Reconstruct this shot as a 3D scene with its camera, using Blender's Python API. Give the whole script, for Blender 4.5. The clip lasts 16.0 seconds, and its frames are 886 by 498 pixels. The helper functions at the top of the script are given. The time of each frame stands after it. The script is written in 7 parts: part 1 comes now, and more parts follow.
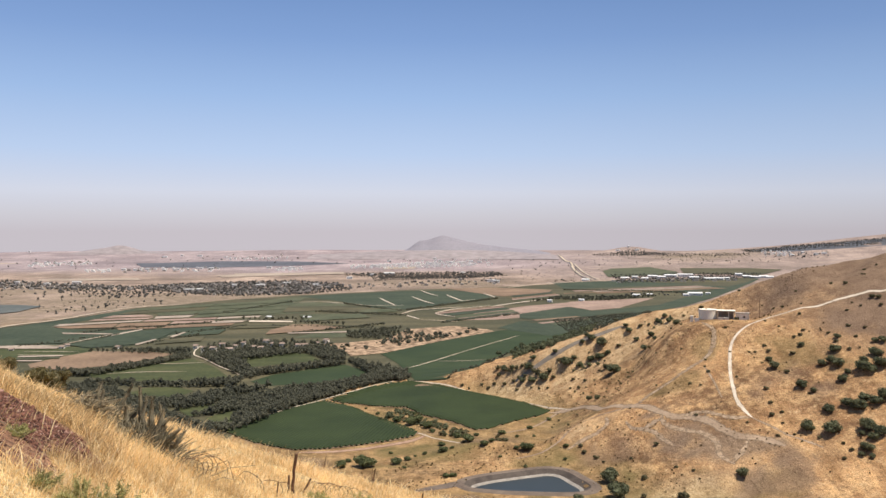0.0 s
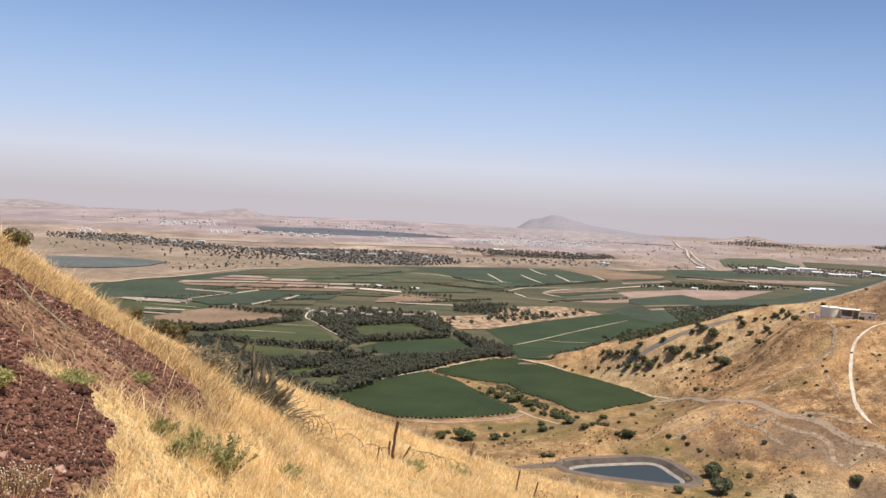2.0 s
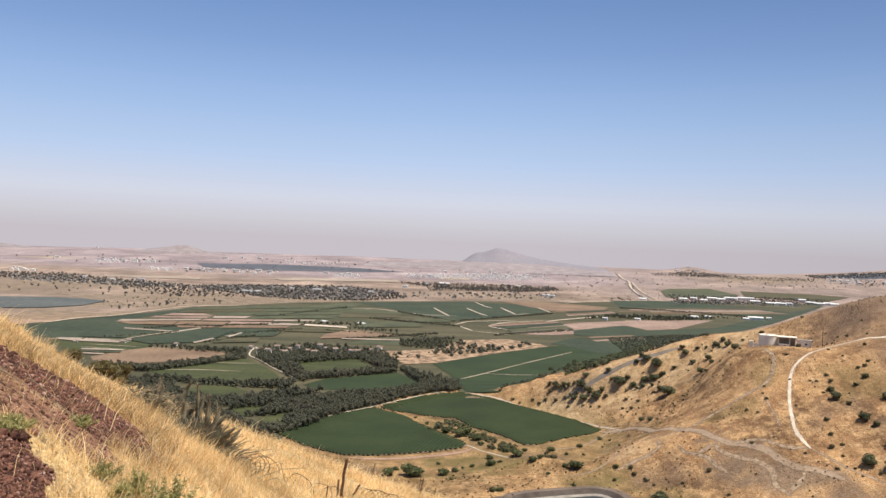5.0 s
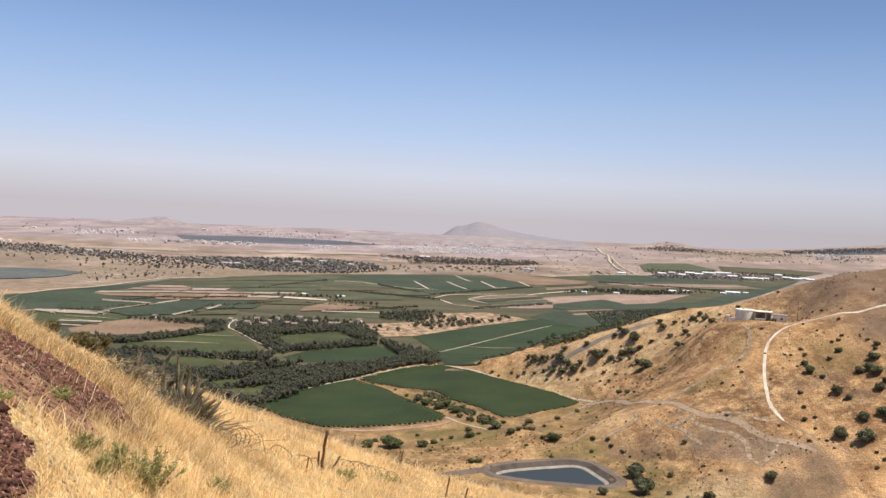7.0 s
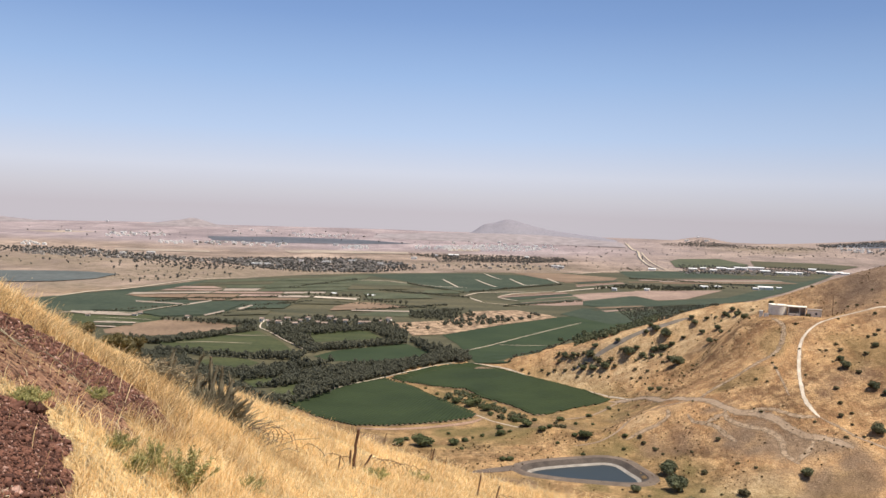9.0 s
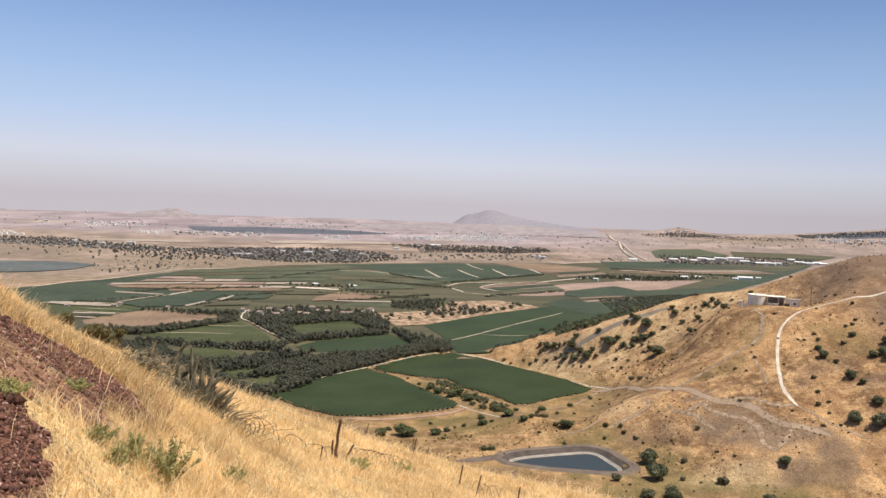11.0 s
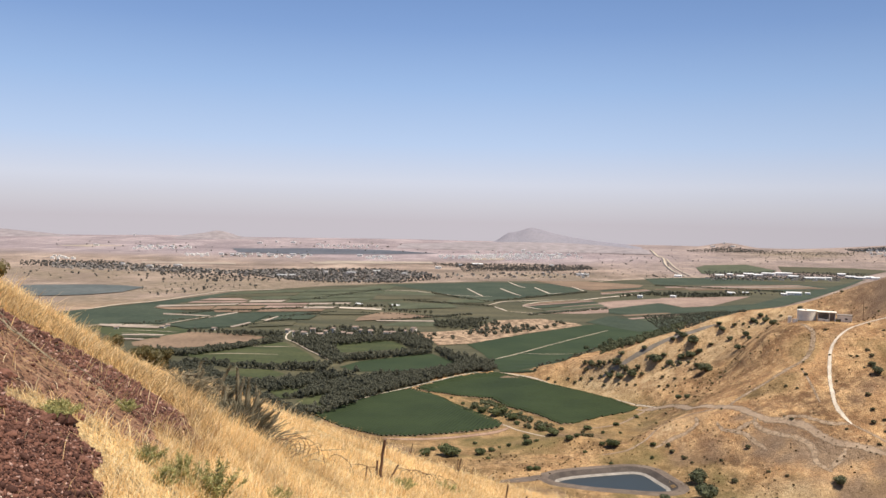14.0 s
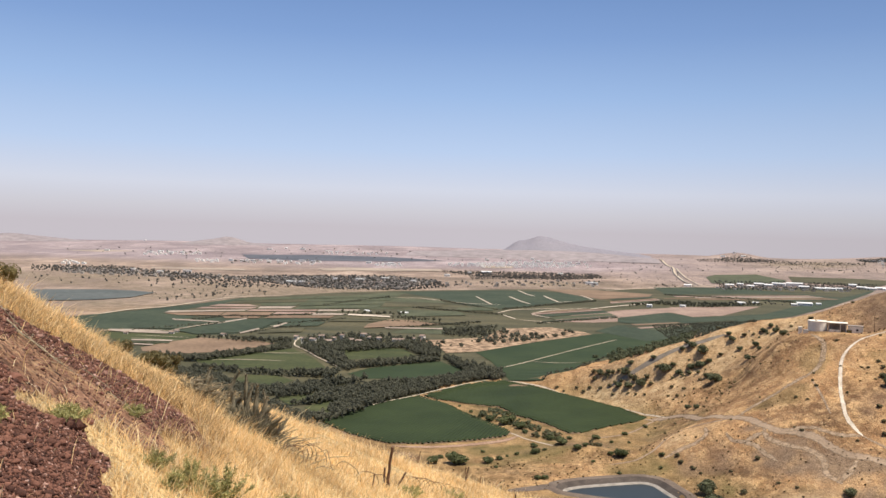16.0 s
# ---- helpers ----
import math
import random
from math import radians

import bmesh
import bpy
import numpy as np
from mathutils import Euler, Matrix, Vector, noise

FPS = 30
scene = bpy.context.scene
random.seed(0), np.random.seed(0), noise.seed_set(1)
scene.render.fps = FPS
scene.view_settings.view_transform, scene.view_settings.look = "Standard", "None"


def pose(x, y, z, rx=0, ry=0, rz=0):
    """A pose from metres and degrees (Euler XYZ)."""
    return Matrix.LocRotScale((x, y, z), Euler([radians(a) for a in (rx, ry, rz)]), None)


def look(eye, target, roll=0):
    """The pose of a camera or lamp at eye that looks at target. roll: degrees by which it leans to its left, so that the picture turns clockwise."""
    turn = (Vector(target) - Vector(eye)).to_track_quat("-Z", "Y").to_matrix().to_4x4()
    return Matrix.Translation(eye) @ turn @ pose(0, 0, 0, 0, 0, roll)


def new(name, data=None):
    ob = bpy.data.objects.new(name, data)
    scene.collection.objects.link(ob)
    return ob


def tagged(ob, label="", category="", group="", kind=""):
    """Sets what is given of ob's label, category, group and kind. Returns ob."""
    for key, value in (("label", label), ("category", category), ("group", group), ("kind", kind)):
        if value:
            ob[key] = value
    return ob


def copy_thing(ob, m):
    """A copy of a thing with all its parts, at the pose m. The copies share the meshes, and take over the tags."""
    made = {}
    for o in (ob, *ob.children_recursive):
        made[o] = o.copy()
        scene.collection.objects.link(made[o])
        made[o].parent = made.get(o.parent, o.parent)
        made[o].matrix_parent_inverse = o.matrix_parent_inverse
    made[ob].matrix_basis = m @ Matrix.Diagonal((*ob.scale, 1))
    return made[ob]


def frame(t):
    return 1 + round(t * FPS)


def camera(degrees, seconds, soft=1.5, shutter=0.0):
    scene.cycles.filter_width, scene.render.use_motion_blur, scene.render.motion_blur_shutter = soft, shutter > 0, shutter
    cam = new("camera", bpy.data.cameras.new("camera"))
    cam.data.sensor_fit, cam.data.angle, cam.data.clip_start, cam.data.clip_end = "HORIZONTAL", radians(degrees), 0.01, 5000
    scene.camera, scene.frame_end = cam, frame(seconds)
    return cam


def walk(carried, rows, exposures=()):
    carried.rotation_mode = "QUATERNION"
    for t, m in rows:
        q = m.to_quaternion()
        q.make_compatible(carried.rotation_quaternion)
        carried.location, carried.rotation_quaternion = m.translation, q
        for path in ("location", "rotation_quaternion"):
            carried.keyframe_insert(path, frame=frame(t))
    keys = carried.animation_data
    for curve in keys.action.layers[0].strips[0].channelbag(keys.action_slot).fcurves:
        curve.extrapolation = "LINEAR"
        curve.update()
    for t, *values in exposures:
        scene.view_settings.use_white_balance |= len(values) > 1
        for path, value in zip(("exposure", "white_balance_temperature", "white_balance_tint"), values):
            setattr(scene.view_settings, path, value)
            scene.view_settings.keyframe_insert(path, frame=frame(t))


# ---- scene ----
cam = camera(55.2, 16.0)
# seconds, yaw, pitch, roll of a camera that is turned by hand where it stands
ROWS = [
    (0, -0.00, -1.18, 0.00),
    (0.5, 2.30, -1.88, 0.82),
    (1, 3.43, -2.06, 1.58),
    (1.5, 5.51, -2.18, 2.51),
    (2, 7.40, -2.96, 2.95),
    (2.5, 8.33, -3.07, 2.62),
    (3, 8.75, -1.46, 2.51),
    (3.5, 7.47, -0.66, 2.70),
    (4, 5.53, -0.45, 2.25),
    (6.5, 2.73, -1.44, 2.74),
    (7, 2.42, -2.23, 2.75),
    (7.5, 2.61, -2.64, 2.53),
    (8, 3.63, -2.62, 2.30),
    (8.2, 4.17, -2.56, 2.20),
    (10.3, 4.07, -2.37, 1.57),
    (10.5, 3.72, -2.58, 1.65),
    (11, 3.12, -3.04, 2.06),
    (11.5, 2.90, -3.20, 2.26),
    (12, 2.74, -3.35, 1.86),
    (12.5, 3.08, -3.95, 0.87),
    (13, 4.00, -3.94, 0.54),
    (13.5, 5.13, -2.69, 1.17),
    (14, 5.99, -1.84, 1.18),
    (14.5, 6.31, -1.66, 1.06),
    (15, 6.43, -1.68, 1.13),
    (15.5, 6.42, -1.51, 1.34),
    (16, 6.62, -1.34, 1.57),
]
# the eye drifts a hand's width to the left as the arms tire
ASIDE = ((3.2, 0.055), (3.7, 0.048), (4.1, 0.038), (99, 0.0))
walk(cam, [(t, pose(next(a for end, a in ASIDE if t < end), 0, 150.0, 0, 0, yaw) @ pose(0, 0, 0, 90 + pitch) @ pose(0, 0, 0, 0, 0, roll)) for t, yaw, pitch, roll in ROWS],
     ((0.0, 0.4), (16.0, 0.4)))

# ---- sky and sun ----
SUN_SIDE, SUN_HIGH = 108.0, 68.0  # degrees from straight ahead, and above the horizon
world = bpy.data.worlds.new("sky")
scene.world = world
world.use_nodes = True
wn, wl = world.node_tree.nodes, world.node_tree.links
wn.clear()
sky = wn.new("ShaderNodeTexSky")
sky.sky_type, sky.sun_disc = "NISHITA", False
sky.sun_elevation, sky.sun_rotation = radians(SUN_HIGH), radians(SUN_SIDE)
sky.altitude, sky.air_density, sky.dust_density, sky.ozone_density = 900, 1.0, 1.2, 1.6
way = wn.new("ShaderNodeTexCoord")
parts = wn.new("ShaderNodeSeparateXYZ")
dim = wn.new("ShaderNodeMix")
dim.data_type, dim.blend_type = "RGBA", "MULTIPLY"
dim.inputs[0].default_value = 1.0
dim.inputs[7].default_value = (0.1, 0.1, 0.1, 1)
haze = wn.new("ShaderNodeValToRGB")
ramp = haze.color_ramp
ramp.elements[0].position, ramp.elements[0].color = 0.0, (0.47, 0.435, 0.47, 1)
ramp.elements[1].position, ramp.elements[1].color = 0.34, (0.115, 0.205, 0.42, 1)
for at, tint in ((0.02, (0.51, 0.50, 0.545, 1)), (0.045, (0.54, 0.565, 0.65, 1)), (0.09, (0.41, 0.515, 0.70, 1)), (0.155, (0.285, 0.415, 0.65, 1)), (0.22, (0.19, 0.305, 0.55, 1)), (0.27, (0.148, 0.25, 0.48, 1))):
    stop = ramp.elements.new(at)
    stop.color = tint
veil = wn.new("ShaderNodeMapRange")
veil.inputs[1].default_value, veil.inputs[2].default_value = 0.30, 0.60
veil.inputs[3].default_value, veil.inputs[4].default_value = 0.0, 1.0
blend = wn.new("ShaderNodeMix")
blend.data_type = "RGBA"
back, out = wn.new("ShaderNodeBackground"), wn.new("ShaderNodeOutputWorld")
wl.new(way.outputs["Generated"], parts.inputs[0])
wl.new(parts.outputs[2], haze.inputs[0])
wl.new(parts.outputs[2], veil.inputs[0])
wl.new(sky.outputs[0], dim.inputs[6])
wl.new(veil.outputs[0], blend.inputs[0])
wl.new(haze.outputs[0], blend.inputs[6])
wl.new(dim.outputs[2], blend.inputs[7])
# the sky is dimmest at a right angle to the sun
side_dim = wn.new("ShaderNodeMapRange")
side_dim.interpolation_type = "SMOOTHSTEP"
side_dim.inputs[1].default_value, side_dim.inputs[2].default_value = -0.1, 0.6
side_dim.inputs[3].default_value, side_dim.inputs[4].default_value = 0.93, 0.82
wl.new(parts.outputs[0], side_dim.inputs[0])
wl.new(blend.outputs[2], back.inputs[0])
wl.new(side_dim.outputs[0], back.inputs[1])
wl.new(back.outputs[0], out.inputs[0])

sun = new("sun", bpy.data.lights.new("sun", "SUN"))
sun.data.energy, sun.data.angle, sun.data.color = 5.0, radians(0.6), (1.0, 0.93, 0.82)
to_sun = Vector((math.sin(radians(SUN_SIDE)) * math.cos(radians(SUN_HIGH)), math.cos(radians(SUN_SIDE)) * math.cos(radians(SUN_HIGH)), math.sin(radians(SUN_HIGH))))
sun.matrix_world = look(to_sun * 50 + Vector((0, 0, 170)), (0, 0, 170))
# ---- the lie of the land: z of the ground at any place of the plan ----
EYE = 150.0


def vnoise(x, y, seed):
    """Smooth value noise between -1 and 1 on a unit lattice."""
    ix, iy = np.floor(x), np.floor(y)
    fx, fy = x - ix, y - iy
    fx, fy = fx * fx * (3 - 2 * fx), fy * fy * (3 - 2 * fy)

    def corner(a, b):
        s = np.sin(a * 127.1 + b * 311.7 + seed * 74.7) * 43758.5453
        return 2 * (s - np.floor(s)) - 1

    low = corner(ix, iy) * (1 - fx) + corner(ix + 1, iy) * fx
    high = corner(ix, iy + 1) * (1 - fx) + corner(ix + 1, iy + 1) * fx
    return low * (1 - fy) + high * fy


def fbm(x, y, size, octaves, seed):
    total, gain = 0.0, 1.0
    for k in range(octaves):
        total = total + gain * vnoise(x / size + 17.3 * k, y / size - 9.1 * k, seed + k)
        size, gain = size * 0.5, gain * 0.5
    return total


def smooth(t):
    t = np.clip(t, 0, 1)
    return t * t * (3 - 2 * t)


def soft_max(a, b, k):
    h = np.clip(0.5 + 0.5 * (a - b) / k, 0, 1)
    return b * (1 - h) + a * h + k * h * (1 - h)


# crest of the neighbouring hill: x, y, height, half width
CREST = ((598, 540, 153, 379), (446, 621, 151, 379), (381, 661, 142, 368), (320, 690, 127, 356), (246, 722, 96, 334), (207, 805, 70, 220), (198, 920, 46, 150), (190, 1104, 14, 100), (184, 1242, -10, 90))


def spur(x, y):
    best = np.zeros_like(x)
    for (ax, ay, az, aw), (bx, by, bz, bw) in zip(CREST, CREST[1:]):
        ex, ey = bx - ax, by - ay
        t = np.clip(((x - ax) * ex + (y - ay) * ey) / (ex * ex + ey * ey), 0, 1)
        d = np.hypot(x - ax - t * ex, y - ay - t * ey) / (aw + t * (bw - aw))
        shape = (1 - smooth(d)) * 0.62 + 0.38 * np.clip(1 - d, 0, 1) ** 1.3
        best = np.maximum(best, (az + t * (bz - az)) * shape)
    return best


FALL, LEFT_FALL, BEND = 0.339, 0.211, -0.19


def slope(x, y):
    """The hillside below the eye: it falls ahead and to the right, rounded over at its brow; a small pad carries the eye."""
    r = np.hypot(x, y)
    u = np.clip(x / np.maximum(y, 0.01), -0.9, 0.9)
    yy = np.maximum(y, 0.0)
    sight = yy * (FALL + LEFT_FALL * u + BEND * u * u - 0.27 * np.clip(-0.45 - u, 0, None) ** 2) + np.where(y < 0, LEFT_FALL * x * 0.6, LEFT_FALL * (x - u * yy))
    brow = 15 + 13 * smooth((np.degrees(np.arctan(u)) + 28) / 30)
    q = r / brow
    under = np.where(q < 2.2, 3.1 * (1 - q) ** 2, 3.1 * 1.44 + 7.44 * (q - 2.2))
    hill = EYE - sight - under + (0.0062 + 0.0100 * smooth((np.degrees(np.arctan(u)) + 26) / 8)) * brow * smooth((q - 0.72) / 0.26)
    pad = EYE - 1.65 - 1.5 * np.clip(r - 1.5, 0, None)
    return np.maximum(hill, pad)


def gap_to(corners, x, y):
    """Distance to the edge of a patch of the plan, 0 inside it."""
    gap, odd = np.full(np.shape(x), 1e9), np.zeros(np.shape(x), bool)
    for (ax, ay), (bx, by) in zip(corners, corners[1:] + corners[:1]):
        ex, ey = bx - ax, by - ay
        t = np.clip(((x - ax) * ex + (y - ay) * ey) / (ex * ex + ey * ey), 0, 1)
        gap = np.minimum(gap, np.hypot(x - ax - t * ex, y - ay - t * ey))
        odd ^= ((ay > y) != (by > y)) & (x < ex * (y - ay) / (ey if ey else 1e-9) + ax)
    return np.where(odd, 0.0, gap)


def ground(x, y):
    x, y = np.asarray(x, float), np.asarray(y, float)
    r = np.hypot(x, y)
    z = 42 * smooth((r - 2600) / 2350)
    z = z + 3.0 * smooth((r - 3000) / 1000) * fbm(x, y, 420, 3, 5)
    for hx, hy, hz, wx, wy in FAR_HILLS:
        z = z + hz * np.exp(-((x - hx) / wx) ** 2 - ((y - hy) / wy) ** 2)
    rough = smooth((x - 40) / 90 + (560 - y) / 260) * smooth((1100 - r) / 300)
    z = z + rough * (2.2 * fbm(x, y, 70, 4, 11) + 0.55 * fbm(x, y, 17, 3, 83))
    h = spur(x, y)
    z = soft_max(z + 0.0, h + smooth(h / 30) * (2.5 * fbm(x, y, 60, 4, 3) + 0.7 * fbm(x, y, 15, 3, 87)) - 3, 8.0)
    m = slope(x, y) + 0.05 * smooth((r - 3) / 8) * fbm(x, y, 2.2, 3, 21) * smooth((60 - r) / 30)
    z = soft_max(z, m, np.clip(r * 0.02, 0.02, 9.0))
    z = z - 4.5 * np.exp(-((x - 163) / 11) ** 2 - ((y - 455) / 8) ** 2) + 2.5 * np.exp(-((x - 138) / 17) ** 2 - ((y - 474) / 11) ** 2)
    level = 1 - smooth((np.hypot(x - 42, (y - 484) * 1.2) - 40) / 75)
    z = z * (1 - level) + 4.0 * level
    gap = gap_to(VINE_FLAT, x, y)
    bank = 2.0 + BANK * gap + 40.0 * smooth((200 - r) / 100) + 0.7 * np.clip(y - 740, 0, None) * smooth(gap / 50) * smooth((x - 25) / 60)
    z = -soft_max(-z, -bank, 12.0)
    shelf = 1 - smooth((np.hypot(x - 218, y - 660) - 12) / 62)
    z = z * (1 - shelf) + 82.7 * shelf
    return z - 4.2 * np.clip((7.0 - gap_to(POND, x, y)) / 4.0, 0, 1) * (r > 100)


BANK = 0.62
VINE_FLAT = ((-94, 738), (-75, 790), (-39, 825), (-11, 814), (45, 767), (87, 706), (94, 679), (83, 617), (62, 576), (32, 591), (8, 608), (-22, 690), (-68, 721))
POND = ((18.5, 486.5), (26.7, 495.1), (51.8, 507.0), (66.5, 510.9), (73.2, 497.8), (76.6, 478.7), (45.9, 478.7), (28.4, 482.1))
FAR_HILLS = ((979, 4400, 27, 110, 150), (2300, 3900, 112, 700, 500), (1500, 4300, 10, 600, 250))
# ---- materials ----
def noise_node(nt, size, detail=4.0, rough=0.6, stretch=None):
    """A noise texture with features of about that many metres, on world places."""
    geo = nt.nodes.new("ShaderNodeNewGeometry")
    n = nt.nodes.new("ShaderNodeTexNoise")
    n.inputs["Scale"].default_value, n.inputs["Detail"].default_value, n.inputs["Roughness"].default_value = 1.0 / size, detail, rough
    if stretch:
        m = nt.nodes.new("ShaderNodeMapping")
        m.inputs["Scale"].default_value, m.inputs["Rotation"].default_value = stretch[:3], (0, 0, radians(stretch[3]))
        nt.links.new(geo.outputs["Position"], m.inputs[0])
        nt.links.new(m.outputs[0], n.inputs["Vector"])
    else:
        nt.links.new(geo.outputs["Position"], n.inputs["Vector"])
    return n.outputs[0]


def ramp_node(nt, value, stops):
    r = nt.nodes.new("ShaderNodeValToRGB")
    cr = r.color_ramp
    cr.elements[0].position, cr.elements[0].color = stops[0][0], (*stops[0][1], 1)
    cr.elements[1].position, cr.elements[1].color = stops[-1][0], (*stops[-1][1], 1)
    for at, c in stops[1:-1]:
        cr.elements.new(at).color = (*c, 1)
    nt.links.new(value, r.inputs[0])
    return r.outputs[0]


def grey_ramp(nt, value, a, b):
    m = nt.nodes.new("ShaderNodeMapRange")
    m.inputs[1].default_value, m.inputs[2].default_value = a, b
    nt.links.new(value, m.inputs[0])
    return m.outputs[0]


def mix_node(nt, fac, a, b, kind="MIX"):
    m = nt.nodes.new("ShaderNodeMix")
    m.data_type, m.blend_type = "RGBA", kind
    for slot, v in ((0, fac), (6, a), (7, b)):
        if isinstance(v, (int, float)):
            m.inputs[slot].default_value = v
        elif isinstance(v, tuple):
            m.inputs[slot].default_value = (*v, 1)
        else:
            nt.links.new(v, m.inputs[slot])
    return m.outputs[2]


def math_node(nt, op, a, b):
    m = nt.nodes.new("ShaderNodeMath")
    m.operation = op
    for slot, v in ((0, a), (1, b)):
        if isinstance(v, (int, float)):
            m.inputs[slot].default_value = v
        else:
            nt.links.new(v, m.inputs[slot])
    return m.outputs[0]


def blank(name, rough=0.9, gloss=0.2):
    mat = bpy.data.materials.new(name)
    mat.use_nodes = True
    b = mat.node_tree.nodes["Principled BSDF"]
    b.inputs["Roughness"].default_value = rough
    b.inputs["Specular IOR Level"].default_value = gloss
    return mat, mat.node_tree, b


def bump_node(nt, b, height, strength, distance):
    n = nt.nodes.new("ShaderNodeBump")
    n.inputs["Strength"].default_value, n.inputs["Distance"].default_value = strength, distance
    nt.links.new(height, n.inputs["Height"])
    nt.links.new(n.outputs[0], b.inputs["Normal"])


def two_tone(name, dark, light, size, grain, spread=(0.35, 0.65), rough=0.9, bump=0.0, stretch=None, gloss=0.2):
    """A matt surface with large patches between two colours and a fine grain over them."""
    mat, nt, b = blank(name, rough, gloss)
    big = grey_ramp(nt, noise_node(nt, size, 5, 0.6, stretch), *spread)
    fine = noise_node(nt, grain, 3, 0.6)
    colour = mix_node(nt, big, dark, light)
    colour = mix_node(nt, 0.55, colour, ramp_node(nt, fine, ((0.3, (0.55, 0.55, 0.55)), (0.7, (1.35, 1.35, 1.35)))), "MULTIPLY")
    nt.links.new(colour, b.inputs["Base Color"])
    if bump:
        bump_node(nt, b, fine, 1.0, bump)
    return mat


def foliage(name, dark, light, gloss=0.25):
    """Leaves: each clump takes its own tone between two greens."""
    mat, nt, b = blank(name, 0.6, gloss)
    geo = nt.nodes.new("ShaderNodeNewGeometry")
    info = nt.nodes.new("ShaderNodeObjectInfo")
    tone = mix_node(nt, geo.outputs["Random Per Island"], dark, light)
    tone = mix_node(nt, 0.5, tone, ramp_node(nt, info.outputs["Random"], ((0.0, (0.7, 0.72, 0.7)), (1.0, (1.3, 1.25, 1.15)))), "MULTIPLY")
    nt.links.new(tone, b.inputs["Base Color"])
    leaf = nt.nodes.new("ShaderNodeBsdfTranslucent")
    nt.links.new(tone, leaf.inputs[0])
    mixer = nt.nodes.new("ShaderNodeMixShader")
    mixer.inputs[0].default_value = 0.35
    nt.links.new(b.outputs[0], mixer.inputs[1])
    nt.links.new(leaf.outputs[0], mixer.inputs[2])
    nt.links.new(mixer.outputs[0], nt.nodes["Material Output"].inputs[0])
    return mat


def ground_material():
    mat, nt, b = blank("dry_ground", 0.95, 0.1)
    attr = {}
    for key in ("scoria", "rubble", "far", "dusk", "pale", "bare", "green", "thatch", "scar", "haze_tint"):
        a = nt.nodes.new("ShaderNodeAttribute")
        a.attribute_name = key
        attr[key] = a.outputs["Fac"]
    big, mid, fine = noise_node(nt, 62, 7, 0.66), noise_node(nt, 13, 7, 0.72), noise_node(nt, 0.9, 4, 0.65)
    straw = ramp_node(nt, big, ((0.38, (0.158, 0.090, 0.049)), (0.49, (0.285, 0.160, 0.079)), (0.60, (0.45, 0.268, 0.130))))
    straw = mix_node(nt, grey_ramp(nt, mid, 0.47, 0.62), straw, (0.53, 0.338, 0.170))
    straw = mix_node(nt, math_node(nt, "MULTIPLY", grey_ramp(nt, noise_node(nt, 2.2, 7, 0.82), 0.50, 0.62), 0.8), straw, (0.15, 0.094, 0.052))
    straw = mix_node(nt, math_node(nt, "MULTIPLY", grey_ramp(nt, noise_node(nt, 5.0, 8, 0.82), 0.53, 0.66), 0.8), straw, (0.60, 0.42, 0.235))
    rills = ramp_node(nt, noise_node(nt, 9, 7, 0.72, (0.22, 0.22, 1.6, 0)), ((0.34, (0.74, 0.72, 0.70)), (0.5, (1.0, 1.0, 1.0)), (0.66, (1.14, 1.13, 1.12))))
    straw = mix_node(nt, 0.55, straw, rills, "MULTIPLY")
    wash = ramp_node(nt, noise_node(nt, 8, 7, 0.7, (1.0, 0.16, 0.3, 9)), ((0.36, (0.66, 0.62, 0.58)), (0.5, (1.0, 1.0, 1.0)), (0.64, (1.2, 1.16, 1.08))))
    straw = mix_node(nt, 0.85, straw, wash, "MULTIPLY")
    olive = ramp_node(nt, mid, ((0.35, (0.115, 0.092, 0.038)), (0.65, (0.25, 0.172, 0.078))))
    straw = mix_node(nt, attr["green"], straw, olive)
    bare = ramp_node(nt, mid, ((0.3, (0.135, 0.088, 0.058)), (0.7, (0.24, 0.16, 0.105))))
    straw = mix_node(nt, attr["bare"], straw, bare)
    bleached = ramp_node(nt, noise_node(nt, 6, 7, 0.78), ((0.36, (0.24, 0.155, 0.085)), (0.5, (0.48, 0.34, 0.19)), (0.64, (0.66, 0.50, 0.30))))
    straw = mix_node(nt, math_node(nt, "MULTIPLY", attr["pale"], 0.6), straw, bleached)
    scar = ramp_node(nt, noise_node(nt, 4, 5, 0.7), ((0.3, (0.125, 0.086, 0.058)), (0.7, (0.275, 0.195, 0.132))))
    straw = mix_node(nt, math_node(nt, "MULTIPLY", attr["scar"], 0.85), straw, scar)
    thatch = ramp_node(nt, noise_node(nt, 0.35, 5, 0.7), ((0.3, (0.33, 0.225, 0.105)), (0.7, (0.66, 0.485, 0.25))))
    straw = mix_node(nt, attr["thatch"], straw, thatch)
    soil = ramp_node(nt, noise_node(nt, 0.05, 6, 0.75), ((0.3, (0.12, 0.062, 0.040)), (0.5, (0.225, 0.122, 0.076)), (0.72, (0.35, 0.21, 0.13))))
    soil = mix_node(nt, grey_ramp(nt, noise_node(nt, 0.5, 6, 0.75), 0.48, 0.66), soil, (0.36, 0.23, 0.125))
    dark_red = ramp_node(nt, noise_node(nt, 0.07, 6, 0.75), ((0.3, (0.062, 0.029, 0.022)), (0.5, (0.15, 0.073, 0.053)), (0.72, (0.28, 0.148, 0.106))))
    red = mix_node(nt, attr["rubble"], soil, dark_red)
    straw = mix_node(nt, attr["scoria"], straw, red)
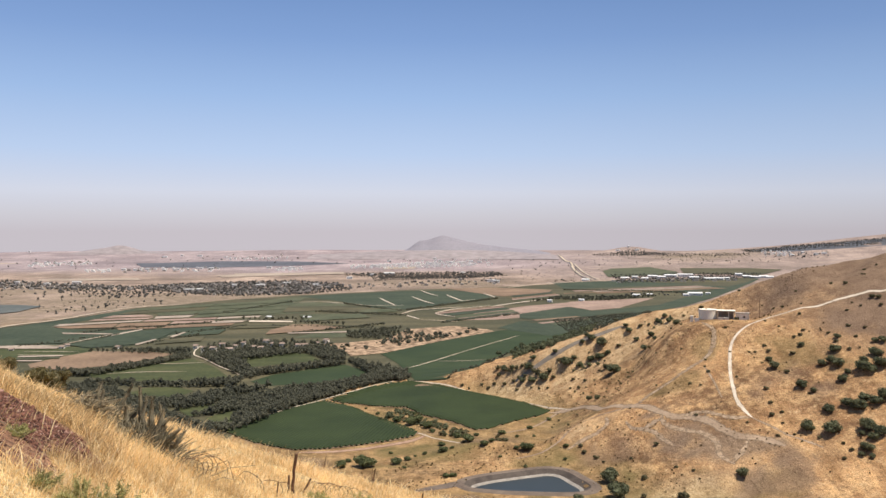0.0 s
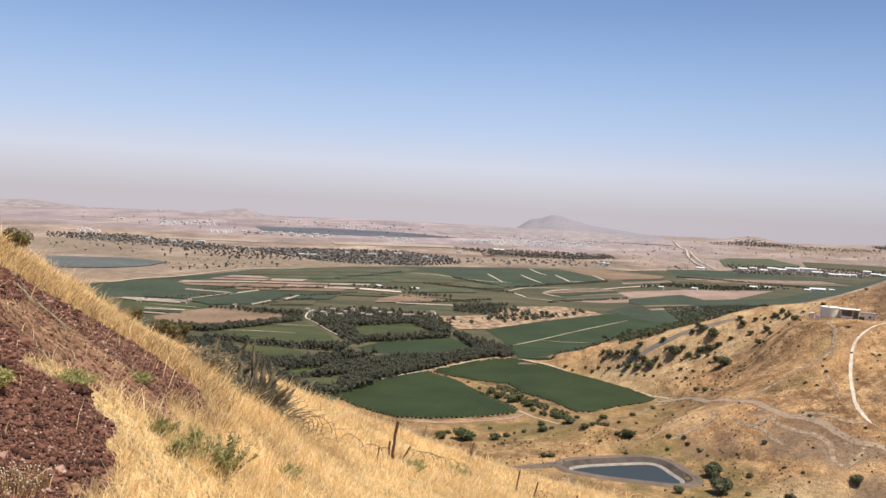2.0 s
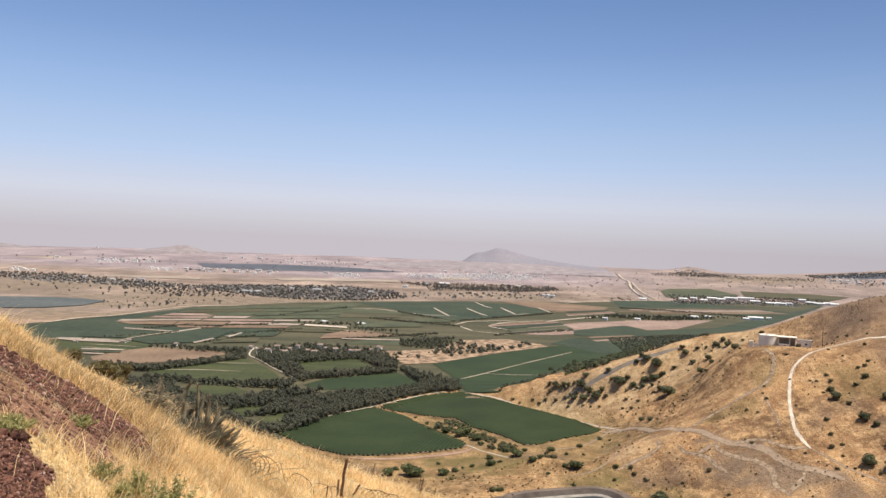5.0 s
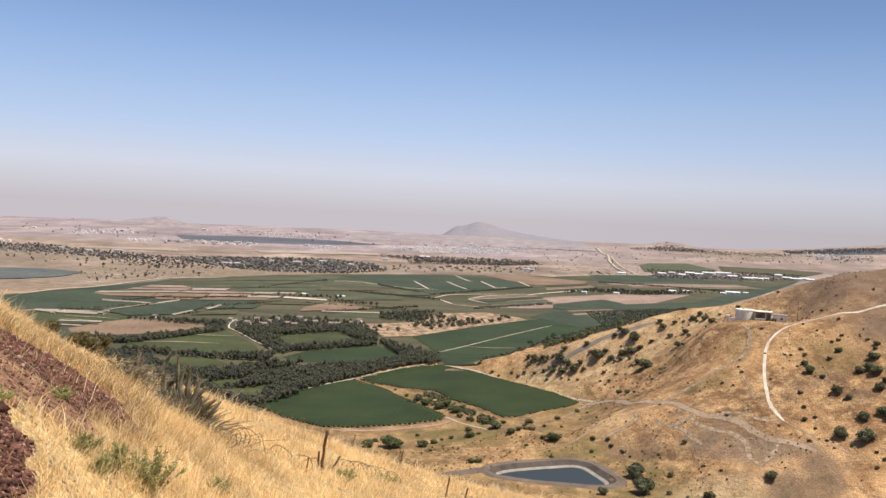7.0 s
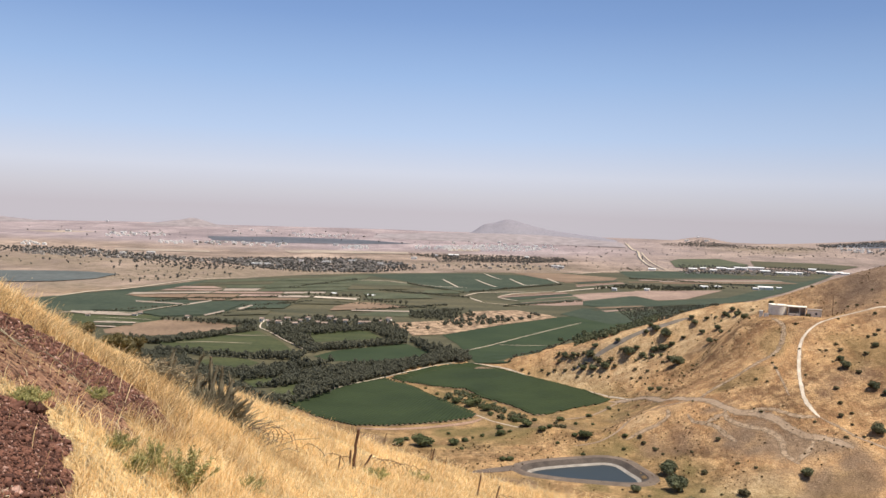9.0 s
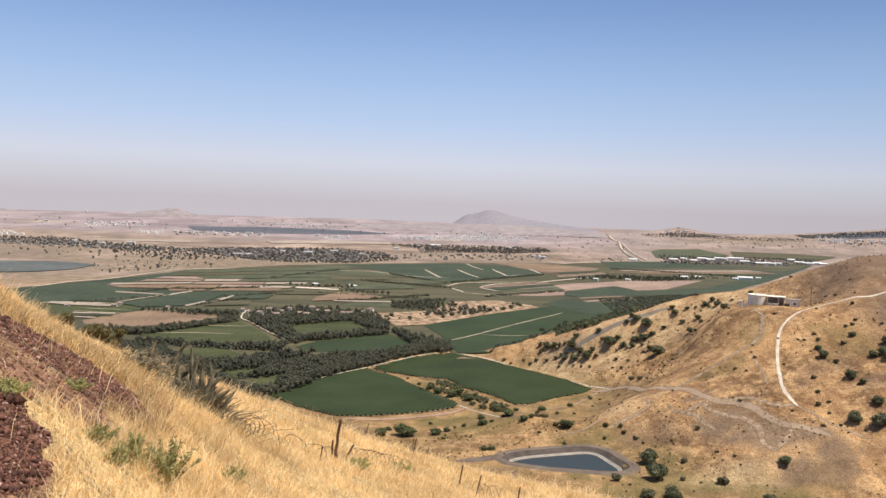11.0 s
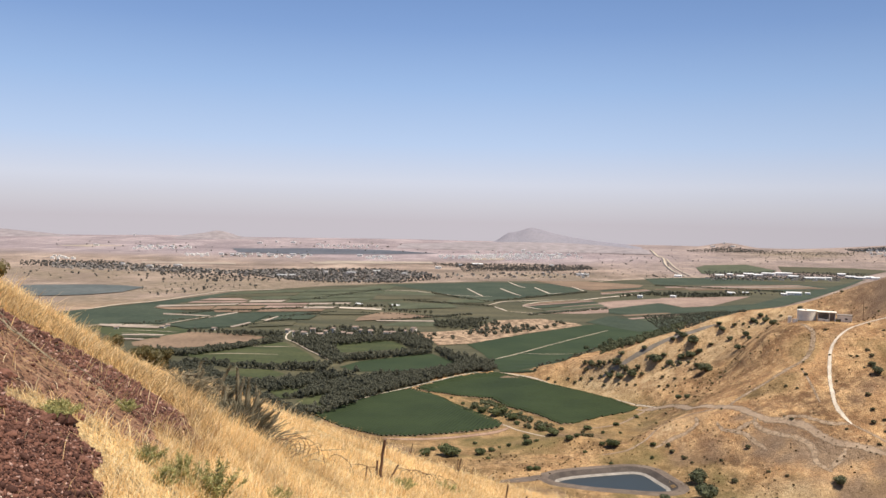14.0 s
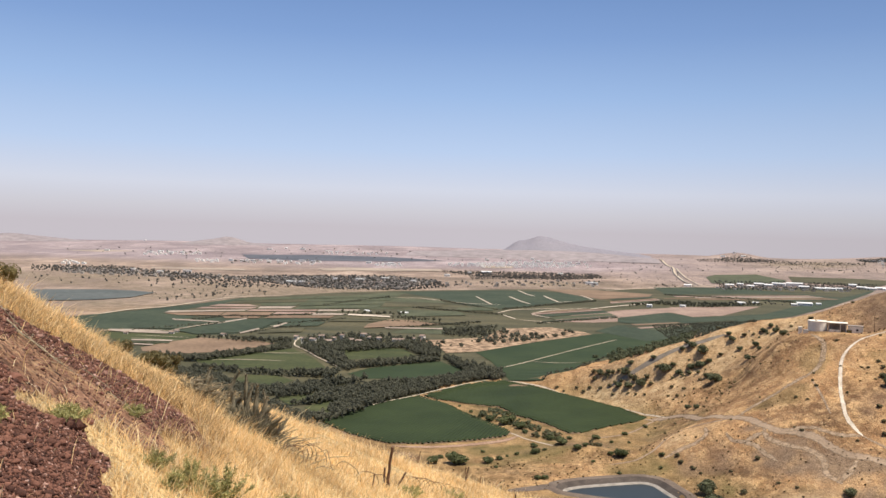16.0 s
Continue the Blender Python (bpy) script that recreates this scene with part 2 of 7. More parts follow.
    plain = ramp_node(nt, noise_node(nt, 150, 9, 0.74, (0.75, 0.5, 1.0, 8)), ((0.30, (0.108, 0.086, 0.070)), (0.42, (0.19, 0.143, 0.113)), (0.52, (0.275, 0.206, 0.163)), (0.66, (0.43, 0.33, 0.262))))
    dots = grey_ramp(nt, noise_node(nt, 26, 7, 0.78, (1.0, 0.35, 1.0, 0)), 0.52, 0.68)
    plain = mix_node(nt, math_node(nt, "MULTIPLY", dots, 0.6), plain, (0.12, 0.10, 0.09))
    # mauve ramp: distance haze put into the far plain's colour
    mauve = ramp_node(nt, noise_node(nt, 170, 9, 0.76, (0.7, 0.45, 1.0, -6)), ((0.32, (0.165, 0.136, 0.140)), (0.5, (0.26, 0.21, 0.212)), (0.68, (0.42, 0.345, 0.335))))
    plain = mix_node(nt, attr["haze_tint"], plain, mauve)
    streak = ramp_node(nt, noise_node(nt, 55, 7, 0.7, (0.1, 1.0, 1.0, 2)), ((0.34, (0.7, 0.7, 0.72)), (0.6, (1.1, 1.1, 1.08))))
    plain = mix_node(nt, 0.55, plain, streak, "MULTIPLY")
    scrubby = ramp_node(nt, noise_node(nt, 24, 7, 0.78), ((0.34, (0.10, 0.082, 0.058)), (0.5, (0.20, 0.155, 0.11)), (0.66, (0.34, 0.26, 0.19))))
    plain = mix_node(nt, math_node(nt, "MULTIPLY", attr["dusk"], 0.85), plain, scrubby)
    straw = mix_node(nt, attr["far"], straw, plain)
    colour = mix_node(nt, 0.7, straw, ramp_node(nt, fine, ((0.3, (0.52, 0.49, 0.46)), (0.7, (1.5, 1.5, 1.5)))), "MULTIPLY")
    nt.links.new(colour, b.inputs["Base Color"])
    bump_node(nt, b, math_node(nt, "ADD", math_node(nt, "MULTIPLY", mid, 2.0), math_node(nt, "ADD", fine, math_node(nt, "MULTIPLY", noise_node(nt, 2.8, 6, 0.78), 1.6))), 1.0, 0.65)
    return mat


GROUND = ground_material()
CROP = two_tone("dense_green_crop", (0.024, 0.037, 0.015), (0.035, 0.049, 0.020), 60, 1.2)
# the same crop paler and greyer: valley haze put into the colour
CROP_FAR = two_tone("haze_greyed_crop", (0.034, 0.045, 0.027), (0.052, 0.063, 0.038), 90, 9)
OLIVE_CROP = two_tone("dusty_olive_crop", (0.056, 0.063, 0.034), (0.092, 0.094, 0.054), 50, 5)
MEADOW = two_tone("green_valley_meadow", (0.038, 0.047, 0.018), (0.070, 0.074, 0.030), 30, 4, stretch=(0.3, 1.0, 1.0, -20))
RED_EARTH = two_tone("reddish_bare_earth", (0.255, 0.158, 0.105), (0.37, 0.245, 0.165), 9, 1.0)
FALLOW = two_tone("dusty_fallow_farmland", (0.048, 0.048, 0.026), (0.098, 0.084, 0.046), 60, 7, stretch=(0.2, 1.0, 1.0, -12))
BROWN_SOIL = two_tone("brown_ploughed_soil", (0.15, 0.10, 0.065), (0.23, 0.155, 0.10), 80, 4)
PINK_SOIL = two_tone("pinkish_bare_soil", (0.215, 0.145, 0.112), (0.31, 0.22, 0.17), 60, 5)
STUBBLE = two_tone("pale_stubble", (0.265, 0.212, 0.165), (0.36, 0.29, 0.228), 70, 5)
DIRT = two_tone("pale_dirt_track", (0.36, 0.285, 0.205), (0.52, 0.425, 0.32), 12, 1.0)
GRAVEL = two_tone("grey_brown_gravel", (0.235, 0.164, 0.108), (0.34, 0.246, 0.167), 14, 1.0)
FAINT = two_tone("faint_worn_earth", (0.28, 0.196, 0.126), (0.39, 0.282, 0.188), 10, 1.0)
CHALK = two_tone("white_chalk_track", (0.46, 0.38, 0.29), (0.62, 0.52, 0.41), 8, 0.8)
ASPHALT = two_tone("worn_asphalt", (0.17, 0.14, 0.11), (0.24, 0.20, 0.16), 15, 0.8)
# dark blue-grey for far strips, wooded ground and road edges
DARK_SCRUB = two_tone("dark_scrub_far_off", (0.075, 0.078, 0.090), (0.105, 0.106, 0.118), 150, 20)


def straw_material(name, stops):
    """Dry grass: every blade its own tone of straw, a little light let through."""
    mat, nt, b = blank(name, 0.7, 0.25)
    geo = nt.nodes.new("ShaderNodeNewGeometry")
    tone = ramp_node(nt, geo.outputs["Random Per Island"], stops)
    patch = ramp_node(nt, noise_node(nt, 1.3, 5, 0.65), ((0.34, (0.66, 0.60, 0.55)), (0.5, (1.0, 0.97, 0.93)), (0.64, (1.16, 1.15, 1.12))))
    tone = mix_node(nt, 0.9, tone, patch, "MULTIPLY")
    nt.links.new(tone, b.inputs["Base Color"])
    leaf = nt.nodes.new("ShaderNodeBsdfTranslucent")
    nt.links.new(tone, leaf.inputs[0])
    mixer = nt.nodes.new("ShaderNodeMixShader")
    mixer.inputs[0].default_value = 0.5
    nt.links.new(b.outputs[0], mixer.inputs[1])
    nt.links.new(leaf.outputs[0], mixer.inputs[2])
    nt.links.new(mixer.outputs[0], nt.nodes["Material Output"].inputs[0])
    return mat


def stone_material(name, dark, light, pale):
    mat, nt, b = blank(name, 0.95, 0.15)
    geo = nt.nodes.new("ShaderNodeNewGeometry")
    info = nt.nodes.new("ShaderNodeObjectInfo")
    pick = nt.nodes.new("ShaderNodeMath")
    pick.operation = "FRACT"
    nt.links.new(math_node(nt, "ADD", geo.outputs["Random Per Island"], info.outputs["Random"]), pick.inputs[0])
    tone = ramp_node(nt, pick.outputs[0], ((0.0, dark), (0.15, dark), (0.6, light), (0.9, light), (1.0, pale)))
    fine = noise_node(nt, 0.05, 4, 0.7)
    tone = mix_node(nt, 0.6, tone, ramp_node(nt, fine, ((0.3, (0.55, 0.55, 0.55)), (0.7, (1.35, 1.35, 1.35)))), "MULTIPLY")
    nt.links.new(tone, b.inputs["Base Color"])
    bump_node(nt, b, fine, 0.8, 0.02)
    return mat


def water_material(name, tint, rough):
    mat, nt, b = blank(name, rough, 0.3)
    b.inputs["Base Color"].default_value = (*tint, 1)
    bump_node(nt, b, noise_node(nt, 1.5, 3, 0.5), 0.15, 0.05)
    return mat


STRAW = straw_material("dry_straw", ((0.0, (0.42, 0.255, 0.10)), (0.15, (0.74, 0.51, 0.235)), (0.4, (0.94, 0.70, 0.37)), (0.75, (0.96, 0.78, 0.46)), (1.0, (0.97, 0.86, 0.60))))
THATCH = straw_material("brown_trodden_straw", ((0.0, (0.20, 0.13, 0.06)), (0.4, (0.42, 0.29, 0.14)), (0.8, (0.62, 0.45, 0.23)), (1.0, (0.76, 0.58, 0.33))))
SCORIA = stone_material("red_scoria", (0.062, 0.030, 0.023), (0.180, 0.084, 0.058), (0.44, 0.28, 0.225))
LEAF_OAK = foliage("oak_leaves", (0.088, 0.094, 0.056), (0.165, 0.172, 0.100), 0.05)
LEAF_SHRUB = foliage("dusty_shrub_leaves", (0.085, 0.078, 0.045), (0.175, 0.155, 0.088), 0.06)
# brightened and greyed: valley haze is put into the leaf colour
LEAF_WOOD = foliage("haze_greyed_windbreak_leaves", (0.108, 0.107, 0.079), (0.135, 0.133, 0.098), 0.03)
LEAF_GULLY = foliage("gully_bush_leaves", (0.075, 0.088, 0.042), (0.150, 0.162, 0.080), 0.05)
# paled and greyed to put the distance haze into these leaves
LEAF_TOWN = foliage("haze_paled_town_leaves", (0.088, 0.086, 0.080), (0.150, 0.143, 0.132), 0.03)
LEAF_WEED = foliage("green_weed_leaves", (0.23, 0.225, 0.085), (0.52, 0.485, 0.225), 0.06)
LEAF_BROW = foliage("olive_brown_shrub_leaves", (0.085, 0.07, 0.03), (0.18, 0.15, 0.066))
VINE = two_tone("vine_leaves", (0.022, 0.033, 0.011), (0.031, 0.044, 0.015), 40, 1.0)
BARK = two_tone("grey_brown_bark", (0.09, 0.065, 0.045), (0.17, 0.13, 0.095), 0.6, 0.08)
DEAD_STALK = two_tone("dead_grey_stalk", (0.17, 0.14, 0.09), (0.35, 0.29, 0.19), 0.25, 0.03)
THORN = two_tone("dark_thorn_stalk", (0.12, 0.105, 0.068), (0.26, 0.225, 0.15), 0.2, 0.03)
WOOD_POST = two_tone("weathered_post_wood", (0.095, 0.05, 0.032), (0.19, 0.11, 0.07), 0.4, 0.04, bump=0.01)
SEED_HEAD = two_tone("pale_dry_seed_heads", (0.48, 0.38, 0.26), (0.70, 0.60, 0.44), 0.1, 0.02)
RUST = two_tone("rusty_wire", (0.10, 0.055, 0.035), (0.19, 0.11, 0.07), 0.5, 0.03)
WHITE_WALL = two_tone("sunlit_white_wall", (0.66, 0.62, 0.57), (0.80, 0.77, 0.72), 6, 0.6)
TOWN_WALL = foliage("dusty_town_walls", (0.22, 0.195, 0.175), (0.60, 0.55, 0.50), 0.05)
TILE_ROOF = two_tone("pale_house_roof", (0.20, 0.145, 0.115), (0.31, 0.235, 0.19), 5, 0.6)
WHITE_ROOF = two_tone("white_sheet_roof", (0.56, 0.55, 0.53), (0.74, 0.73, 0.71), 9, 0.8)
CONCRETE = two_tone("pale_cream_concrete", (0.68, 0.61, 0.50), (0.82, 0.75, 0.63), 4, 0.4)
GREY_CONCRETE = two_tone("grey_weathered_concrete", (0.24, 0.20, 0.165), (0.36, 0.31, 0.26), 4, 0.4)
DARK_OPENING = two_tone("dark_doorway", (0.03, 0.027, 0.024), (0.05, 0.045, 0.04), 2, 0.2)
LINER = two_tone("dark_basalt_bank", (0.052, 0.041, 0.034), (0.092, 0.073, 0.06), 9, 0.7)
CREST_SOIL = two_tone("brown_grey_bank_crest", (0.105, 0.078, 0.06), (0.165, 0.125, 0.095), 9, 0.7)
RIM = two_tone("pale_dried_pond_rim", (0.215, 0.188, 0.158), (0.30, 0.265, 0.225), 5, 0.4)
POND_WATER = water_material("dark_pond_water", (0.030, 0.036, 0.035), 0.40)
# lake and far hills: haze over them is put into these base colours
LAKE_WATER = two_tone("hazy_lake_water", (0.086, 0.093, 0.086), (0.114, 0.120, 0.110), 90, 12, rough=0.7, gloss=0.08)
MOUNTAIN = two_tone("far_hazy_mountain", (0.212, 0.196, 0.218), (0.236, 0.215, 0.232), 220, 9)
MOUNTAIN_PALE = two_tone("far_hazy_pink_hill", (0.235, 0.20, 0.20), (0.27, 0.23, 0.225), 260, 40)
KNOLL = two_tone("pale_rubbly_knoll", (0.135, 0.088, 0.054), (0.39, 0.27, 0.172), 9, 2.5, spread=(0.42, 0.58))
DRY_TUFT = foliage("dry_brown_tufts", (0.072, 0.050, 0.028), (0.20, 0.135, 0.066), 0.05)


def ragged(mat, full=1.5, gone=1.95):
    """Lets the borders of a track fray out into the ground."""
    nt = mat.node_tree
    b = nt.nodes["Principled BSDF"]
    a = nt.nodes.new("ShaderNodeAttribute")
    a.attribute_name = "border"
    worn = math_node(nt, "ADD", math_node(nt, "MULTIPLY", a.outputs["Fac"], 1.1), math_node(nt, "MULTIPLY", noise_node(nt, 2.6, 6, 0.75), 2.2))
    keep = nt.nodes.new("ShaderNodeMapRange")
    keep.inputs[1].default_value, keep.inputs[2].default_value = gone, full
    nt.links.new(worn, keep.inputs[0])
    nt.links.new(keep.outputs[0], b.inputs["Alpha"])


ragged(GRAVEL, 1.2, 1.9)
ragged(FAINT, 0.9, 1.7)
ragged(RED_EARTH, 1.2, 1.9)
ragged(DIRT, 1.35, 1.95)
ragged(CHALK)
# ---- edge of the scree, posts and plants close by ----
SCORIA_EDGE = ((-5.86, 7.34), (-6.03, 8.71), (-6.04, 9.73), (-5.73, 10.39), (-5.17, 10.42), (-4.61, 10.24), (-3.93, 9.44), (-3.59, 8.72), (-3.43, 7.91), (-3.56, 7.32), (-3.72, 7.09), (-4.02, 7.27), (-4.08, 6.77), (-3.94, 6.33), (-3.77, 6.64), (-3.39, 6.38), (-3.16, 6.10), (-3.07, 5.52), (-2.80, 4.92), (-2.54, 4.37), (-2.70, 3.41))
# where loose stones lie thick: the foot of the scree, its upper corner, and a band under the brow
RUBBLE = (
    ((-4.47, 5.61), (-4.59, 6.34), (-4.59, 6.79), (-4.23, 6.62), (-3.99, 6.43), (-3.81, 6.71), (-3.41, 6.40), (-2.98, 6.08), (-2.86, 5.50), (-2.60, 4.92), (-2.34, 4.37), (-2.50, 3.41)),
    ((-5.77, 7.22), (-6.16, 8.49), (-5.98, 8.84), (-5.30, 7.93), (-4.73, 6.54), (-4.59, 5.75)),
    ((-6.36, 9.17), (-6.33, 9.93), (-5.98, 10.56), (-5.30, 10.68), (-4.60, 10.21), (-3.92, 9.37), (-3.63, 8.43), (-3.86, 8.18), (-4.30, 8.31), (-4.73, 8.37), (-5.18, 8.44), (-5.57, 8.42)),
)

# ---- the sheet of ground, in rings and spokes about the eye ----
SPOKES = np.concatenate([np.arange(-180, -48, 6.0), np.arange(-48, 48.01, 0.28), np.arange(54, 180, 6.0)])
RINGS = np.concatenate([[0.0, 0.8, 1.5, 2.2], np.geomspace(3, 60, 110)[:-1], np.geomspace(60, 380, 50)[:-1], np.arange(380, 1100, 3.6), np.geomspace(1100, 4960, 130)])
_a = np.radians(SPOKES)
GX, GY = RINGS[:, None] * np.sin(_a)[None], RINGS[:, None] * np.cos(_a)[None]
GZ = ground(GX, GY)


def lie(x, y):
    """Height of the ground sheet itself at a place."""
    x, y = np.asarray(x, float), np.asarray(y, float)
    r, a = np.hypot(x, y), np.degrees(np.arctan2(x, y))
    i = np.clip(np.searchsorted(RINGS, r) - 1, 0, len(RINGS) - 2)
    j = np.clip(np.searchsorted(SPOKES, a) - 1, 0, len(SPOKES) - 2)
    u = (r - RINGS[i]) / (RINGS[i + 1] - RINGS[i])
    v = (a - SPOKES[j]) / (SPOKES[j + 1] - SPOKES[j])
    return (GZ[i, j] * (1 - u) + GZ[i + 1, j] * u) * (1 - v) + (GZ[i, j + 1] * (1 - u) + GZ[i + 1, j + 1] * u) * v


def within(corners, px, py):
    odd = np.zeros(np.shape(px), bool)
    for (ax, ay), (bx, by) in zip(corners, corners[1:] + corners[:1]):
        odd ^= ((ay > py) != (by > py)) & (px < (bx - ax) * (py - ay) / (by - ay if by != ay else 1e-9) + ax)
    return odd


def scoria_zone(x, y):
    """1 where the red volcanic scree lies bare, 0 under the grass."""
    return within(SCORIA_EDGE, x + 0.22 * fbm(x, y, 0.9, 3, 31), y + 0.22 * fbm(x, y, 0.9, 3, 37)).astype(float)


def rubble_zone(x, y):
    """1 where the stones lie thick, 0 on the fine orange soil between."""
    px, py = x + 0.2 * fbm(x, y, 0.7, 3, 131), y + 0.2 * fbm(x, y, 0.7, 3, 137)
    hit = within(RUBBLE[0], px, py)
    for corners in RUBBLE[1:]:
        hit = hit | within(corners, px, py)
    return hit.astype(float)


SCARS = ((150, 522, 10, 6), (158, 514, 12, 6), (165, 504, 12, 6), (172, 494, 10, 6), (145, 509, 12, 6), (153, 497, 13, 6), (163, 486, 12, 7), (161, 466, 15, 6), (167, 460, 13, 5), (139, 546, 10, 5), (124, 562, 11, 4), (187, 486, 14, 6), (136, 521, 7, 4), (193, 467, 20, 6))

# bleached grass on the spur
BLEACHED = ((71, 755, 26, 30), (109, 742, 24, 26), (120, 757, 22, 26), (157, 748, 20, 26), (187, 734, 16, 22), (211, 737, 14, 26), (95, 564, 13, 13), (52, 761, 20, 22), (137, 461, 22, 12), (152, 719, 18, 16))
# dull scrub ground on the plain: place and reach
DUSKS = ((-709, 1666, 150, 130), (-681, 1876, 190, 220), (-741, 1342, 140, 70), (-561, 1909, 160, 150), (-720, 1453, 110, 60), (-1147, 2076, 260, 260), (-406, 1982, 180, 130), (-24, 2453, 220, 170), (1178, 3889, 220, 220))


def build_ground():
    n, m = GX.shape
    verts = np.stack([GX, GY, GZ], -1).reshape(-1, 3)
    i, j = np.meshgrid(np.arange(n - 1), np.arange(m), indexing="ij")
    k = (j + 1) % m
    faces = np.stack([i * m + j, i * m + k, (i + 1) * m + k, (i + 1) * m + j], -1).reshape(-1, 4)[:, ::-1]
    me = bpy.data.meshes.new("ground")
    me.from_pydata(verts.tolist(), [], faces.tolist())
    me.polygons.foreach_set("use_smooth", [True] * len(me.polygons))
    x, y = verts[:, 0], verts[:, 1]
    r = np.hypot(x, y)
    h = spur(x, y)
    cut = fbm(x, y, 45, 4, 41)
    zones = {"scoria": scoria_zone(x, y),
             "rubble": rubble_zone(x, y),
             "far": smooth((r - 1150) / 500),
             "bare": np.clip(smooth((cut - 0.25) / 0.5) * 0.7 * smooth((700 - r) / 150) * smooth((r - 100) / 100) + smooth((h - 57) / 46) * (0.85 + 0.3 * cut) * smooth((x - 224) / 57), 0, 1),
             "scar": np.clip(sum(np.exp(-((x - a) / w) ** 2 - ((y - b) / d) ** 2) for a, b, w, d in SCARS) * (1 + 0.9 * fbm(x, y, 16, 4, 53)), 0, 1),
             # painted haze grows with distance from the eye, less to the right
             "haze_tint": smooth((r - 2750 + 500 * fbm(x, y, 900, 3, 71)) / 900) * (1 - 0.7 * smooth((x - 100) / 900)),
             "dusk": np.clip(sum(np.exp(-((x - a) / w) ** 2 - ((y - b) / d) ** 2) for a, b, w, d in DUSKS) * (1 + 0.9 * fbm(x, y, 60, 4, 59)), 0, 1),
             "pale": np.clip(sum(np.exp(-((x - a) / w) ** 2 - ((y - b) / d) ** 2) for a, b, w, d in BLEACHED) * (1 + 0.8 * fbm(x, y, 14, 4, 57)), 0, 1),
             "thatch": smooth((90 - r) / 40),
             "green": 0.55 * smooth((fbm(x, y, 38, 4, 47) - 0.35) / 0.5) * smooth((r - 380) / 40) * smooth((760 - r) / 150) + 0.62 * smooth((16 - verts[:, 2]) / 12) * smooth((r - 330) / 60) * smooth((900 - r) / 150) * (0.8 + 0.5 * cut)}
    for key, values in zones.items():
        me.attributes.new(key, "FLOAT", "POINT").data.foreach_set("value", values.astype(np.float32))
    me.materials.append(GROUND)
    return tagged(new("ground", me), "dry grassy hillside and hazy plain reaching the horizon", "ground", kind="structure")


build_ground()


# ---- fields, tracks and water that lie on the ground ----
LAID = []


def drape(name, corners, material, lift, cell, label, category="field", kind=""):
    """A patch with these corners laid over the ground."""
    bm = bmesh.new()
    LAID.append(name)
    lift = lift + 0.006 * len(LAID)
    bm.faces.new([bm.verts.new((x, y, 0)) for x, y in corners])
    xs, ys = [c[0] for c in corners], [c[1] for c in corners]
    for axis, low, high in ((0, min(xs), max(xs)), (1, min(ys), max(ys))):
        for at in np.arange(low + cell, high, cell):
            co, no = [0, 0, 0], [0, 0, 0]
            co[axis], no[axis] = float(at), 1
            bmesh.ops.bisect_plane(bm, geom=bm.verts[:] + bm.edges[:] + bm.faces[:], plane_co=co, plane_no=no)
    for v in bm.verts:
        v.co.z = float(lie(v.co.x, v.co.y)) + lift
    bmesh.ops.recalc_face_normals(bm, faces=bm.faces)
    if sum(f.normal.z for f in bm.faces) < 0:
        bmesh.ops.reverse_faces(bm, faces=bm.faces)
    me = bpy.data.meshes.new(name)
    bm.to_mesh(me)
    bm.free()
    me.materials.append(material)
    return tagged(new(name, me), label, category, kind=kind)


def resample(points, step):
    """A smooth line through the points, in steps of that many metres."""
    p = [Vector((x, y, 0)) for x, y in points]
    p = [2 * p[0] - p[1]] + p + [2 * p[-1] - p[-2]]
    out = []
    for a, b, c, d in zip(p, p[1:], p[2:], p[3:]):
        n = max(1, int((c - b).length / step))
        for k in range(n):
            t = k / n
            out.append(0.5 * (2 * b + (c - a) * t + (2 * a - 5 * b + 4 * c - d) * t * t + (3 * b - a - 3 * c + d) * t ** 3))
    return out + [p[-2]]


def track(points, width, material, label, lift=0.3, step=4.0, name="dirt_track"):
    """A road or path laid over the ground, a little uneven in width."""
    line = resample(points, step)
    verts, faces = [], []
    last = len(line) - 1
    for k, p in enumerate(line):
        a, b = line[max(k - 1, 0)], line[min(k + 1, len(line) - 1)]
        side = Vector((b.y - a.y, a.x - b.x, 0)).normalized()
        half = 0.5 * width * (1 + 0.18 * float(vnoise(np.array(k * 0.35), np.array(p.x * 0.01), 9))) * min(1.0, (k + 1.5) / 4, (last - k + 1.5) / 4)
        for s in (-1.05, -0.4, 0.4, 1.05):
            q = p + side * half * s
            verts.append((q.x, q.y, float(lie(q.x, q.y)) + lift))
        if k:
            o = 4 * k
            faces += [(o - 4 + s, o - 3 + s, o + 1 + s, o + s) for s in range(3)]
    me = bpy.data.meshes.new(name)
    me.from_pydata(verts, [], faces)
    me.materials.append(material)
    me.attributes.new("border", "FLOAT", "POINT").data.foreach_set("value", [(0.9, 0.0, 0.0, 0.9)[k % 4] for k in range(len(verts))])
    ob = tagged(new(name, me), label, "track", kind="structure")
    if me.polygons[0].normal.z < 0:
        me.flip_normals()
    return ob


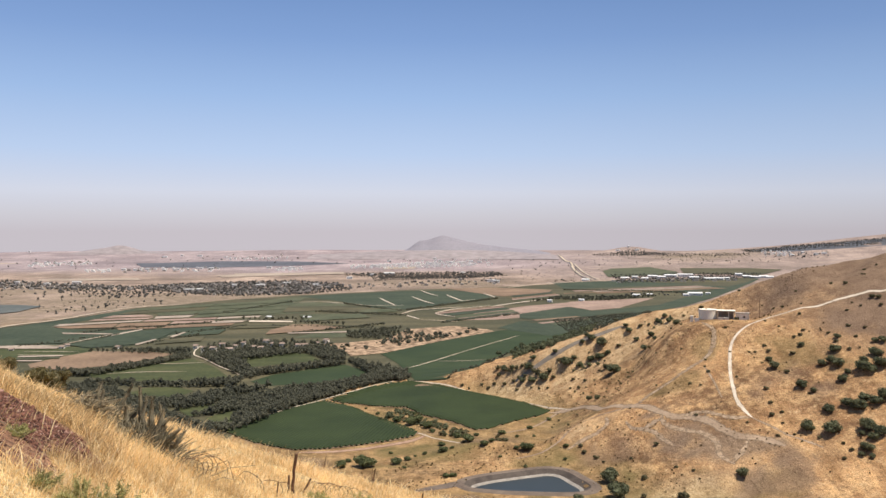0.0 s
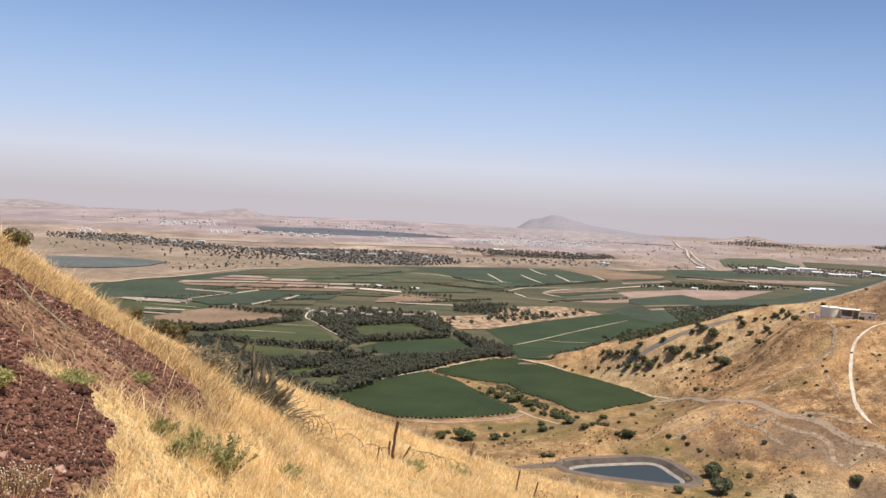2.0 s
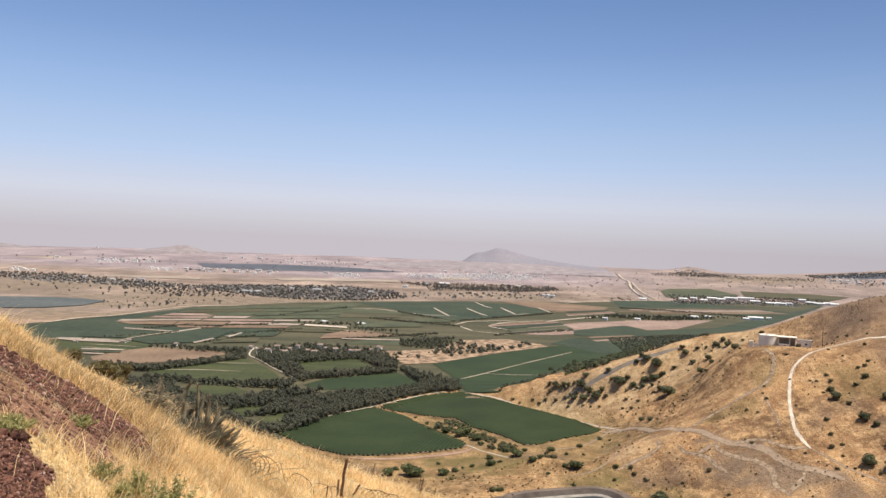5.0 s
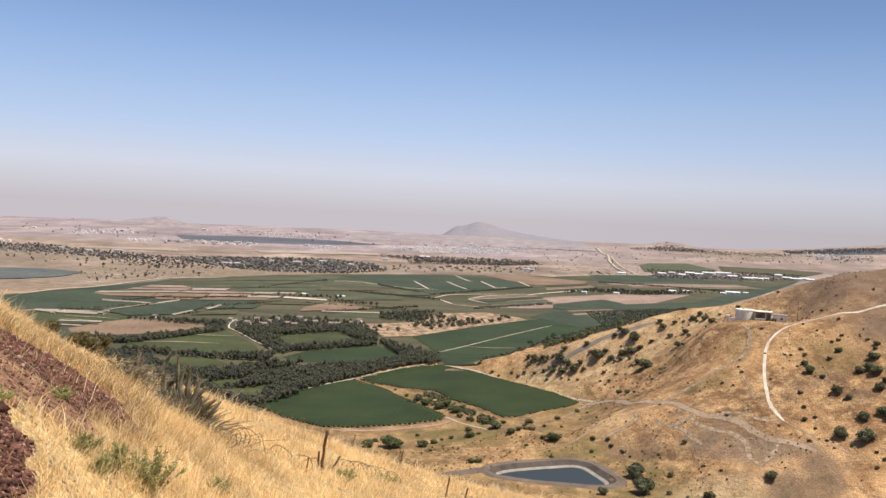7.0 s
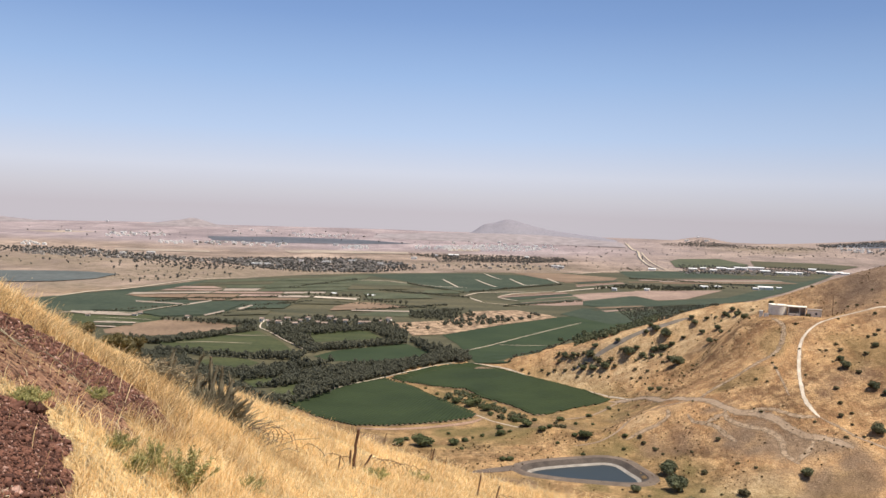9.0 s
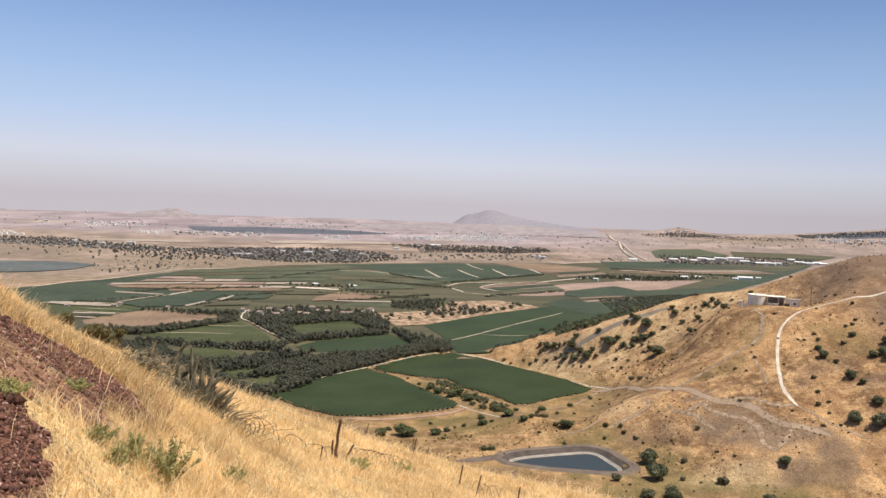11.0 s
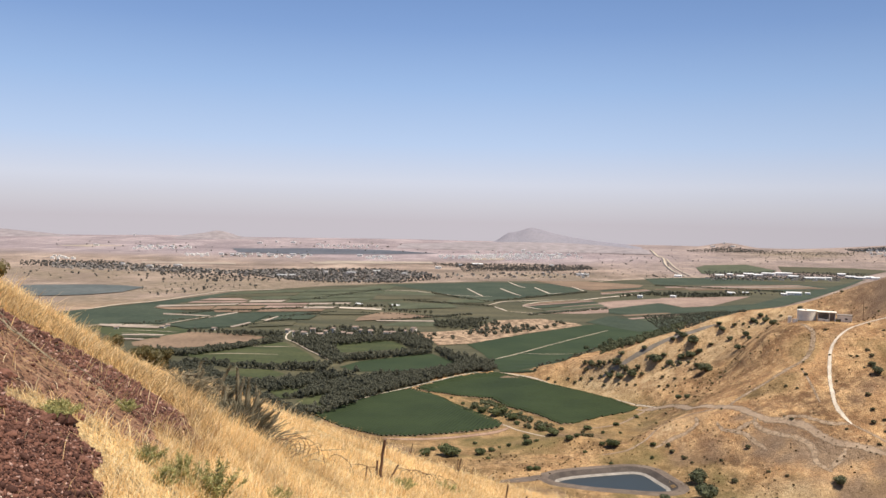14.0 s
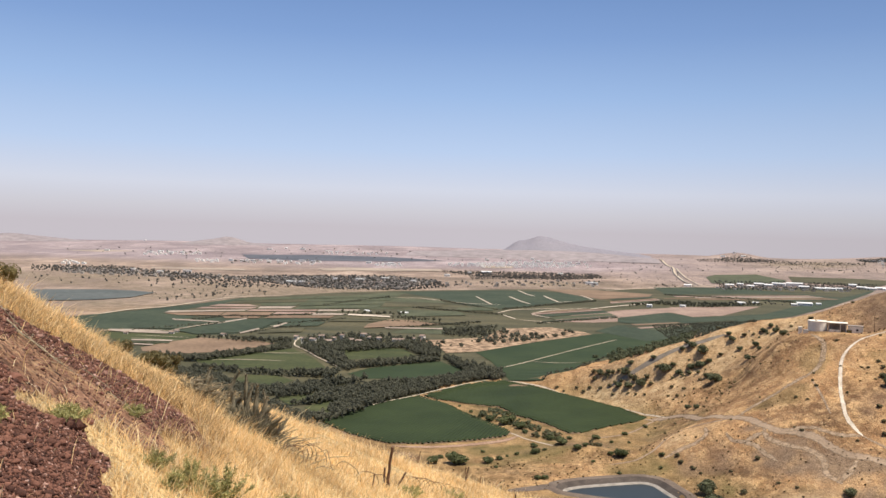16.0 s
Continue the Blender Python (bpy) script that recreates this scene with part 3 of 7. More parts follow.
def strips(corners, count, seed):
    """A block of farmland split into narrow plots of different crops."""
    rng = np.random.default_rng(seed)
    a, b, c, d = (np.array(q, float) for q in corners)
    cut = np.concatenate([[0], np.cumsum(rng.uniform(0.5, 1.6, count))])
    cut = cut / cut[-1]
    for u0, u1 in zip(cut, cut[1:]):
        k = int(rng.integers(8))
        material, words = ((OLIVE_CROP, "olive-green"), (FALLOW, "dusty fallow"), (BROWN_SOIL, "brown ploughed"), (CROP_FAR, "dark green"), (OLIVE_CROP, "olive-green"), (BROWN_SOIL, "bare brown"), (PINK_SOIL, "pinkish bare"), (STUBBLE, "pale stubble"))[k]
        gap = 0.12 * (u1 - u0)
        end = rng.uniform(0.0, 0.25)
        quad = []
        for u, w in ((u0 + gap, end), (u0 + gap, 1), (u1 - gap, 1), (u1 - gap, end)):
            low, high = a + (d - a) * u, b + (c - b) * u
            quad.append(tuple(low + (high - low) * w))
        drape("crop_plot", quad, material, 0.75, 60, words + " plot among narrow farm strips")


drape("farmland", ((-737, 1180), (-711, 1230), (-674, 1339), (-630, 1479), (-597, 1645), (-457, 1859), (-338, 1978), (-93, 2163), (208, 2314), (573, 2599), (1027, 2739), (782, 2234), (487, 1699), (256, 1352), (128, 1081), (50, 967), (5, 817), (-35, 838), (-76, 802), (-111, 740), (-158, 594), (-254, 659), (-489, 930), (-657, 1052)), FALLOW, 0.15, 20, "dusty olive-green farmland of the valley floor", "farmland", "structure")
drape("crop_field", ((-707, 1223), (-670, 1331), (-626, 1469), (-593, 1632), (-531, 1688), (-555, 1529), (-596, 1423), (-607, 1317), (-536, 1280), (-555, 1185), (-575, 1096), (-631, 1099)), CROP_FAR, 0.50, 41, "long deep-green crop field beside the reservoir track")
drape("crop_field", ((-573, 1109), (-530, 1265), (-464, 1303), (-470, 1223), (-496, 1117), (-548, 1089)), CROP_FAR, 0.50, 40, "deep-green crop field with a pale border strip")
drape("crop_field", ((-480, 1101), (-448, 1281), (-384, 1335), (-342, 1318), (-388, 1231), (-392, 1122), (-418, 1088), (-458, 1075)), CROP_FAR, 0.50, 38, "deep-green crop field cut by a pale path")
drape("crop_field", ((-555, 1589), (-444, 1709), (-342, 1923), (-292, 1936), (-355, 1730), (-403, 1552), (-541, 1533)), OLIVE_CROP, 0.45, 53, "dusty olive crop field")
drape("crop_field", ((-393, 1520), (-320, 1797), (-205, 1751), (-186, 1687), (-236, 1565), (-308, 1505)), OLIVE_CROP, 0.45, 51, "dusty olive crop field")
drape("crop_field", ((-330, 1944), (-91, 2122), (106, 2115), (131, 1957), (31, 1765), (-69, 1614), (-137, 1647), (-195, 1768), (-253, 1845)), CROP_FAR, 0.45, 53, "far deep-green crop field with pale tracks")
drape("bare_field", ((-465, 947), (-455, 1001), (-435, 1051), (-366, 1047), (-327, 1027), (-339, 990), (-368, 940), (-413, 908), (-451, 923)), BROWN_SOIL, 0.45, 33, "brown ploughed field before a windbreak")
drape("crop_field", ((-579, 1060), (-516, 1101), (-445, 1083), (-434, 1035), (-453, 967), (-503, 978)), MEADOW, 0.40, 35, "olive crop plots beside farm sheds")
drape("crop_field", ((-373, 875), (-343, 944), (-295, 993), (-245, 917), (-218, 861), (-265, 840), (-306, 841), (-339, 850)), MEADOW, 0.40, 29, "olive-green field with pale dirt strips")
drape("crop_field", ((-292, 773), (-282, 805), (-255, 809), (-232, 788), (-240, 760), (-276, 758)), MEADOW, 0.40, 26, "small olive-green field among tree belts")
drape("crop_field", ((-239, 988), (-184, 1035), (-165, 1028), (-141, 976), (-214, 926)), MEADOW, 0.40, 31, "olive-green field between two tree belts")
drape("orchard", ((-191, 837), (-177, 878), (-110, 946), (-71, 879), (-124, 830), (-167, 815)), CROP, 0.40, 27, "dark green orchard block between tree belts")
drape("crop_field", ((-222, 706), (-195, 732), (-174, 734), (-181, 699), (-205, 680)), MEADOW, 0.40, 23, "small green field below the hillside brow")
drape("crop_field", ((-189, 673), (-168, 725), (-149, 733), (-152, 696), (-160, 652), (-173, 648)), MEADOW, 0.40, 22, "small green field below the hillside brow")
drape("crop_field", ((-187, 1246), (-127, 1280), (-88, 1272), (-131, 1194), (-210, 1180)), OLIVE_CROP, 0.45, 39, "olive crop field")
drape("bare_field", ((58, 1540), (164, 1689), (266, 1778), (312, 1775), (263, 1687), (138, 1526), (186, 1505), (92, 1430), (16, 1415)), PINK_SOIL, 0.45, 47, "long pinkish bare field")
drape("bare_field", ((268, 1792), (475, 1898), (343, 1645), (281, 1598), (246, 1683)), PINK_SOIL, 0.60, 54, "long pinkish bare field")
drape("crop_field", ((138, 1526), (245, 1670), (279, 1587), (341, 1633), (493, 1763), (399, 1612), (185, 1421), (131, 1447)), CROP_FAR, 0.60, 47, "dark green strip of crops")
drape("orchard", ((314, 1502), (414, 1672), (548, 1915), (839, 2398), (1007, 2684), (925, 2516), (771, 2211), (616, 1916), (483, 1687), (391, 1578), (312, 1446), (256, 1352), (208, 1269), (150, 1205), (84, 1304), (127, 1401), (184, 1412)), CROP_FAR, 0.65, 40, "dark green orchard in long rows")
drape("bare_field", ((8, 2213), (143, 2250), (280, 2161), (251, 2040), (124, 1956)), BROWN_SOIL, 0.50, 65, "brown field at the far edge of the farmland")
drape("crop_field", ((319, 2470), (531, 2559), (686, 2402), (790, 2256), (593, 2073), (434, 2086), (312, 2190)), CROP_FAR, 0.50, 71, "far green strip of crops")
drape("crop_field", ((-76, 1028), (-6, 1147), (73, 1258), (123, 1304), (204, 1358), (258, 1384), (193, 1225), (126, 1066), (85, 1043), (54, 983), (24, 825), (5, 818), (-28, 835), (-38, 898), (-54, 963)), CROP, 0.45, 27, "deep-green triangular crop field with pale paths")
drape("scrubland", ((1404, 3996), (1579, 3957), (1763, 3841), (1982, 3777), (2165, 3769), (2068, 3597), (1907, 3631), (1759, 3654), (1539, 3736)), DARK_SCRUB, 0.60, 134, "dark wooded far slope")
drape("scrubland", ((-1279, 3525), (-953, 3670), (-661, 3710), (-390, 3529), (-603, 3385), (-907, 3236), (-1163, 3268)), DARK_SCRUB, 0.60, 112, "long dark blue-grey strip on the far plain")
drape("stubble_field", ((-1248, 2611), (-965, 2685), (-935, 2599), (-1210, 2531)), STUBBLE, 0.60, 92, "far pale stubble strip")
drape("stubble_field", ((-723, 2938), (-355, 3028), (-344, 2932), (-693, 2815)), STUBBLE, 0.60, 96, "far pale stubble strip")
drape("stubble_field", ((-1935, 3260), (-1843, 3386), (-1671, 3374), (-1786, 3239)), STUBBLE, 0.60, 123, "far pale stubble strip")
track(((357, 583), (339, 593), (314, 600), (300, 610), (244, 621), (234, 620), (223, 615), (212, 606), (203, 595), (197, 580), (191, 561), (187, 544), (185, 531), (186, 519), (188, 513)), 2.6, CHALK, "white chalk track winding over the dry hill", 0.15, 3, "dirt_track")
track(((188, 513), (194, 503), (199, 493), (205, 484), (213, 472)), 2.8, FAINT, "faint dirt track on the dry hill", 0.15, 3, "dirt_track")
track(((86, 691), (99, 681), (110, 650), (116, 592), (126, 569), (136, 555), (141, 543), (146, 535), (156, 530), (165, 519), (170, 507), (176, 498), (187, 492), (195, 480)), 7.0, GRAVEL, "gravel track across the basin", 0.15, 3, "dirt_track")
track(((141, 541), (139, 535), (142, 528), (151, 518), (160, 507), (162, 497), (160, 486), (165, 476)), 5.5, FAINT, "gravel track down into the basin", 0.15, 3, "dirt_track")
track(((119, 548), (121, 540), (128, 534), (133, 528), (136, 519), (140, 509)), 4.5, FAINT, "faint pale track across the basin", 0.15, 3, "dirt_track")
track(((139, 537), (133, 536), (126, 535)), 7.0, FAINT, "short gravel link between tracks", 0.15, 3, "dirt_track")
track(((131, 567), (142, 574), (156, 579), (170, 585), (181, 590), (191, 600), (199, 621), (199, 634), (197, 644)), 5.5, FAINT, "faint gravel track up the hill", 0.15, 3, "dirt_track")
track(((109, 565), (108, 555), (100, 550), (90, 548), (80, 543)), 5.0, FAINT, "faint dirt track down the basin", 0.15, 3, "dirt_track")
track(((179, 578), (179, 559), (178, 538)), 2.2, FAINT, "faint footpath on the dry hill", 0.15, 3, "dirt_track")
track(((150, 533), (163, 531), (176, 518), (187, 513)), 5.0, FAINT, "faint dirt track to the chalk road", 0.15, 3, "dirt_track")
track(((163, 477), (173, 486), (178, 493)), 6.0, FAINT, "faint dirt track by the gully", 0.15, 3, "dirt_track")
track(((106, 667), (94, 685), (79, 657), (67, 637), (52, 624), (37, 616)), 3.0, GRAVEL, "dirt track along the vineyard corner", 0.15, 4, "dirt_track")
track(((134, 566), (114, 572), (93, 578), (84, 567), (77, 556), (64, 545), (47, 539)), 2.4, GRAVEL, "faint track over a low mound", 0.15, 3, "dirt_track")
track(((-35, 840), (-6, 816), (21, 786), (50, 752), (85, 710), (106, 670)), 2.0, DIRT, "pale dirt track along the vineyard", 0.15, 4, "dirt_track")
track(((63, 765), (73, 763), (81, 761), (93, 760), (105, 759), (125, 760), (144, 757), (160, 755)), 3.8, ASPHALT, "grey asphalt road below the hill", 0.22, 5, "road")
track(((-163, 622), (-150, 657), (-139, 692), (-125, 719), (-109, 744), (-84, 792), (-60, 827), (-36, 849)), 1.5, CHALK, "pale dirt track beside the wood", 0.3, 4, "dirt_track")
track(((-104, 745), (-76, 695), (-48, 644), (-18, 611), (-6, 594), (12, 575)), 2.0, DIRT, "pale dirt track between the vineyards", 0.22, 3, "dirt_track")
track(((-98, 569), (-79, 570), (-60, 576), (-37, 587), (-22, 594), (-12, 604)), 8.0, RED_EARTH, "reddish bare earth strip below the vineyard", 0.2, 4, "dirt_track")
track(((-208, 871), (-226, 900), (-247, 932), (-269, 970), (-289, 1002), (-300, 1019), (-310, 1059), (-314, 1099)), 2.0, CHALK, "white farm track between tree belts", 0.9, 5, "dirt_track")
track(((-37, 921), (-11, 970), (41, 1077), (110, 1211)), 2.2, DIRT, "pale path across the green field", 0.80, 6, "dirt_track")
track(((-11, 970), (18, 970), (51, 978)), 2.0, DIRT, "pale path across the green field", 0.80, 6, "dirt_track")
track(((-551, 1223), (-512, 1222), (-478, 1221)), 4.0, DIRT, "pale path between crops", 1.30, 8, "dirt_track")
track(((-403, 1108), (-396, 1134), (-394, 1154)), 5.0, DIRT, "pale path between crops", 1.30, 7, "dirt_track")
track(((-500, 1110), (-485, 1177), (-456, 1280)), 5.0, DIRT, "pale path between crops", 1.30, 8, "dirt_track")
track(((-389, 1195), (-377, 1226)), 5.0, DIRT, "pale path between crops", 1.30, 8, "dirt_track")
track(((-586, 1059), (-572, 1091), (-530, 1098), (-488, 1100)), 5.0, DIRT, "pale farm track", 1.30, 8, "dirt_track")
track(((-351, 882), (-319, 894), (-273, 897)), 3.0, DIRT, "pale path in the field", 0.80, 6, "dirt_track")
track(((-325, 951), (-300, 951), (-269, 960)), 3.0, DIRT, "pale path in the field", 0.80, 6, "dirt_track")
track(((-518, 1043), (-481, 1043), (-446, 1039)), 3.0, DIRT, "pale strip between plots", 1.30, 7, "dirt_track")
track(((-512, 1017), (-475, 1013), (-446, 1012)), 3.0, DIRT, "pale strip between plots", 1.30, 7, "dirt_track")
track(((-505, 988), (-481, 982), (-455, 986)), 3.0, DIRT, "pale strip between plots", 1.30, 7, "dirt_track")
track(((-328, 1410), (-289, 1409), (-247, 1417)), 6.0, CHALK, "pale strip across far crops", 1.30, 9, "dirt_track")
track(((-314, 1769), (-256, 1783), (-197, 1739)), 6.0, CHALK, "far pale farm track", 1.30, 11, "dirt_track")
track(((-184, 1728), (-141, 1698), (-78, 1699)), 6.0, CHALK, "far pale farm track", 1.30, 11, "dirt_track")
track(((-142, 1889), (-111, 1759), (-95, 1695)), 5.0, CHALK, "far pale farm track", 1.30, 11, "dirt_track")
track(((-70, 1924), (-41, 1805), (-19, 1739)), 5.0, CHALK, "far pale farm track", 1.30, 11, "dirt_track")
track(((8, 1978), (32, 1852), (43, 1810), (69, 1846)), 5.0, CHALK, "far pale farm track", 1.30, 12, "dirt_track")
track(((96, 2036), (111, 1952), (120, 1889)), 5.0, CHALK, "far pale farm track", 1.30, 12, "dirt_track")
track(((-56, 2132), (-33, 2021), (-12, 1955)), 5.0, CHALK, "far pale farm track", 1.30, 13, "dirt_track")
track(((-14, 1525), (1, 1497), (21, 1472)), 6.0, CHALK, "pale farm track", 1.30, 9, "dirt_track")
track(((-64, 1494), (-53, 1466), (-40, 1431)), 6.0, CHALK, "pale farm track", 1.30, 9, "dirt_track")
track(((-37, 1422), (-8, 1410), (25, 1390)), 6.0, DIRT, "pale farm track", 1.30, 9, "dirt_track")
track(((-75, 1523), (-52, 1594), (-15, 1625), (40, 1662)), 8.0, DIRT, "pale farm track bending through crops", 1.30, 10, "dirt_track")
track(((-14, 1536), (17, 1609), (73, 1669), (97, 1700)), 8.0, DIRT, "pale farm track bending through crops", 1.30, 10, "dirt_track")
track(((96, 1674), (146, 1750), (208, 1835), (230, 1870)), 9.0, CHALK, "pale yard before the far farm", 1.30, 11, "dirt_track")
track(((577, 4213), (544, 3770), (540, 3561), (500, 3252), (468, 2882), (462, 2704), (458, 2562)), 13.0, DIRT, "far pale dirt road climbing the plain", 1.3, 20, "dirt_track")
track(((548, 3527), (521, 3256), (502, 3037), (488, 2797), (479, 2594)), 9.0, DIRT, "pale lane beside the far road", 1.3, 20, "dirt_track")
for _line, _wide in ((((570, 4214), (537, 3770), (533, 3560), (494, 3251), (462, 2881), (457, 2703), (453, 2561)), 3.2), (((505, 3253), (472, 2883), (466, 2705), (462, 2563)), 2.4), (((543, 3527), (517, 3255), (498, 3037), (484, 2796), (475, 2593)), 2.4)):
    track(_line, _wide, DARK_SCRUB, "dark verge of the far road", 1.8, 20, "verge")
track(((171, 2236), (276, 2382), (387, 2490), (543, 2617)), 10.0, DIRT, "far pale lane", 1.30, 14, "dirt_track")
track(((777, 3209), (767, 3035), (762, 2895)), 7.0, CHALK, "far pale lane", 1.30, 19, "dirt_track")
track(((803, 3213), (792, 3040), (786, 2900)), 7.0, CHALK, "far pale lane", 1.30, 20, "dirt_track")
track(((998, 3213), (1149, 3174), (1293, 3131)), 7.0, DIRT, "pale lane among far fields", 1.30, 22, "dirt_track")
track(((-691, 1250), (-678, 1347), (-646, 1422), (-619, 1613), (-585, 1675), (-518, 1719)), 9.0, DIRT, "pale lane along the reservoir", 1.30, 9, "dirt_track")

# ---- kit for things ----
def mesh_of(name, verts, faces, material, smooth_faces=False):
    me = bpy.data.meshes.new(name)
    me.from_pydata([tuple(map(float, v)) for v in verts], [], [tuple(map(int, f)) for f in faces])
    me.materials.append(material)
    if smooth_faces:
        me.polygons.foreach_set("use_smooth", [True] * len(me.polygons))
    return me


def part(name, data, material, parent, label=""):
    """Links a mesh, or a bmesh that it uses up, as one part of a thing."""
    if isinstance(data, bmesh.types.BMesh):
        bm, data = data, bpy.data.meshes.new(name)
        bm.to_mesh(data)
        bm.free()
    if material and not data.materials:
        data.materials.append(material)
    ob = new(name, data)
    ob.parent = parent
    if label:
        ob["label"] = label
    return ob


def thing(name, x, y, z, label, category, group="", turn=0.0, kind=""):
    ob = new(name)
    ob.empty_display_size = 0.5
    ob.matrix_world = pose(x, y, z, 0, 0, turn)
    return tagged(ob, label, category, group, kind)


def box_bm(bm, x0, x1, y0, y1, z0, z1, bevel=0.0):
    m = Matrix.Translation(((x0 + x1) / 2, (y0 + y1) / 2, (z0 + z1) / 2)) @ Matrix.Diagonal((x1 - x0, y1 - y0, z1 - z0, 1))
    made = bmesh.ops.create_cube(bm, size=1, matrix=m)["verts"]
    if bevel:
        edges = list({e for v in made for e in v.link_edges})
        bmesh.ops.bevel(bm, geom=edges, offset=bevel, segments=1, affect="EDGES")
    return bm


def tube(points, radii, sides=6):
    """A tapered tube along points, as verts and faces."""
    pts = [Vector(p) for p in points]
    verts, faces = [], []
    for k, p in enumerate(pts):
        d = (pts[min(k + 1, len(pts) - 1)] - pts[max(k - 1, 0)]).normalized()
        a = d.orthogonal().normalized()
        b = d.cross(a)
        for s in range(sides):
            w = 2 * math.pi * s / sides
            verts.append(p + (a * math.cos(w) + b * math.sin(w)) * radii[k])
    for k in range(len(pts) - 1):
        for s in range(sides):
            t = (s + 1) % sides
            faces.append((k * sides + s, k * sides + t, (k + 1) * sides + t, (k + 1) * sides + s))
    faces.append(tuple(range(sides))[::-1])
    faces.append(tuple(range((len(pts) - 1) * sides, len(pts) * sides)))
    return verts, faces


def join(pieces):
    verts, faces = [], []
    for v, f in pieces:
        o = len(verts)
        verts += list(v)
        faces += [tuple(i + o for i in q) for q in f]
    return verts, faces


_ico = bmesh.new()
bmesh.ops.create_icosphere(_ico, subdivisions=1, radius=1)
ICO_V = np.array([v.co[:] for v in _ico.verts])
ICO_F = [tuple(v.index for v in f.verts) for f in _ico.faces]
_ico.free()
_ico = bmesh.new()
bmesh.ops.create_icosphere(_ico, subdivisions=2, radius=1)
ICO2_V = np.array([v.co[:] for v in _ico.verts])
ICO2_F = [tuple(v.index for v in f.verts) for f in _ico.faces]
_ico.free()


def crown(rng, wide, tall, low, lobes, leaves, leaf, flat=0.8):
    """A crown of lobes clothed in leaf clumps: verts and faces. It spans wide across, from low to tall."""
    verts, faces = [], []
    mid, half = (tall + low) / 2, (tall - low) / 2
    spots = []
    for k in range(lobes):
        a = rng.uniform(0, 2 * math.pi)
        q = math.sqrt(rng.uniform(0, 1)) * 0.6
        h = rng.uniform(-0.45, 0.5)
        rad = rng.uniform(0.34, 0.52) * (1.0 - 0.25 * abs(h))
        spots.append((q * math.cos(a) * wide / 2, q * math.sin(a) * wide / 2, mid + h * half, rad * wide / 2, rad * half * 1.5))
    spots.append((0, 0, mid, 0.55 * wide / 2, 0.8 * half))
    for cx, cy, cz, rw, rh in spots:
        o = len(verts)
        for v in ICO_V:
            j = rng.uniform(0.75, 1.0)
            verts.append((cx + v[0] * rw * 0.88 * j, cy + v[1] * rw * 0.88 * j, cz + v[2] * rh * 0.88 * j))
        faces += [tuple(i + o for i in f) for f in ICO_F]
    for k in range(leaves):
        cx, cy, cz, rw, rh = spots[int(rng.integers(len(spots)))]
        n = rng.normal(size=3)
        n[2] = abs(n[2]) * 0.9 - 0.25 * rng.uniform()
        n /= np.linalg.norm(n)
        c = np.array((cx + n[0] * rw, cy + n[1] * rw, cz + n[2] * rh)) * 1.0
        d = n + rng.normal(size=3) * 0.7
        u = np.cross(d, rng.normal(size=3))
        u /= np.linalg.norm(u)
        w = np.cross(d / np.linalg.norm(d), u)
        s = leaf * rng.uniform(0.6, 1.3)
        o = len(verts)
        verts += [tuple(c + u * s * 0.5), tuple(c + w * s * 0.45), tuple(c - u * s * 0.5), tuple(c - w * s * 0.45 + n * s * 0.2)]
        faces.append((o, o + 1, o + 2, o + 3))
    return verts, faces


def trunk(rng, tall, thick, limbs, reach):
    pieces = [tube([(0, 0, -0.3), (0.03 * tall, 0, tall * 0.35), (0.0, 0.04 * tall, tall * 0.75)], (thick, thick * 0.75, thick * 0.35), 7)]
    for k in range(limbs):
        a = 2 * math.pi * k / limbs + rng.uniform(-0.4, 0.4)
        z = tall * rng.uniform(0.3, 0.55)
        pieces.append(tube([(0, 0, z), (reach * 0.5 * math.cos(a), reach * 0.5 * math.sin(a), z + tall * 0.15), (reach * math.cos(a), reach * math.sin(a), z + tall * 0.22)], (thick * 0.5, thick * 0.35, thick * 0.12), 5))
    return join(pieces)


def inside(x, y, corners):
    hit = False
    for (ax, ay), (bx, by) in zip(corners, corners[1:] + corners[:1]):
        if (ay > y) != (by > y) and x < (bx - ax) * (y - ay) / (by - ay) + ax:
            hit = not hit
    return hit


def scatter(rng, corners, spacing):
    """Places about that far apart inside the corners."""
    xs, ys = [c[0] for c in corners], [c[1] for c in corners]
    area = (max(xs) - min(xs)) * (max(ys) - min(ys))
    out, grid = [], {}
    for _ in range(int(area / spacing ** 2 * 4) + 20):
        x, y = rng.uniform(min(xs), max(xs)), rng.uniform(min(ys), max(ys))
        if not inside(x, y, corners):
            continue
        key = (int(x // spacing), int(y // spacing))
        near = [p for i in (-1, 0, 1) for j in (-1, 0, 1) for p in grid.get((key[0] + i, key[1] + j), ())]
        if all((p[0] - x) ** 2 + (p[1] - y) ** 2 > (0.72 * spacing) ** 2 for p in near):
            grid.setdefault(key, []).append((x, y))
            out.append((x, y))
    return out


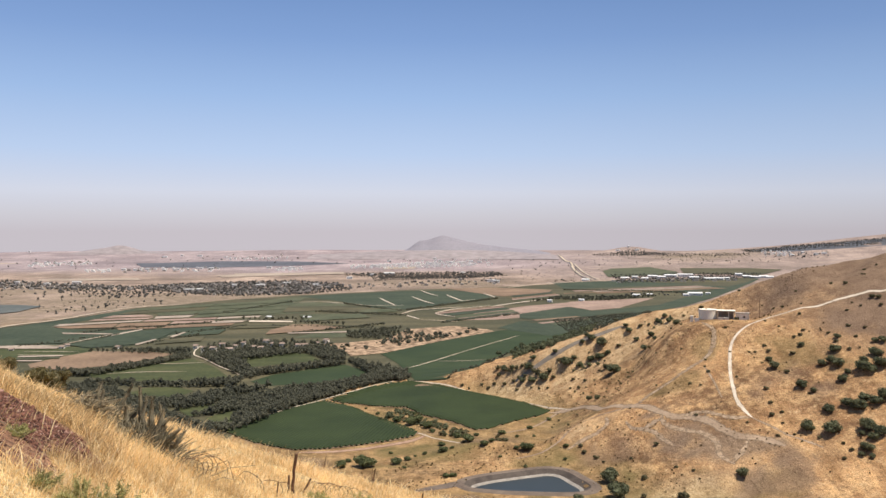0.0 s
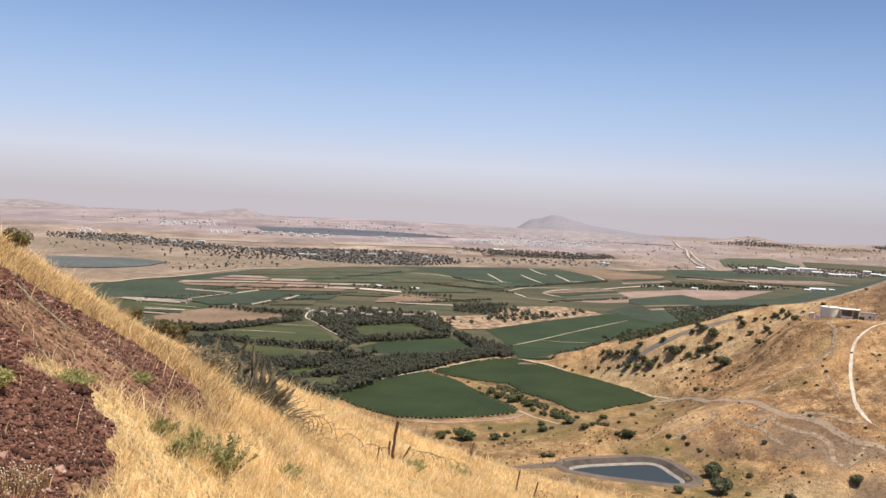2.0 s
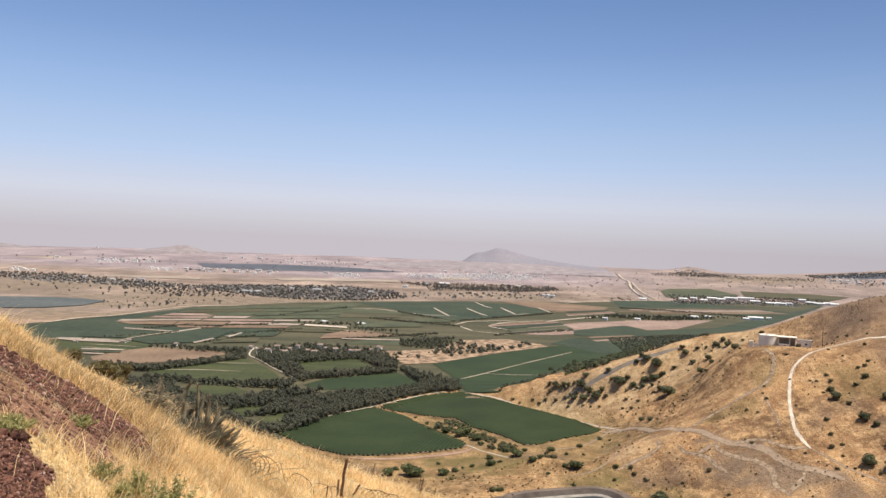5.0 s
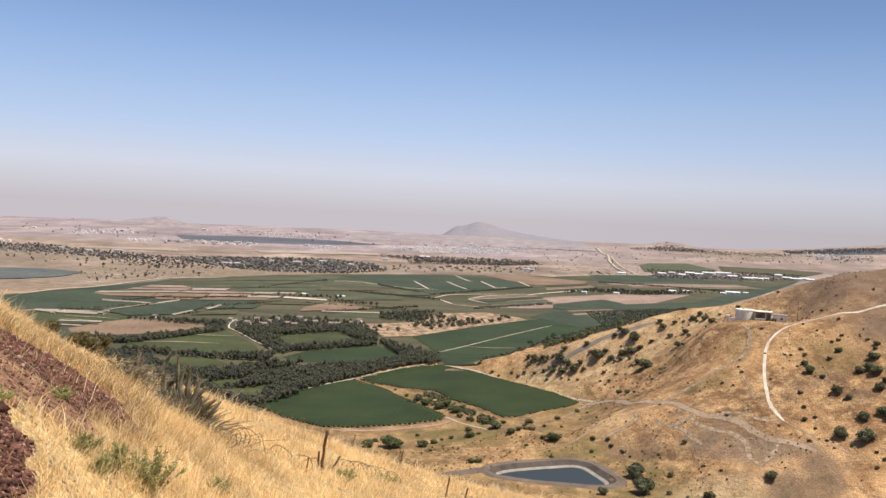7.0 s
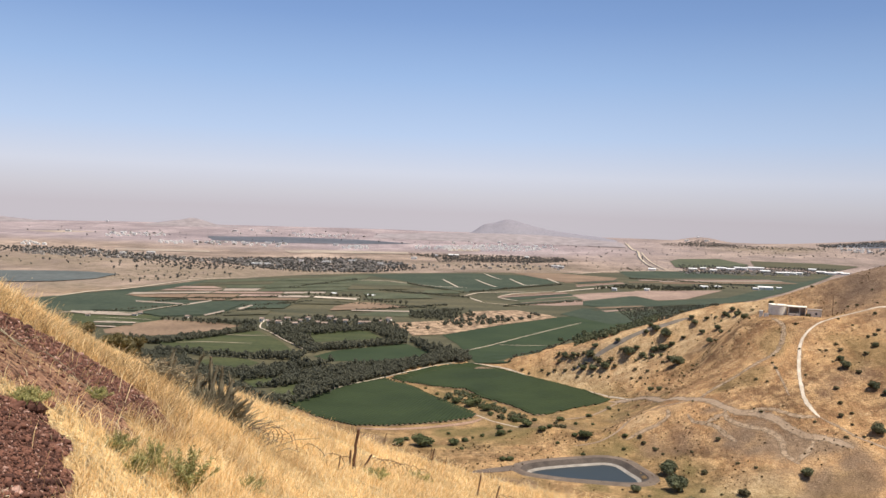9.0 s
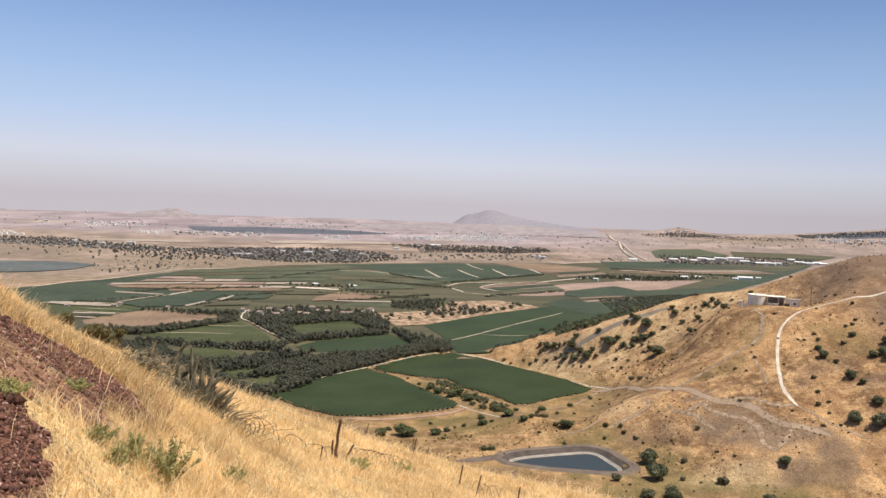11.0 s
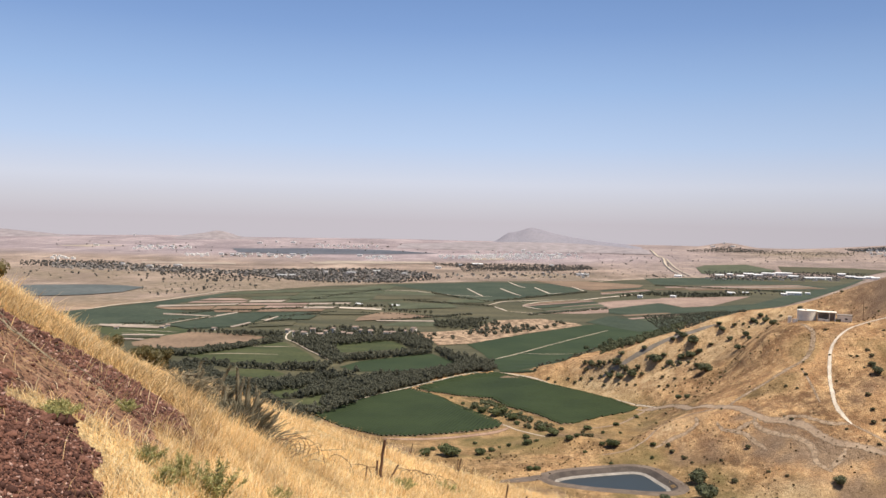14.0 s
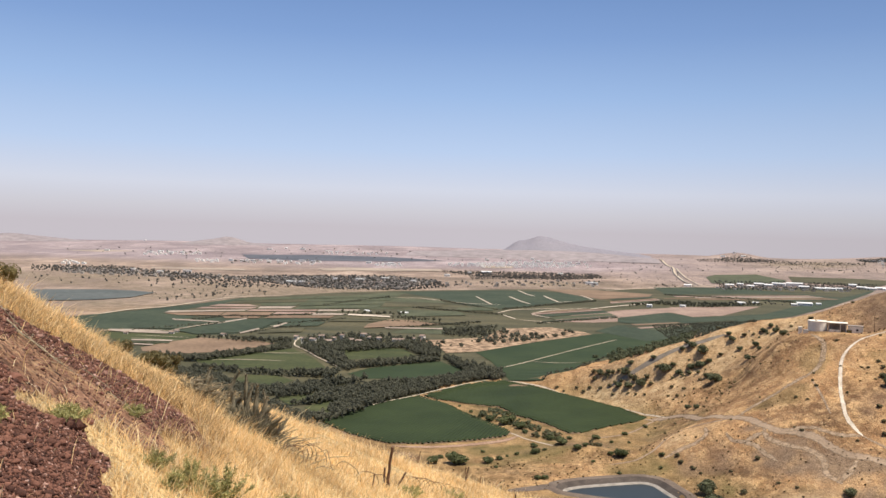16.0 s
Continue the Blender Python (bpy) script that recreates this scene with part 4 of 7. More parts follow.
# ---- vineyards ----
def vineyard(corners, label, seed, heading):
    """A block of vine rows on brown soil; every row is a part."""
    rng = np.random.default_rng(seed)
    corners = list(corners)
    cx, cy = sum(c[0] for c in corners) / len(corners), sum(c[1] for c in corners) / len(corners)
    home = thing("vineyard", cx, cy, float(lie(cx, cy)), label, "vineyard")
    soil = drape("soil", corners, BROWN_SOIL, 0.12, 14, "")
    soil.parent, soil.matrix_parent_inverse = home, home.matrix_world.inverted()
    del soil["category"]
    soil["label"] = "brown soil under the rows"
    a = radians(heading)
    along, across = Vector((math.sin(a), math.cos(a))), Vector((math.cos(a), -math.sin(a)))
    spread = [Vector(c).dot(across) for c in corners]
    at = min(spread) + 1.5
    while at < max(spread):
        cuts = []
        for (ax, ay), (bx, by) in zip(corners, corners[1:] + corners[:1]):
            p, q = Vector((ax, ay)), Vector((bx, by))
            dp, dq = p.dot(across) - at, q.dot(across) - at
            if dp * dq < 0:
                cuts.append((p + (q - p) * (dp / (dp - dq))).dot(along))
        cuts.sort()
        pieces = []
        for s0, s1 in zip(cuts[::2], cuts[1::2]):
            s0, s1 = s0 + rng.uniform(0, 2.0), s1 - rng.uniform(0, 1.5)
            n = int((s1 - s0) / 1.6)
            if n < 1:
                continue
            verts, faces = [], []
            for k in range(n + 1):
                c = across * at + along * (s0 + (s1 - s0) * k / n)
                z = float(lie(c.x, c.y))
                half, tall = (1.9 if 4 <= k <= n - 4 else 1.05) * rng.uniform(0.95, 1.05), 1.1 * rng.uniform(0.95, 1.05)
                for u, h in ((-1, 0.25), (-1.0, 0.8), (-0.25, 1.0), (0.45, 0.98), (1.0, 0.78), (0.95, 0.2)):
                    q = c + across * half * u * rng.uniform(0.85, 1.1)
                    verts.append((q.x - cx, q.y - cy, z + tall * h - home.location.z))
                if k:
                    o = 6 * k
                    faces += [(o - 6 + i, o - 5 + i, o + 1 + i, o + i) for i in range(5)]
            faces.append(tuple(range(6)))
            faces.append(tuple(range(6 * n, 6 * n + 6))[::-1])
            pieces.append((verts, faces))
        if pieces:
            v, f = join(pieces)
            part("vine_hedge", mesh_of("vine_hedge", v, f, VINE, True), None, home)
        at += 3.0


# ---- woods and windbreaks ----
def wood_meshes(rng, count, wide, tall, leaves, leaf, slim, low=0.12, stem=True):
    out = []
    for k in range(count):
        w, h = wide * rng.uniform(0.8, 1.2), tall * rng.uniform(0.8, 1.2)
        v, f = crown(rng, w * slim, h, h * low, 3, leaves, leaf)
        tv, tf = tube([(0, 0, -0.5), (0, 0, h * 0.4)], (0.25, 0.15), 4)
        v2, f2 = join([(v, f), (tv, tf)] if stem else [(v, f)])
        out.append((np.array([tuple(p) for p in v2]), f2))
    return out


def grove(name, corners, spacing, kinds, material, label, seed, size=(0.75, 1.25), patchy=0.0):
    """A stand of trees too many to count, as one mesh."""
    rng = np.random.default_rng(seed)
    verts, faces, count = [], [], 0
    for x, y in scatter(rng, list(corners), spacing):
        if patchy and float(fbm(np.array(x), np.array(y), patchy, 3, 19)) < rng.uniform(-0.25, 0.55):
            continue
        v, f = kinds[int(rng.integers(len(kinds)))]
        a, s = rng.uniform(0, 6.28), rng.uniform(*size)
        c, d = math.cos(a) * s, math.sin(a) * s
        z = float(lie(x, y))
        verts.append(np.stack([v[:, 0] * c - v[:, 1] * d + x, v[:, 0] * d + v[:, 1] * c + y, v[:, 2] * s * rng.uniform(0.85, 1.15) + z], -1))
        faces += [tuple(i + count for i in q) for q in f]
        count += len(v)
    if not verts:
        return None
    return tagged(new(name, mesh_of(name, np.concatenate(verts), faces, material)), label, "trees", kind="stuff")


_r = np.random.default_rng(5)
WINDBREAK = wood_meshes(_r, 8, 5.8, 6.4, 62, 1.2, 1.0)
TOWN = wood_meshes(_r, 6, 8.0, 5.6, 11, 3.0, 1.0, 0.0, False)
SCRUB = wood_meshes(_r, 8, 4.4, 2.3, 38, 1.0, 1.0, -0.15, False)


# ---- single trees and bushes ----
def make_tree(name, seed, wide, tall, leaves, leaf, material, label, category, group, low=0.12):
    rng = np.random.default_rng(seed)
    home = thing(name, 0, 0, 0, label, category, group)
    v, f = trunk(rng, tall * 0.75, wide * 0.035, 4, wide * 0.3)
    part("trunk", mesh_of("trunk", v, f, BARK, True), None, home)
    v, f = crown(rng, wide, tall, tall * low, 15, leaves, leaf)
    part("crown", mesh_of("crown", v, f, material), None, home)
    return home


class Nursery:
    """Makes the first tree of each of a few forms, and copies it from then on."""

    def __init__(self, forms, **spec):
        self.forms, self.spec, self.made, self.turn = forms, spec, {}, np.random.default_rng(77)

    def plant(self, x, y, size, sink=0.15):
        k = int(self.turn.integers(self.forms))
        m = pose(x, y, float(lie(x, y)) - sink, 0, 0, float(self.turn.uniform(0, 360))) @ Matrix.Scale(size, 4)
        if k not in self.made:
            self.made[k] = make_tree(seed=300 + k, **self.spec)
            self.made[k].matrix_world = m
            return self.made[k]
        ob = copy_thing(self.made[k], Matrix())
        ob.matrix_basis = m
        return ob


OAKS = Nursery(6, name="oak_tree", wide=1.0, tall=0.58, leaves=900, leaf=0.075, material=LEAF_OAK, label="round dark green oak on the dry hillside", category="tree", group="oaks on the dry slopes", low=0.02)
BUSHES = Nursery(5, name="bush", wide=1.0, tall=0.5, leaves=260, leaf=0.13, material=LEAF_SHRUB, label="dusty olive-green bush on the dry grass slope", category="bush", group="bushes on the dry slopes", low=0.0)

SCRUB_BUSHES = Nursery(5, name="bush", wide=1.0, tall=0.46, leaves=620, leaf=0.085, material=LEAF_GULLY, label="low spreading dark green bush in the dry gully", category="bush", group="bushes along the gully", low=0.0)


# ---- buildings ----
def house(x, y, long, deep, tall, turn, roof_material, label, gable=0.25, group="", wall=None, sink=0.4):
    """Walls with a door and windows under a pitched or flat roof."""
    home = thing("house", x, y, float(lie(x, y)), label, "building", group, turn)
    w = 0.25
    bm = bmesh.new()
    box_bm(bm, -long / 2, long / 2, -deep / 2, deep / 2, -sink, tall)
    part("wall", bm, wall or WHITE_WALL, home)
    bm = bmesh.new()
    e = 0.5
    rise = deep * gable
    lo = [bm.verts.new(p) for p in ((-long / 2 - e, -deep / 2 - e, tall + 0.02), (long / 2 + e, -deep / 2 - e, tall + 0.02), (long / 2 + e, deep / 2 + e, tall + 0.02), (-long / 2 - e, deep / 2 + e, tall + 0.02))]
    hi = [bm.verts.new(p) for p in ((-long / 2 - e, -deep * 0.02, tall + rise + 0.25), (long / 2 + e, -deep * 0.02, tall + rise + 0.25), (long / 2 + e, deep * 0.02, tall + rise + 0.25), (-long / 2 - e, deep * 0.02, tall + rise + 0.25))]
    for q in ((lo[3], lo[2], lo[1], lo[0]), (hi[0], hi[1], hi[2], hi[3]), (lo[0], lo[1], hi[1], hi[0]), (lo[1], lo[2], hi[2], hi[1]), (lo[2], lo[3], hi[3], hi[2]), (lo[3], lo[0], hi[0], hi[3])):
        bm.faces.new(q)
    part("roof", bm, roof_material, home)
    for k in range(max(2, int(long / 5))):
        u = -long / 2 + (k + 0.5) * long / max(2, int(long / 5))
        bm = bmesh.new()
        if k == 1:
            box_bm(bm, u - 0.6, u + 0.6, -deep / 2 - 0.06, -deep / 2 + 0.05, 0, 2.1)
            part("door", bm, DARK_OPENING, home)
        else:
            box_bm(bm, u - 0.7, u + 0.7, -deep / 2 - 0.06, -deep / 2 + 0.05, tall * 0.4, tall * 0.75)
            part("window", bm, DARK_OPENING, home)
    return home


def water_tank(x, y, turn):
    """A round concrete cistern beside an open pump shelter and a flat annex."""
    z = float(lie(x, y))
    home = thing("water_tank", x, y, z, "cream round concrete water tank with an open pump shelter", "water tank", turn=turn)

    def drum(name, cx, cy, rad, z0, z1, material, label="", on=None):
        bm = bmesh.new()
        bmesh.ops.create_cone(bm, cap_ends=True, segments=48, radius1=rad, radius2=rad, depth=z1 - z0, matrix=Matrix.Translation((cx, cy, (z0 + z1) / 2)))
        return part(name, bm, material, on or home, label)

    def block(name, x0, x1, y0, y1, z0, z1, material, label="", bevel=0.06, on=None):
        return part(name, box_bm(bmesh.new(), x0, x1, y0, y1, z0, z1, bevel), material, on or home, label)

    cistern = drum("cistern", -11.4, 6, 6.8, -3, 7.0, CONCRETE)
    drum("rim", -11.4, 6, 7.0, 6.75, 7.1, CONCRETE, "pale rim slab", cistern)
    drum("hatch", -12.5, 5, 0.8, 7.1, 7.6, GREY_CONCRETE, "", cistern)
    block("canopy", -5.0, 8.6, -0.6, 9.0, 6.3, 6.85, CONCRETE, "flat pale concrete canopy")
    # darker than the cream walls: the canopy's shade put into its colour
    block("back_wall", -4.4, 8.0, 6.5, 7.0, -2, 6.3, GREY_CONCRETE, "recessed wall with canopy shade in its brown-grey colour")
    for u in (-3.9, 3.8, 7.6):
        block("column", u - 0.22, u + 0.22, -0.2, 0.25, -2, 6.3, CONCRETE)
    block("low_wall", -3.6, 3.4, -0.9, -0.5, -2, 1.7, CONCRETE)
    block("pump", 0.2, 2.2, 2.0, 3.6, 0.0, 1.9, DARK_OPENING, "dark pump in the shelter", 0.2)
    annex = block("annex", 8.8, 18.7, 1.0, 7.5, -3, 4.9, CONCRETE, "pale cream annex")
    block("annex_roof", 8.6, 19.0, 0.7, 7.8, 4.92, 5.3, GREY_CONCRETE, "", 0.06, annex)
    block("door", 10.2, 11.4, 0.93, 1.05, 0.0, 2.2, DARK_OPENING, "", 0.02, annex)
    block("window", 14.2, 15.8, 0.93, 1.05, 1.6, 2.9, DARK_OPENING, "", 0.02, annex)
    block("valve_house", -24.4, -21.8, -1.0, 1.8, -3, 2.2, CONCRETE, "small cream valve house")
    block("terrace_wall", -21.0, -17.6, -3.4, -2.9, -3, 0.8, CONCRETE)
    v, f = tube([(26, 2, -3), (26, 2, 16)], (0.22, 0.12), 6)
    part("mast", mesh_of("mast", v, f, RUST), None, home, "thin rusty mast")
    for k in range(3):
        v, f = tube([(25.2, 2, 10 + 2.2 * k), (26.8, 2, 10 + 2.2 * k)], (0.08, 0.08), 4)
        part("crossbar", mesh_of("crossbar", v, f, RUST), None, home)
    return home


def closed_curve(corners, step):
    c = list(corners)
    p = [Vector((x, y, 0)) for x, y in [c[-1], *c, c[0], c[1]]]
    out = []
    for a, b, d, e in zip(p, p[1:], p[2:], p[3:]):
        n = max(2, int((d - b).length / step))
        for k in range(n):
            t = k / n
            out.append(0.5 * (2 * b + (d - a) * t + (2 * a - 5 * b + 4 * d - e) * t * t + (3 * b - a - 3 * d + e) * t ** 3))
    return out


def pond(corners):
    """A reservoir dug into the flat: water inside a pale rim and a dark inner bank that climbs to a gravel crest."""
    line = closed_curve(corners, 3.0)
    n = len(line)
    cx, cy = sum(p.x for p in line) / n, sum(p.y for p in line) / n
    turn = sum((a.x - cx) * (b.y - cy) - (b.x - cx) * (a.y - cy) for a, b in zip(line, line[1:]))
    sign = 1 if turn > 0 else -1
    level = 1.6
    home = thing("pond", cx, cy, level, "dark irrigation pond inside steep lined banks", "pond")
    normals = []
    for k in range(n):
        d = line[(k + 2) % n] - line[k - 2]
        normals.append(Vector((d.y, -d.x, 0)).normalized() * sign)

    def ring(out, z):
        return [(p.x + q.x * out - cx, p.y + q.y * out - cy, (float(lie(p.x + q.x * out, p.y + q.y * out)) - 0.25 - level) if z is None else z) for p, q in zip(line, normals)]

    def band(name, a, b, material, label):
        faces = [(k, n + k, n + (k + 1) % n, (k + 1) % n) for k in range(n)]
        if sign < 0:
            faces = [f[::-1] for f in faces]
        part(name, mesh_of(name, a + b, faces, material), None, home, label)

    part("water", mesh_of("water", ring(0.3, 0.0), [tuple(range(n)) if sign > 0 else tuple(range(n))[::-1]], POND_WATER), None, home, "still dark blue-grey water")
    band("rim", ring(0.0, -0.1), ring(2.6, 0.8), RIM, "pale dried rim")
    band("inner_bank", ring(2.6, 0.8), ring(6.6, 2.85), LINER, "dark inner bank")
    band("bank_crest", ring(6.6, 2.85), ring(10.0, 2.9), CREST_SOIL, "gravel crest of the bank")
    band("outer_bank", ring(10.0, 2.9), ring(14, None), CREST_SOIL, "brown outer bank")
    return home


def far_ridge(x, y, profile, deep, base, material, label, seed):
    """A far hill whose skyline follows a profile of (aside, height), running out on the plain before and behind."""
    us, hs = np.array([p[0] for p in profile], float), np.array([p[1] for p in profile], float)
    n, m = 90, 12
    u = np.linspace(us[0], us[-1], n)
    h = np.interp(u, us, hs)
    h = np.convolve(np.pad(h, 2, mode="edge"), np.ones(5) / 5, mode="valid")
    verts, faces = [], []
    for i in range(m + 1):
        t = 2.0 * i / m - 1
        rough = 1 + 0.03 * fbm(u / 60.0, np.full(n, 3.0 * t), 1.0, 3, seed)
        z = h * (1 - abs(t)) ** 1.15 * rough - 14 * abs(t) ** 4
        verts += [(float(a), t * deep, float(b)) for a, b in zip(u, z)]
    for i in range(m):
        for j in range(n - 1):
            faces.append((i * n + j, i * n + j + 1, (i + 1) * n + j + 1, (i + 1) * n + j))
    ob = tagged(new("far_hill", mesh_of("far_hill", verts, faces, material, True)), label, "hill", kind="structure")
    ob.matrix_world = pose(x, y, base, 0, 0, -math.degrees(math.atan2(x, y)))
    return ob


TUFT = []
for _k in range(6):
    _v, _f = crown(_r, 1.0, 0.55, -0.1, 0, 16, 0.42)
    TUFT.append((np.array([tuple(p) for p in _v]), _f))


def hamlet(corners, spacing, seed, wall=None):
    """Far pale houses among town trees, too many and too far to count, as one mesh."""
    rng = np.random.default_rng(seed)
    bm = bmesh.new()
    for x, y in scatter(rng, list(corners), spacing):
        z, w, d, h = float(lie(x, y)), rng.uniform(2.5, 7), rng.uniform(2.5, 4.5), rng.uniform(2.5, 5.5)
        box_bm(bm, x - w, x + w, y - d, y + d, z - 0.5, z + h)
        box_bm(bm, x - w * 0.5, x + w * 0.4, y - d * 0.8, y + d * 0.5, z + h + 0.004, z + h + rng.uniform(0.4, 2.6))
    me = bpy.data.meshes.new("far_houses")
    bm.to_mesh(me)
    bm.free()
    me.materials.append(wall or TOWN_WALL)
    return tagged(new("far_houses", me), "pale flat-roofed houses far across the plain", "houses", kind="stuff")


# ---- what stands in the valley, on the plain and on the far hill ----
vineyard(((-163, 628), (-145, 676), (-124, 715), (-104, 746), (-86, 738), (-63, 690), (-41, 653), (-22, 622), (-17, 612), (-22, 603), (-38, 596), (-61, 586), (-80, 577), (-103, 574), (-136, 595)), "dense dark green vineyard trained in straight rows", 3, 14)
vineyard(((-102, 748), (-84, 787), (-60, 822), (-35, 838), (-4, 812), (22, 783), (47, 757), (70, 730), (88, 697), (80, 679), (59, 661), (32, 630), (23, 627), (11, 648), (-3, 666), (-16, 679), (-32, 716), (-57, 727), (-78, 740)), "dense dark green vineyard beyond a scrub-lined gully", 4, 32)
grove("tree_belt", ((-364, 819), (-302, 784), (-258, 723), (-212, 673), (-164, 615), (-170, 593), (-219, 638), (-280, 701), (-356, 795)), 4.4, WINDBREAK, LEAF_WOOD, "tree belt at the foot of the near slope", 100, (0.75, 1.25), 0.0)
grove("tree_belt", ((-289, 1018), (-211, 1031), (-149, 1041), (-160, 1115), (-233, 1138), (-306, 1090)), 8.5, WINDBREAK, LEAF_WOOD, "trees among village houses", 101, (0.75, 1.25), 0.0)
grove("tree_belt", ((-139, 680), (-126, 713), (-108, 756), (-78, 818), (-41, 853), (-38, 871), (-69, 848), (-120, 803), (-158, 774), (-183, 744), (-189, 708), (-172, 698), (-142, 718)), 3.7, WINDBREAK, LEAF_WOOD, "dense grey-green wood below the hillside", 102, (0.75, 1.25), 0.0)
grove("tree_belt", ((-160, 642), (-140, 696), (-126, 723), (-105, 750), (-85, 795), (-61, 832), (-38, 855), (-40, 888), (-64, 878), (-89, 837), (-111, 791), (-132, 757), (-147, 729), (-168, 674)), 3.4, WINDBREAK, LEAF_WOOD, "edge of the grey-green wood along the vineyard track", 150, (0.7, 1.1), 0.0)
grove("tree_belt", ((-224, 728), (-213, 761), (-193, 787), (-164, 800), (-187, 759), (-197, 721), (-221, 701)), 3.8, WINDBREAK, LEAF_WOOD, "dense grey-green wood", 103, (0.75, 1.25), 0.0)
grove("tree_belt", ((-204, 676), (-179, 688), (-166, 718), (-176, 717), (-196, 683)), 3.7, WINDBREAK, LEAF_WOOD, "tree belt between small fields", 104, (0.75, 1.25), 0.0)
grove("tree_belt", ((-218, 663), (-189, 642), (-162, 622), (-148, 639), (-137, 669), (-147, 674), (-157, 638), (-180, 643)), 4.1, WINDBREAK, LEAF_WOOD, "tree belt below the hillside brow", 105, (0.75, 1.25), 0.0)
grove("tree_belt", ((-418, 872), (-363, 865), (-333, 916), (-295, 993), (-300, 997), (-339, 932), (-370, 883), (-422, 887)), 3.7, WINDBREAK, LEAF_WOOD, "dark windbreak along a brown field", 106, (0.75, 1.25), 0.0)
grove("tree_belt", ((-353, 828), (-294, 810), (-254, 806), (-199, 810), (-201, 843), (-246, 816), (-291, 817), (-331, 831)), 4.1, WINDBREAK, LEAF_WOOD, "dark windbreak between fields", 107, (0.75, 1.25), 0.0)
grove("tree_belt", ((-286, 730), (-233, 707), (-214, 729), (-232, 737), (-268, 738)), 4.1, WINDBREAK, LEAF_WOOD, "dark windbreak below the brow", 108, (0.75, 1.25), 0.0)
grove("tree_belt", ((-286, 999), (-196, 850), (-190, 869), (-233, 970), (-169, 1033), (-133, 973), (-112, 963), (-117, 1007), (-148, 1083), (-186, 1050), (-284, 1014)), 4.4, WINDBREAK, LEAF_WOOD, "trees round a farm village", 109, (0.75, 1.25), 0.0)
grove("tree_belt", ((-195, 868), (-159, 895), (-109, 942), (-117, 953), (-163, 918), (-199, 885)), 3.7, WINDBREAK, LEAF_WOOD, "windbreak between fields", 110, (0.75, 1.25), 0.0)
grove("tree_belt", ((-107, 963), (-71, 865), (-40, 834), (-32, 851), (-43, 886), (-75, 919), (-101, 964)), 3.6, WINDBREAK, LEAF_WOOD, "thick tree belt beside the green field", 111, (0.75, 1.25), 0.0)
grove("tree_belt", ((-128, 1169), (-81, 1177), (-63, 1292), (-121, 1259), (-142, 1219)), 7.0, WINDBREAK, LEAF_WOOD, "small wood beside the dry knoll", 112, (0.75, 1.25), 0.0)
grove("tree_belt", ((-242, 1363), (-157, 1346), (-158, 1359), (-235, 1377)), 8.0, WINDBREAK, LEAF_WOOD, "far hedge of trees", 113, (0.75, 1.25), 0.0)
grove("tree_belt", ((-438, 1045), (-306, 1015), (-313, 1050), (-390, 1053)), 7.0, WINDBREAK, LEAF_WOOD, "hedge of trees beyond a brown field", 114, (0.75, 1.25), 0.0)
grove("tree_belt", ((-344, 1416), (-252, 1416), (-216, 1433), (-295, 1439)), 10.0, WINDBREAK, LEAF_WOOD, "far hedge of trees", 115, (0.75, 1.25), 0.0)
grove("tree_belt", ((226, 1839), (354, 1812), (490, 1932), (428, 1932), (245, 1889)), 9.0, WINDBREAK, LEAF_WOOD, "far tree belt beside a stubble field", 116, (0.75, 1.25), 0.0)
grove("tree_belt", ((183, 1772), (237, 1827), (241, 1857), (186, 1795)), 9.0, WINDBREAK, LEAF_WOOD, "far trees round a farm", 117, (0.75, 1.25), 0.0)
grove("scrub", ((-49, 661), (-26, 641), (-4, 611), (18, 578), (11, 624), (-14, 669), (-33, 702)), 4.2, SCRUB, LEAF_OAK, "green scrub along the gully", 118, (0.4, 1.5), 14.0)
grove("scrub", ((-4, 602), (16, 571), (38, 567), (59, 601), (37, 609), (13, 628)), 5.0, SCRUB, LEAF_SHRUB, "olive scrub along the gully", 119, (0.4, 1.5), 14.0)
grove("scrub", ((47, 797), (85, 761), (80, 760), (52, 783)), 6.0, SCRUB, LEAF_SHRUB, "low scrub beside the road", 120, (1.0, 2.0), 0.0)
grove("scrub", ((63, 765), (98, 744), (99, 748), (71, 764)), 5.0, SCRUB, LEAF_SHRUB, "low scrub beside the road", 121, (1.0, 2.0), 0.0)
grove("scrub", ((106, 746), (123, 749), (158, 752), (209, 744), (203, 723), (167, 727), (129, 726)), 6.5, SCRUB, LEAF_OAK, "dark scrub scattered over the spur", 122, (0.25, 1.3), 22.0)
grove("scrub", ((86, 1058), (131, 1113), (199, 1267), (250, 1366), (227, 1286), (102, 775), (75, 813)), 7.0, SCRUB, LEAF_OAK, "dark scrub at the edge of the green field", 123, (1.0, 2.2), 0.0)
grove("scrub", ((-162, 1126), (-54, 1278), (66, 1286), (-2, 1166), (-72, 1043), (-121, 1045)), 10.0, SCRUB, LEAF_WOOD, "scattered scrub on a dry knoll", 124, (0.7, 2.6), 60.0)
grove("scrub", ((68, 735), (131, 709), (182, 630), (176, 544), (138, 531), (98, 614), (58, 615)), 11.0, SCRUB, LEAF_SHRUB, "scattered low scrub on the dry hill", 125, (0.25, 0.8), 30.0)
grove("scrub", ((-275, 1340), (-109, 1322), (-108, 1307), (-271, 1324)), 5.0, SCRUB, LEAF_WOOD, "thin dark hedge between fields", 126, (0.5, 1.3), 0.0)
grove("scrub", ((-239, 1588), (-64, 1514), (-64, 1494), (-236, 1565)), 5.0, SCRUB, LEAF_WOOD, "thin dark hedge between fields", 127, (0.5, 1.3), 0.0)
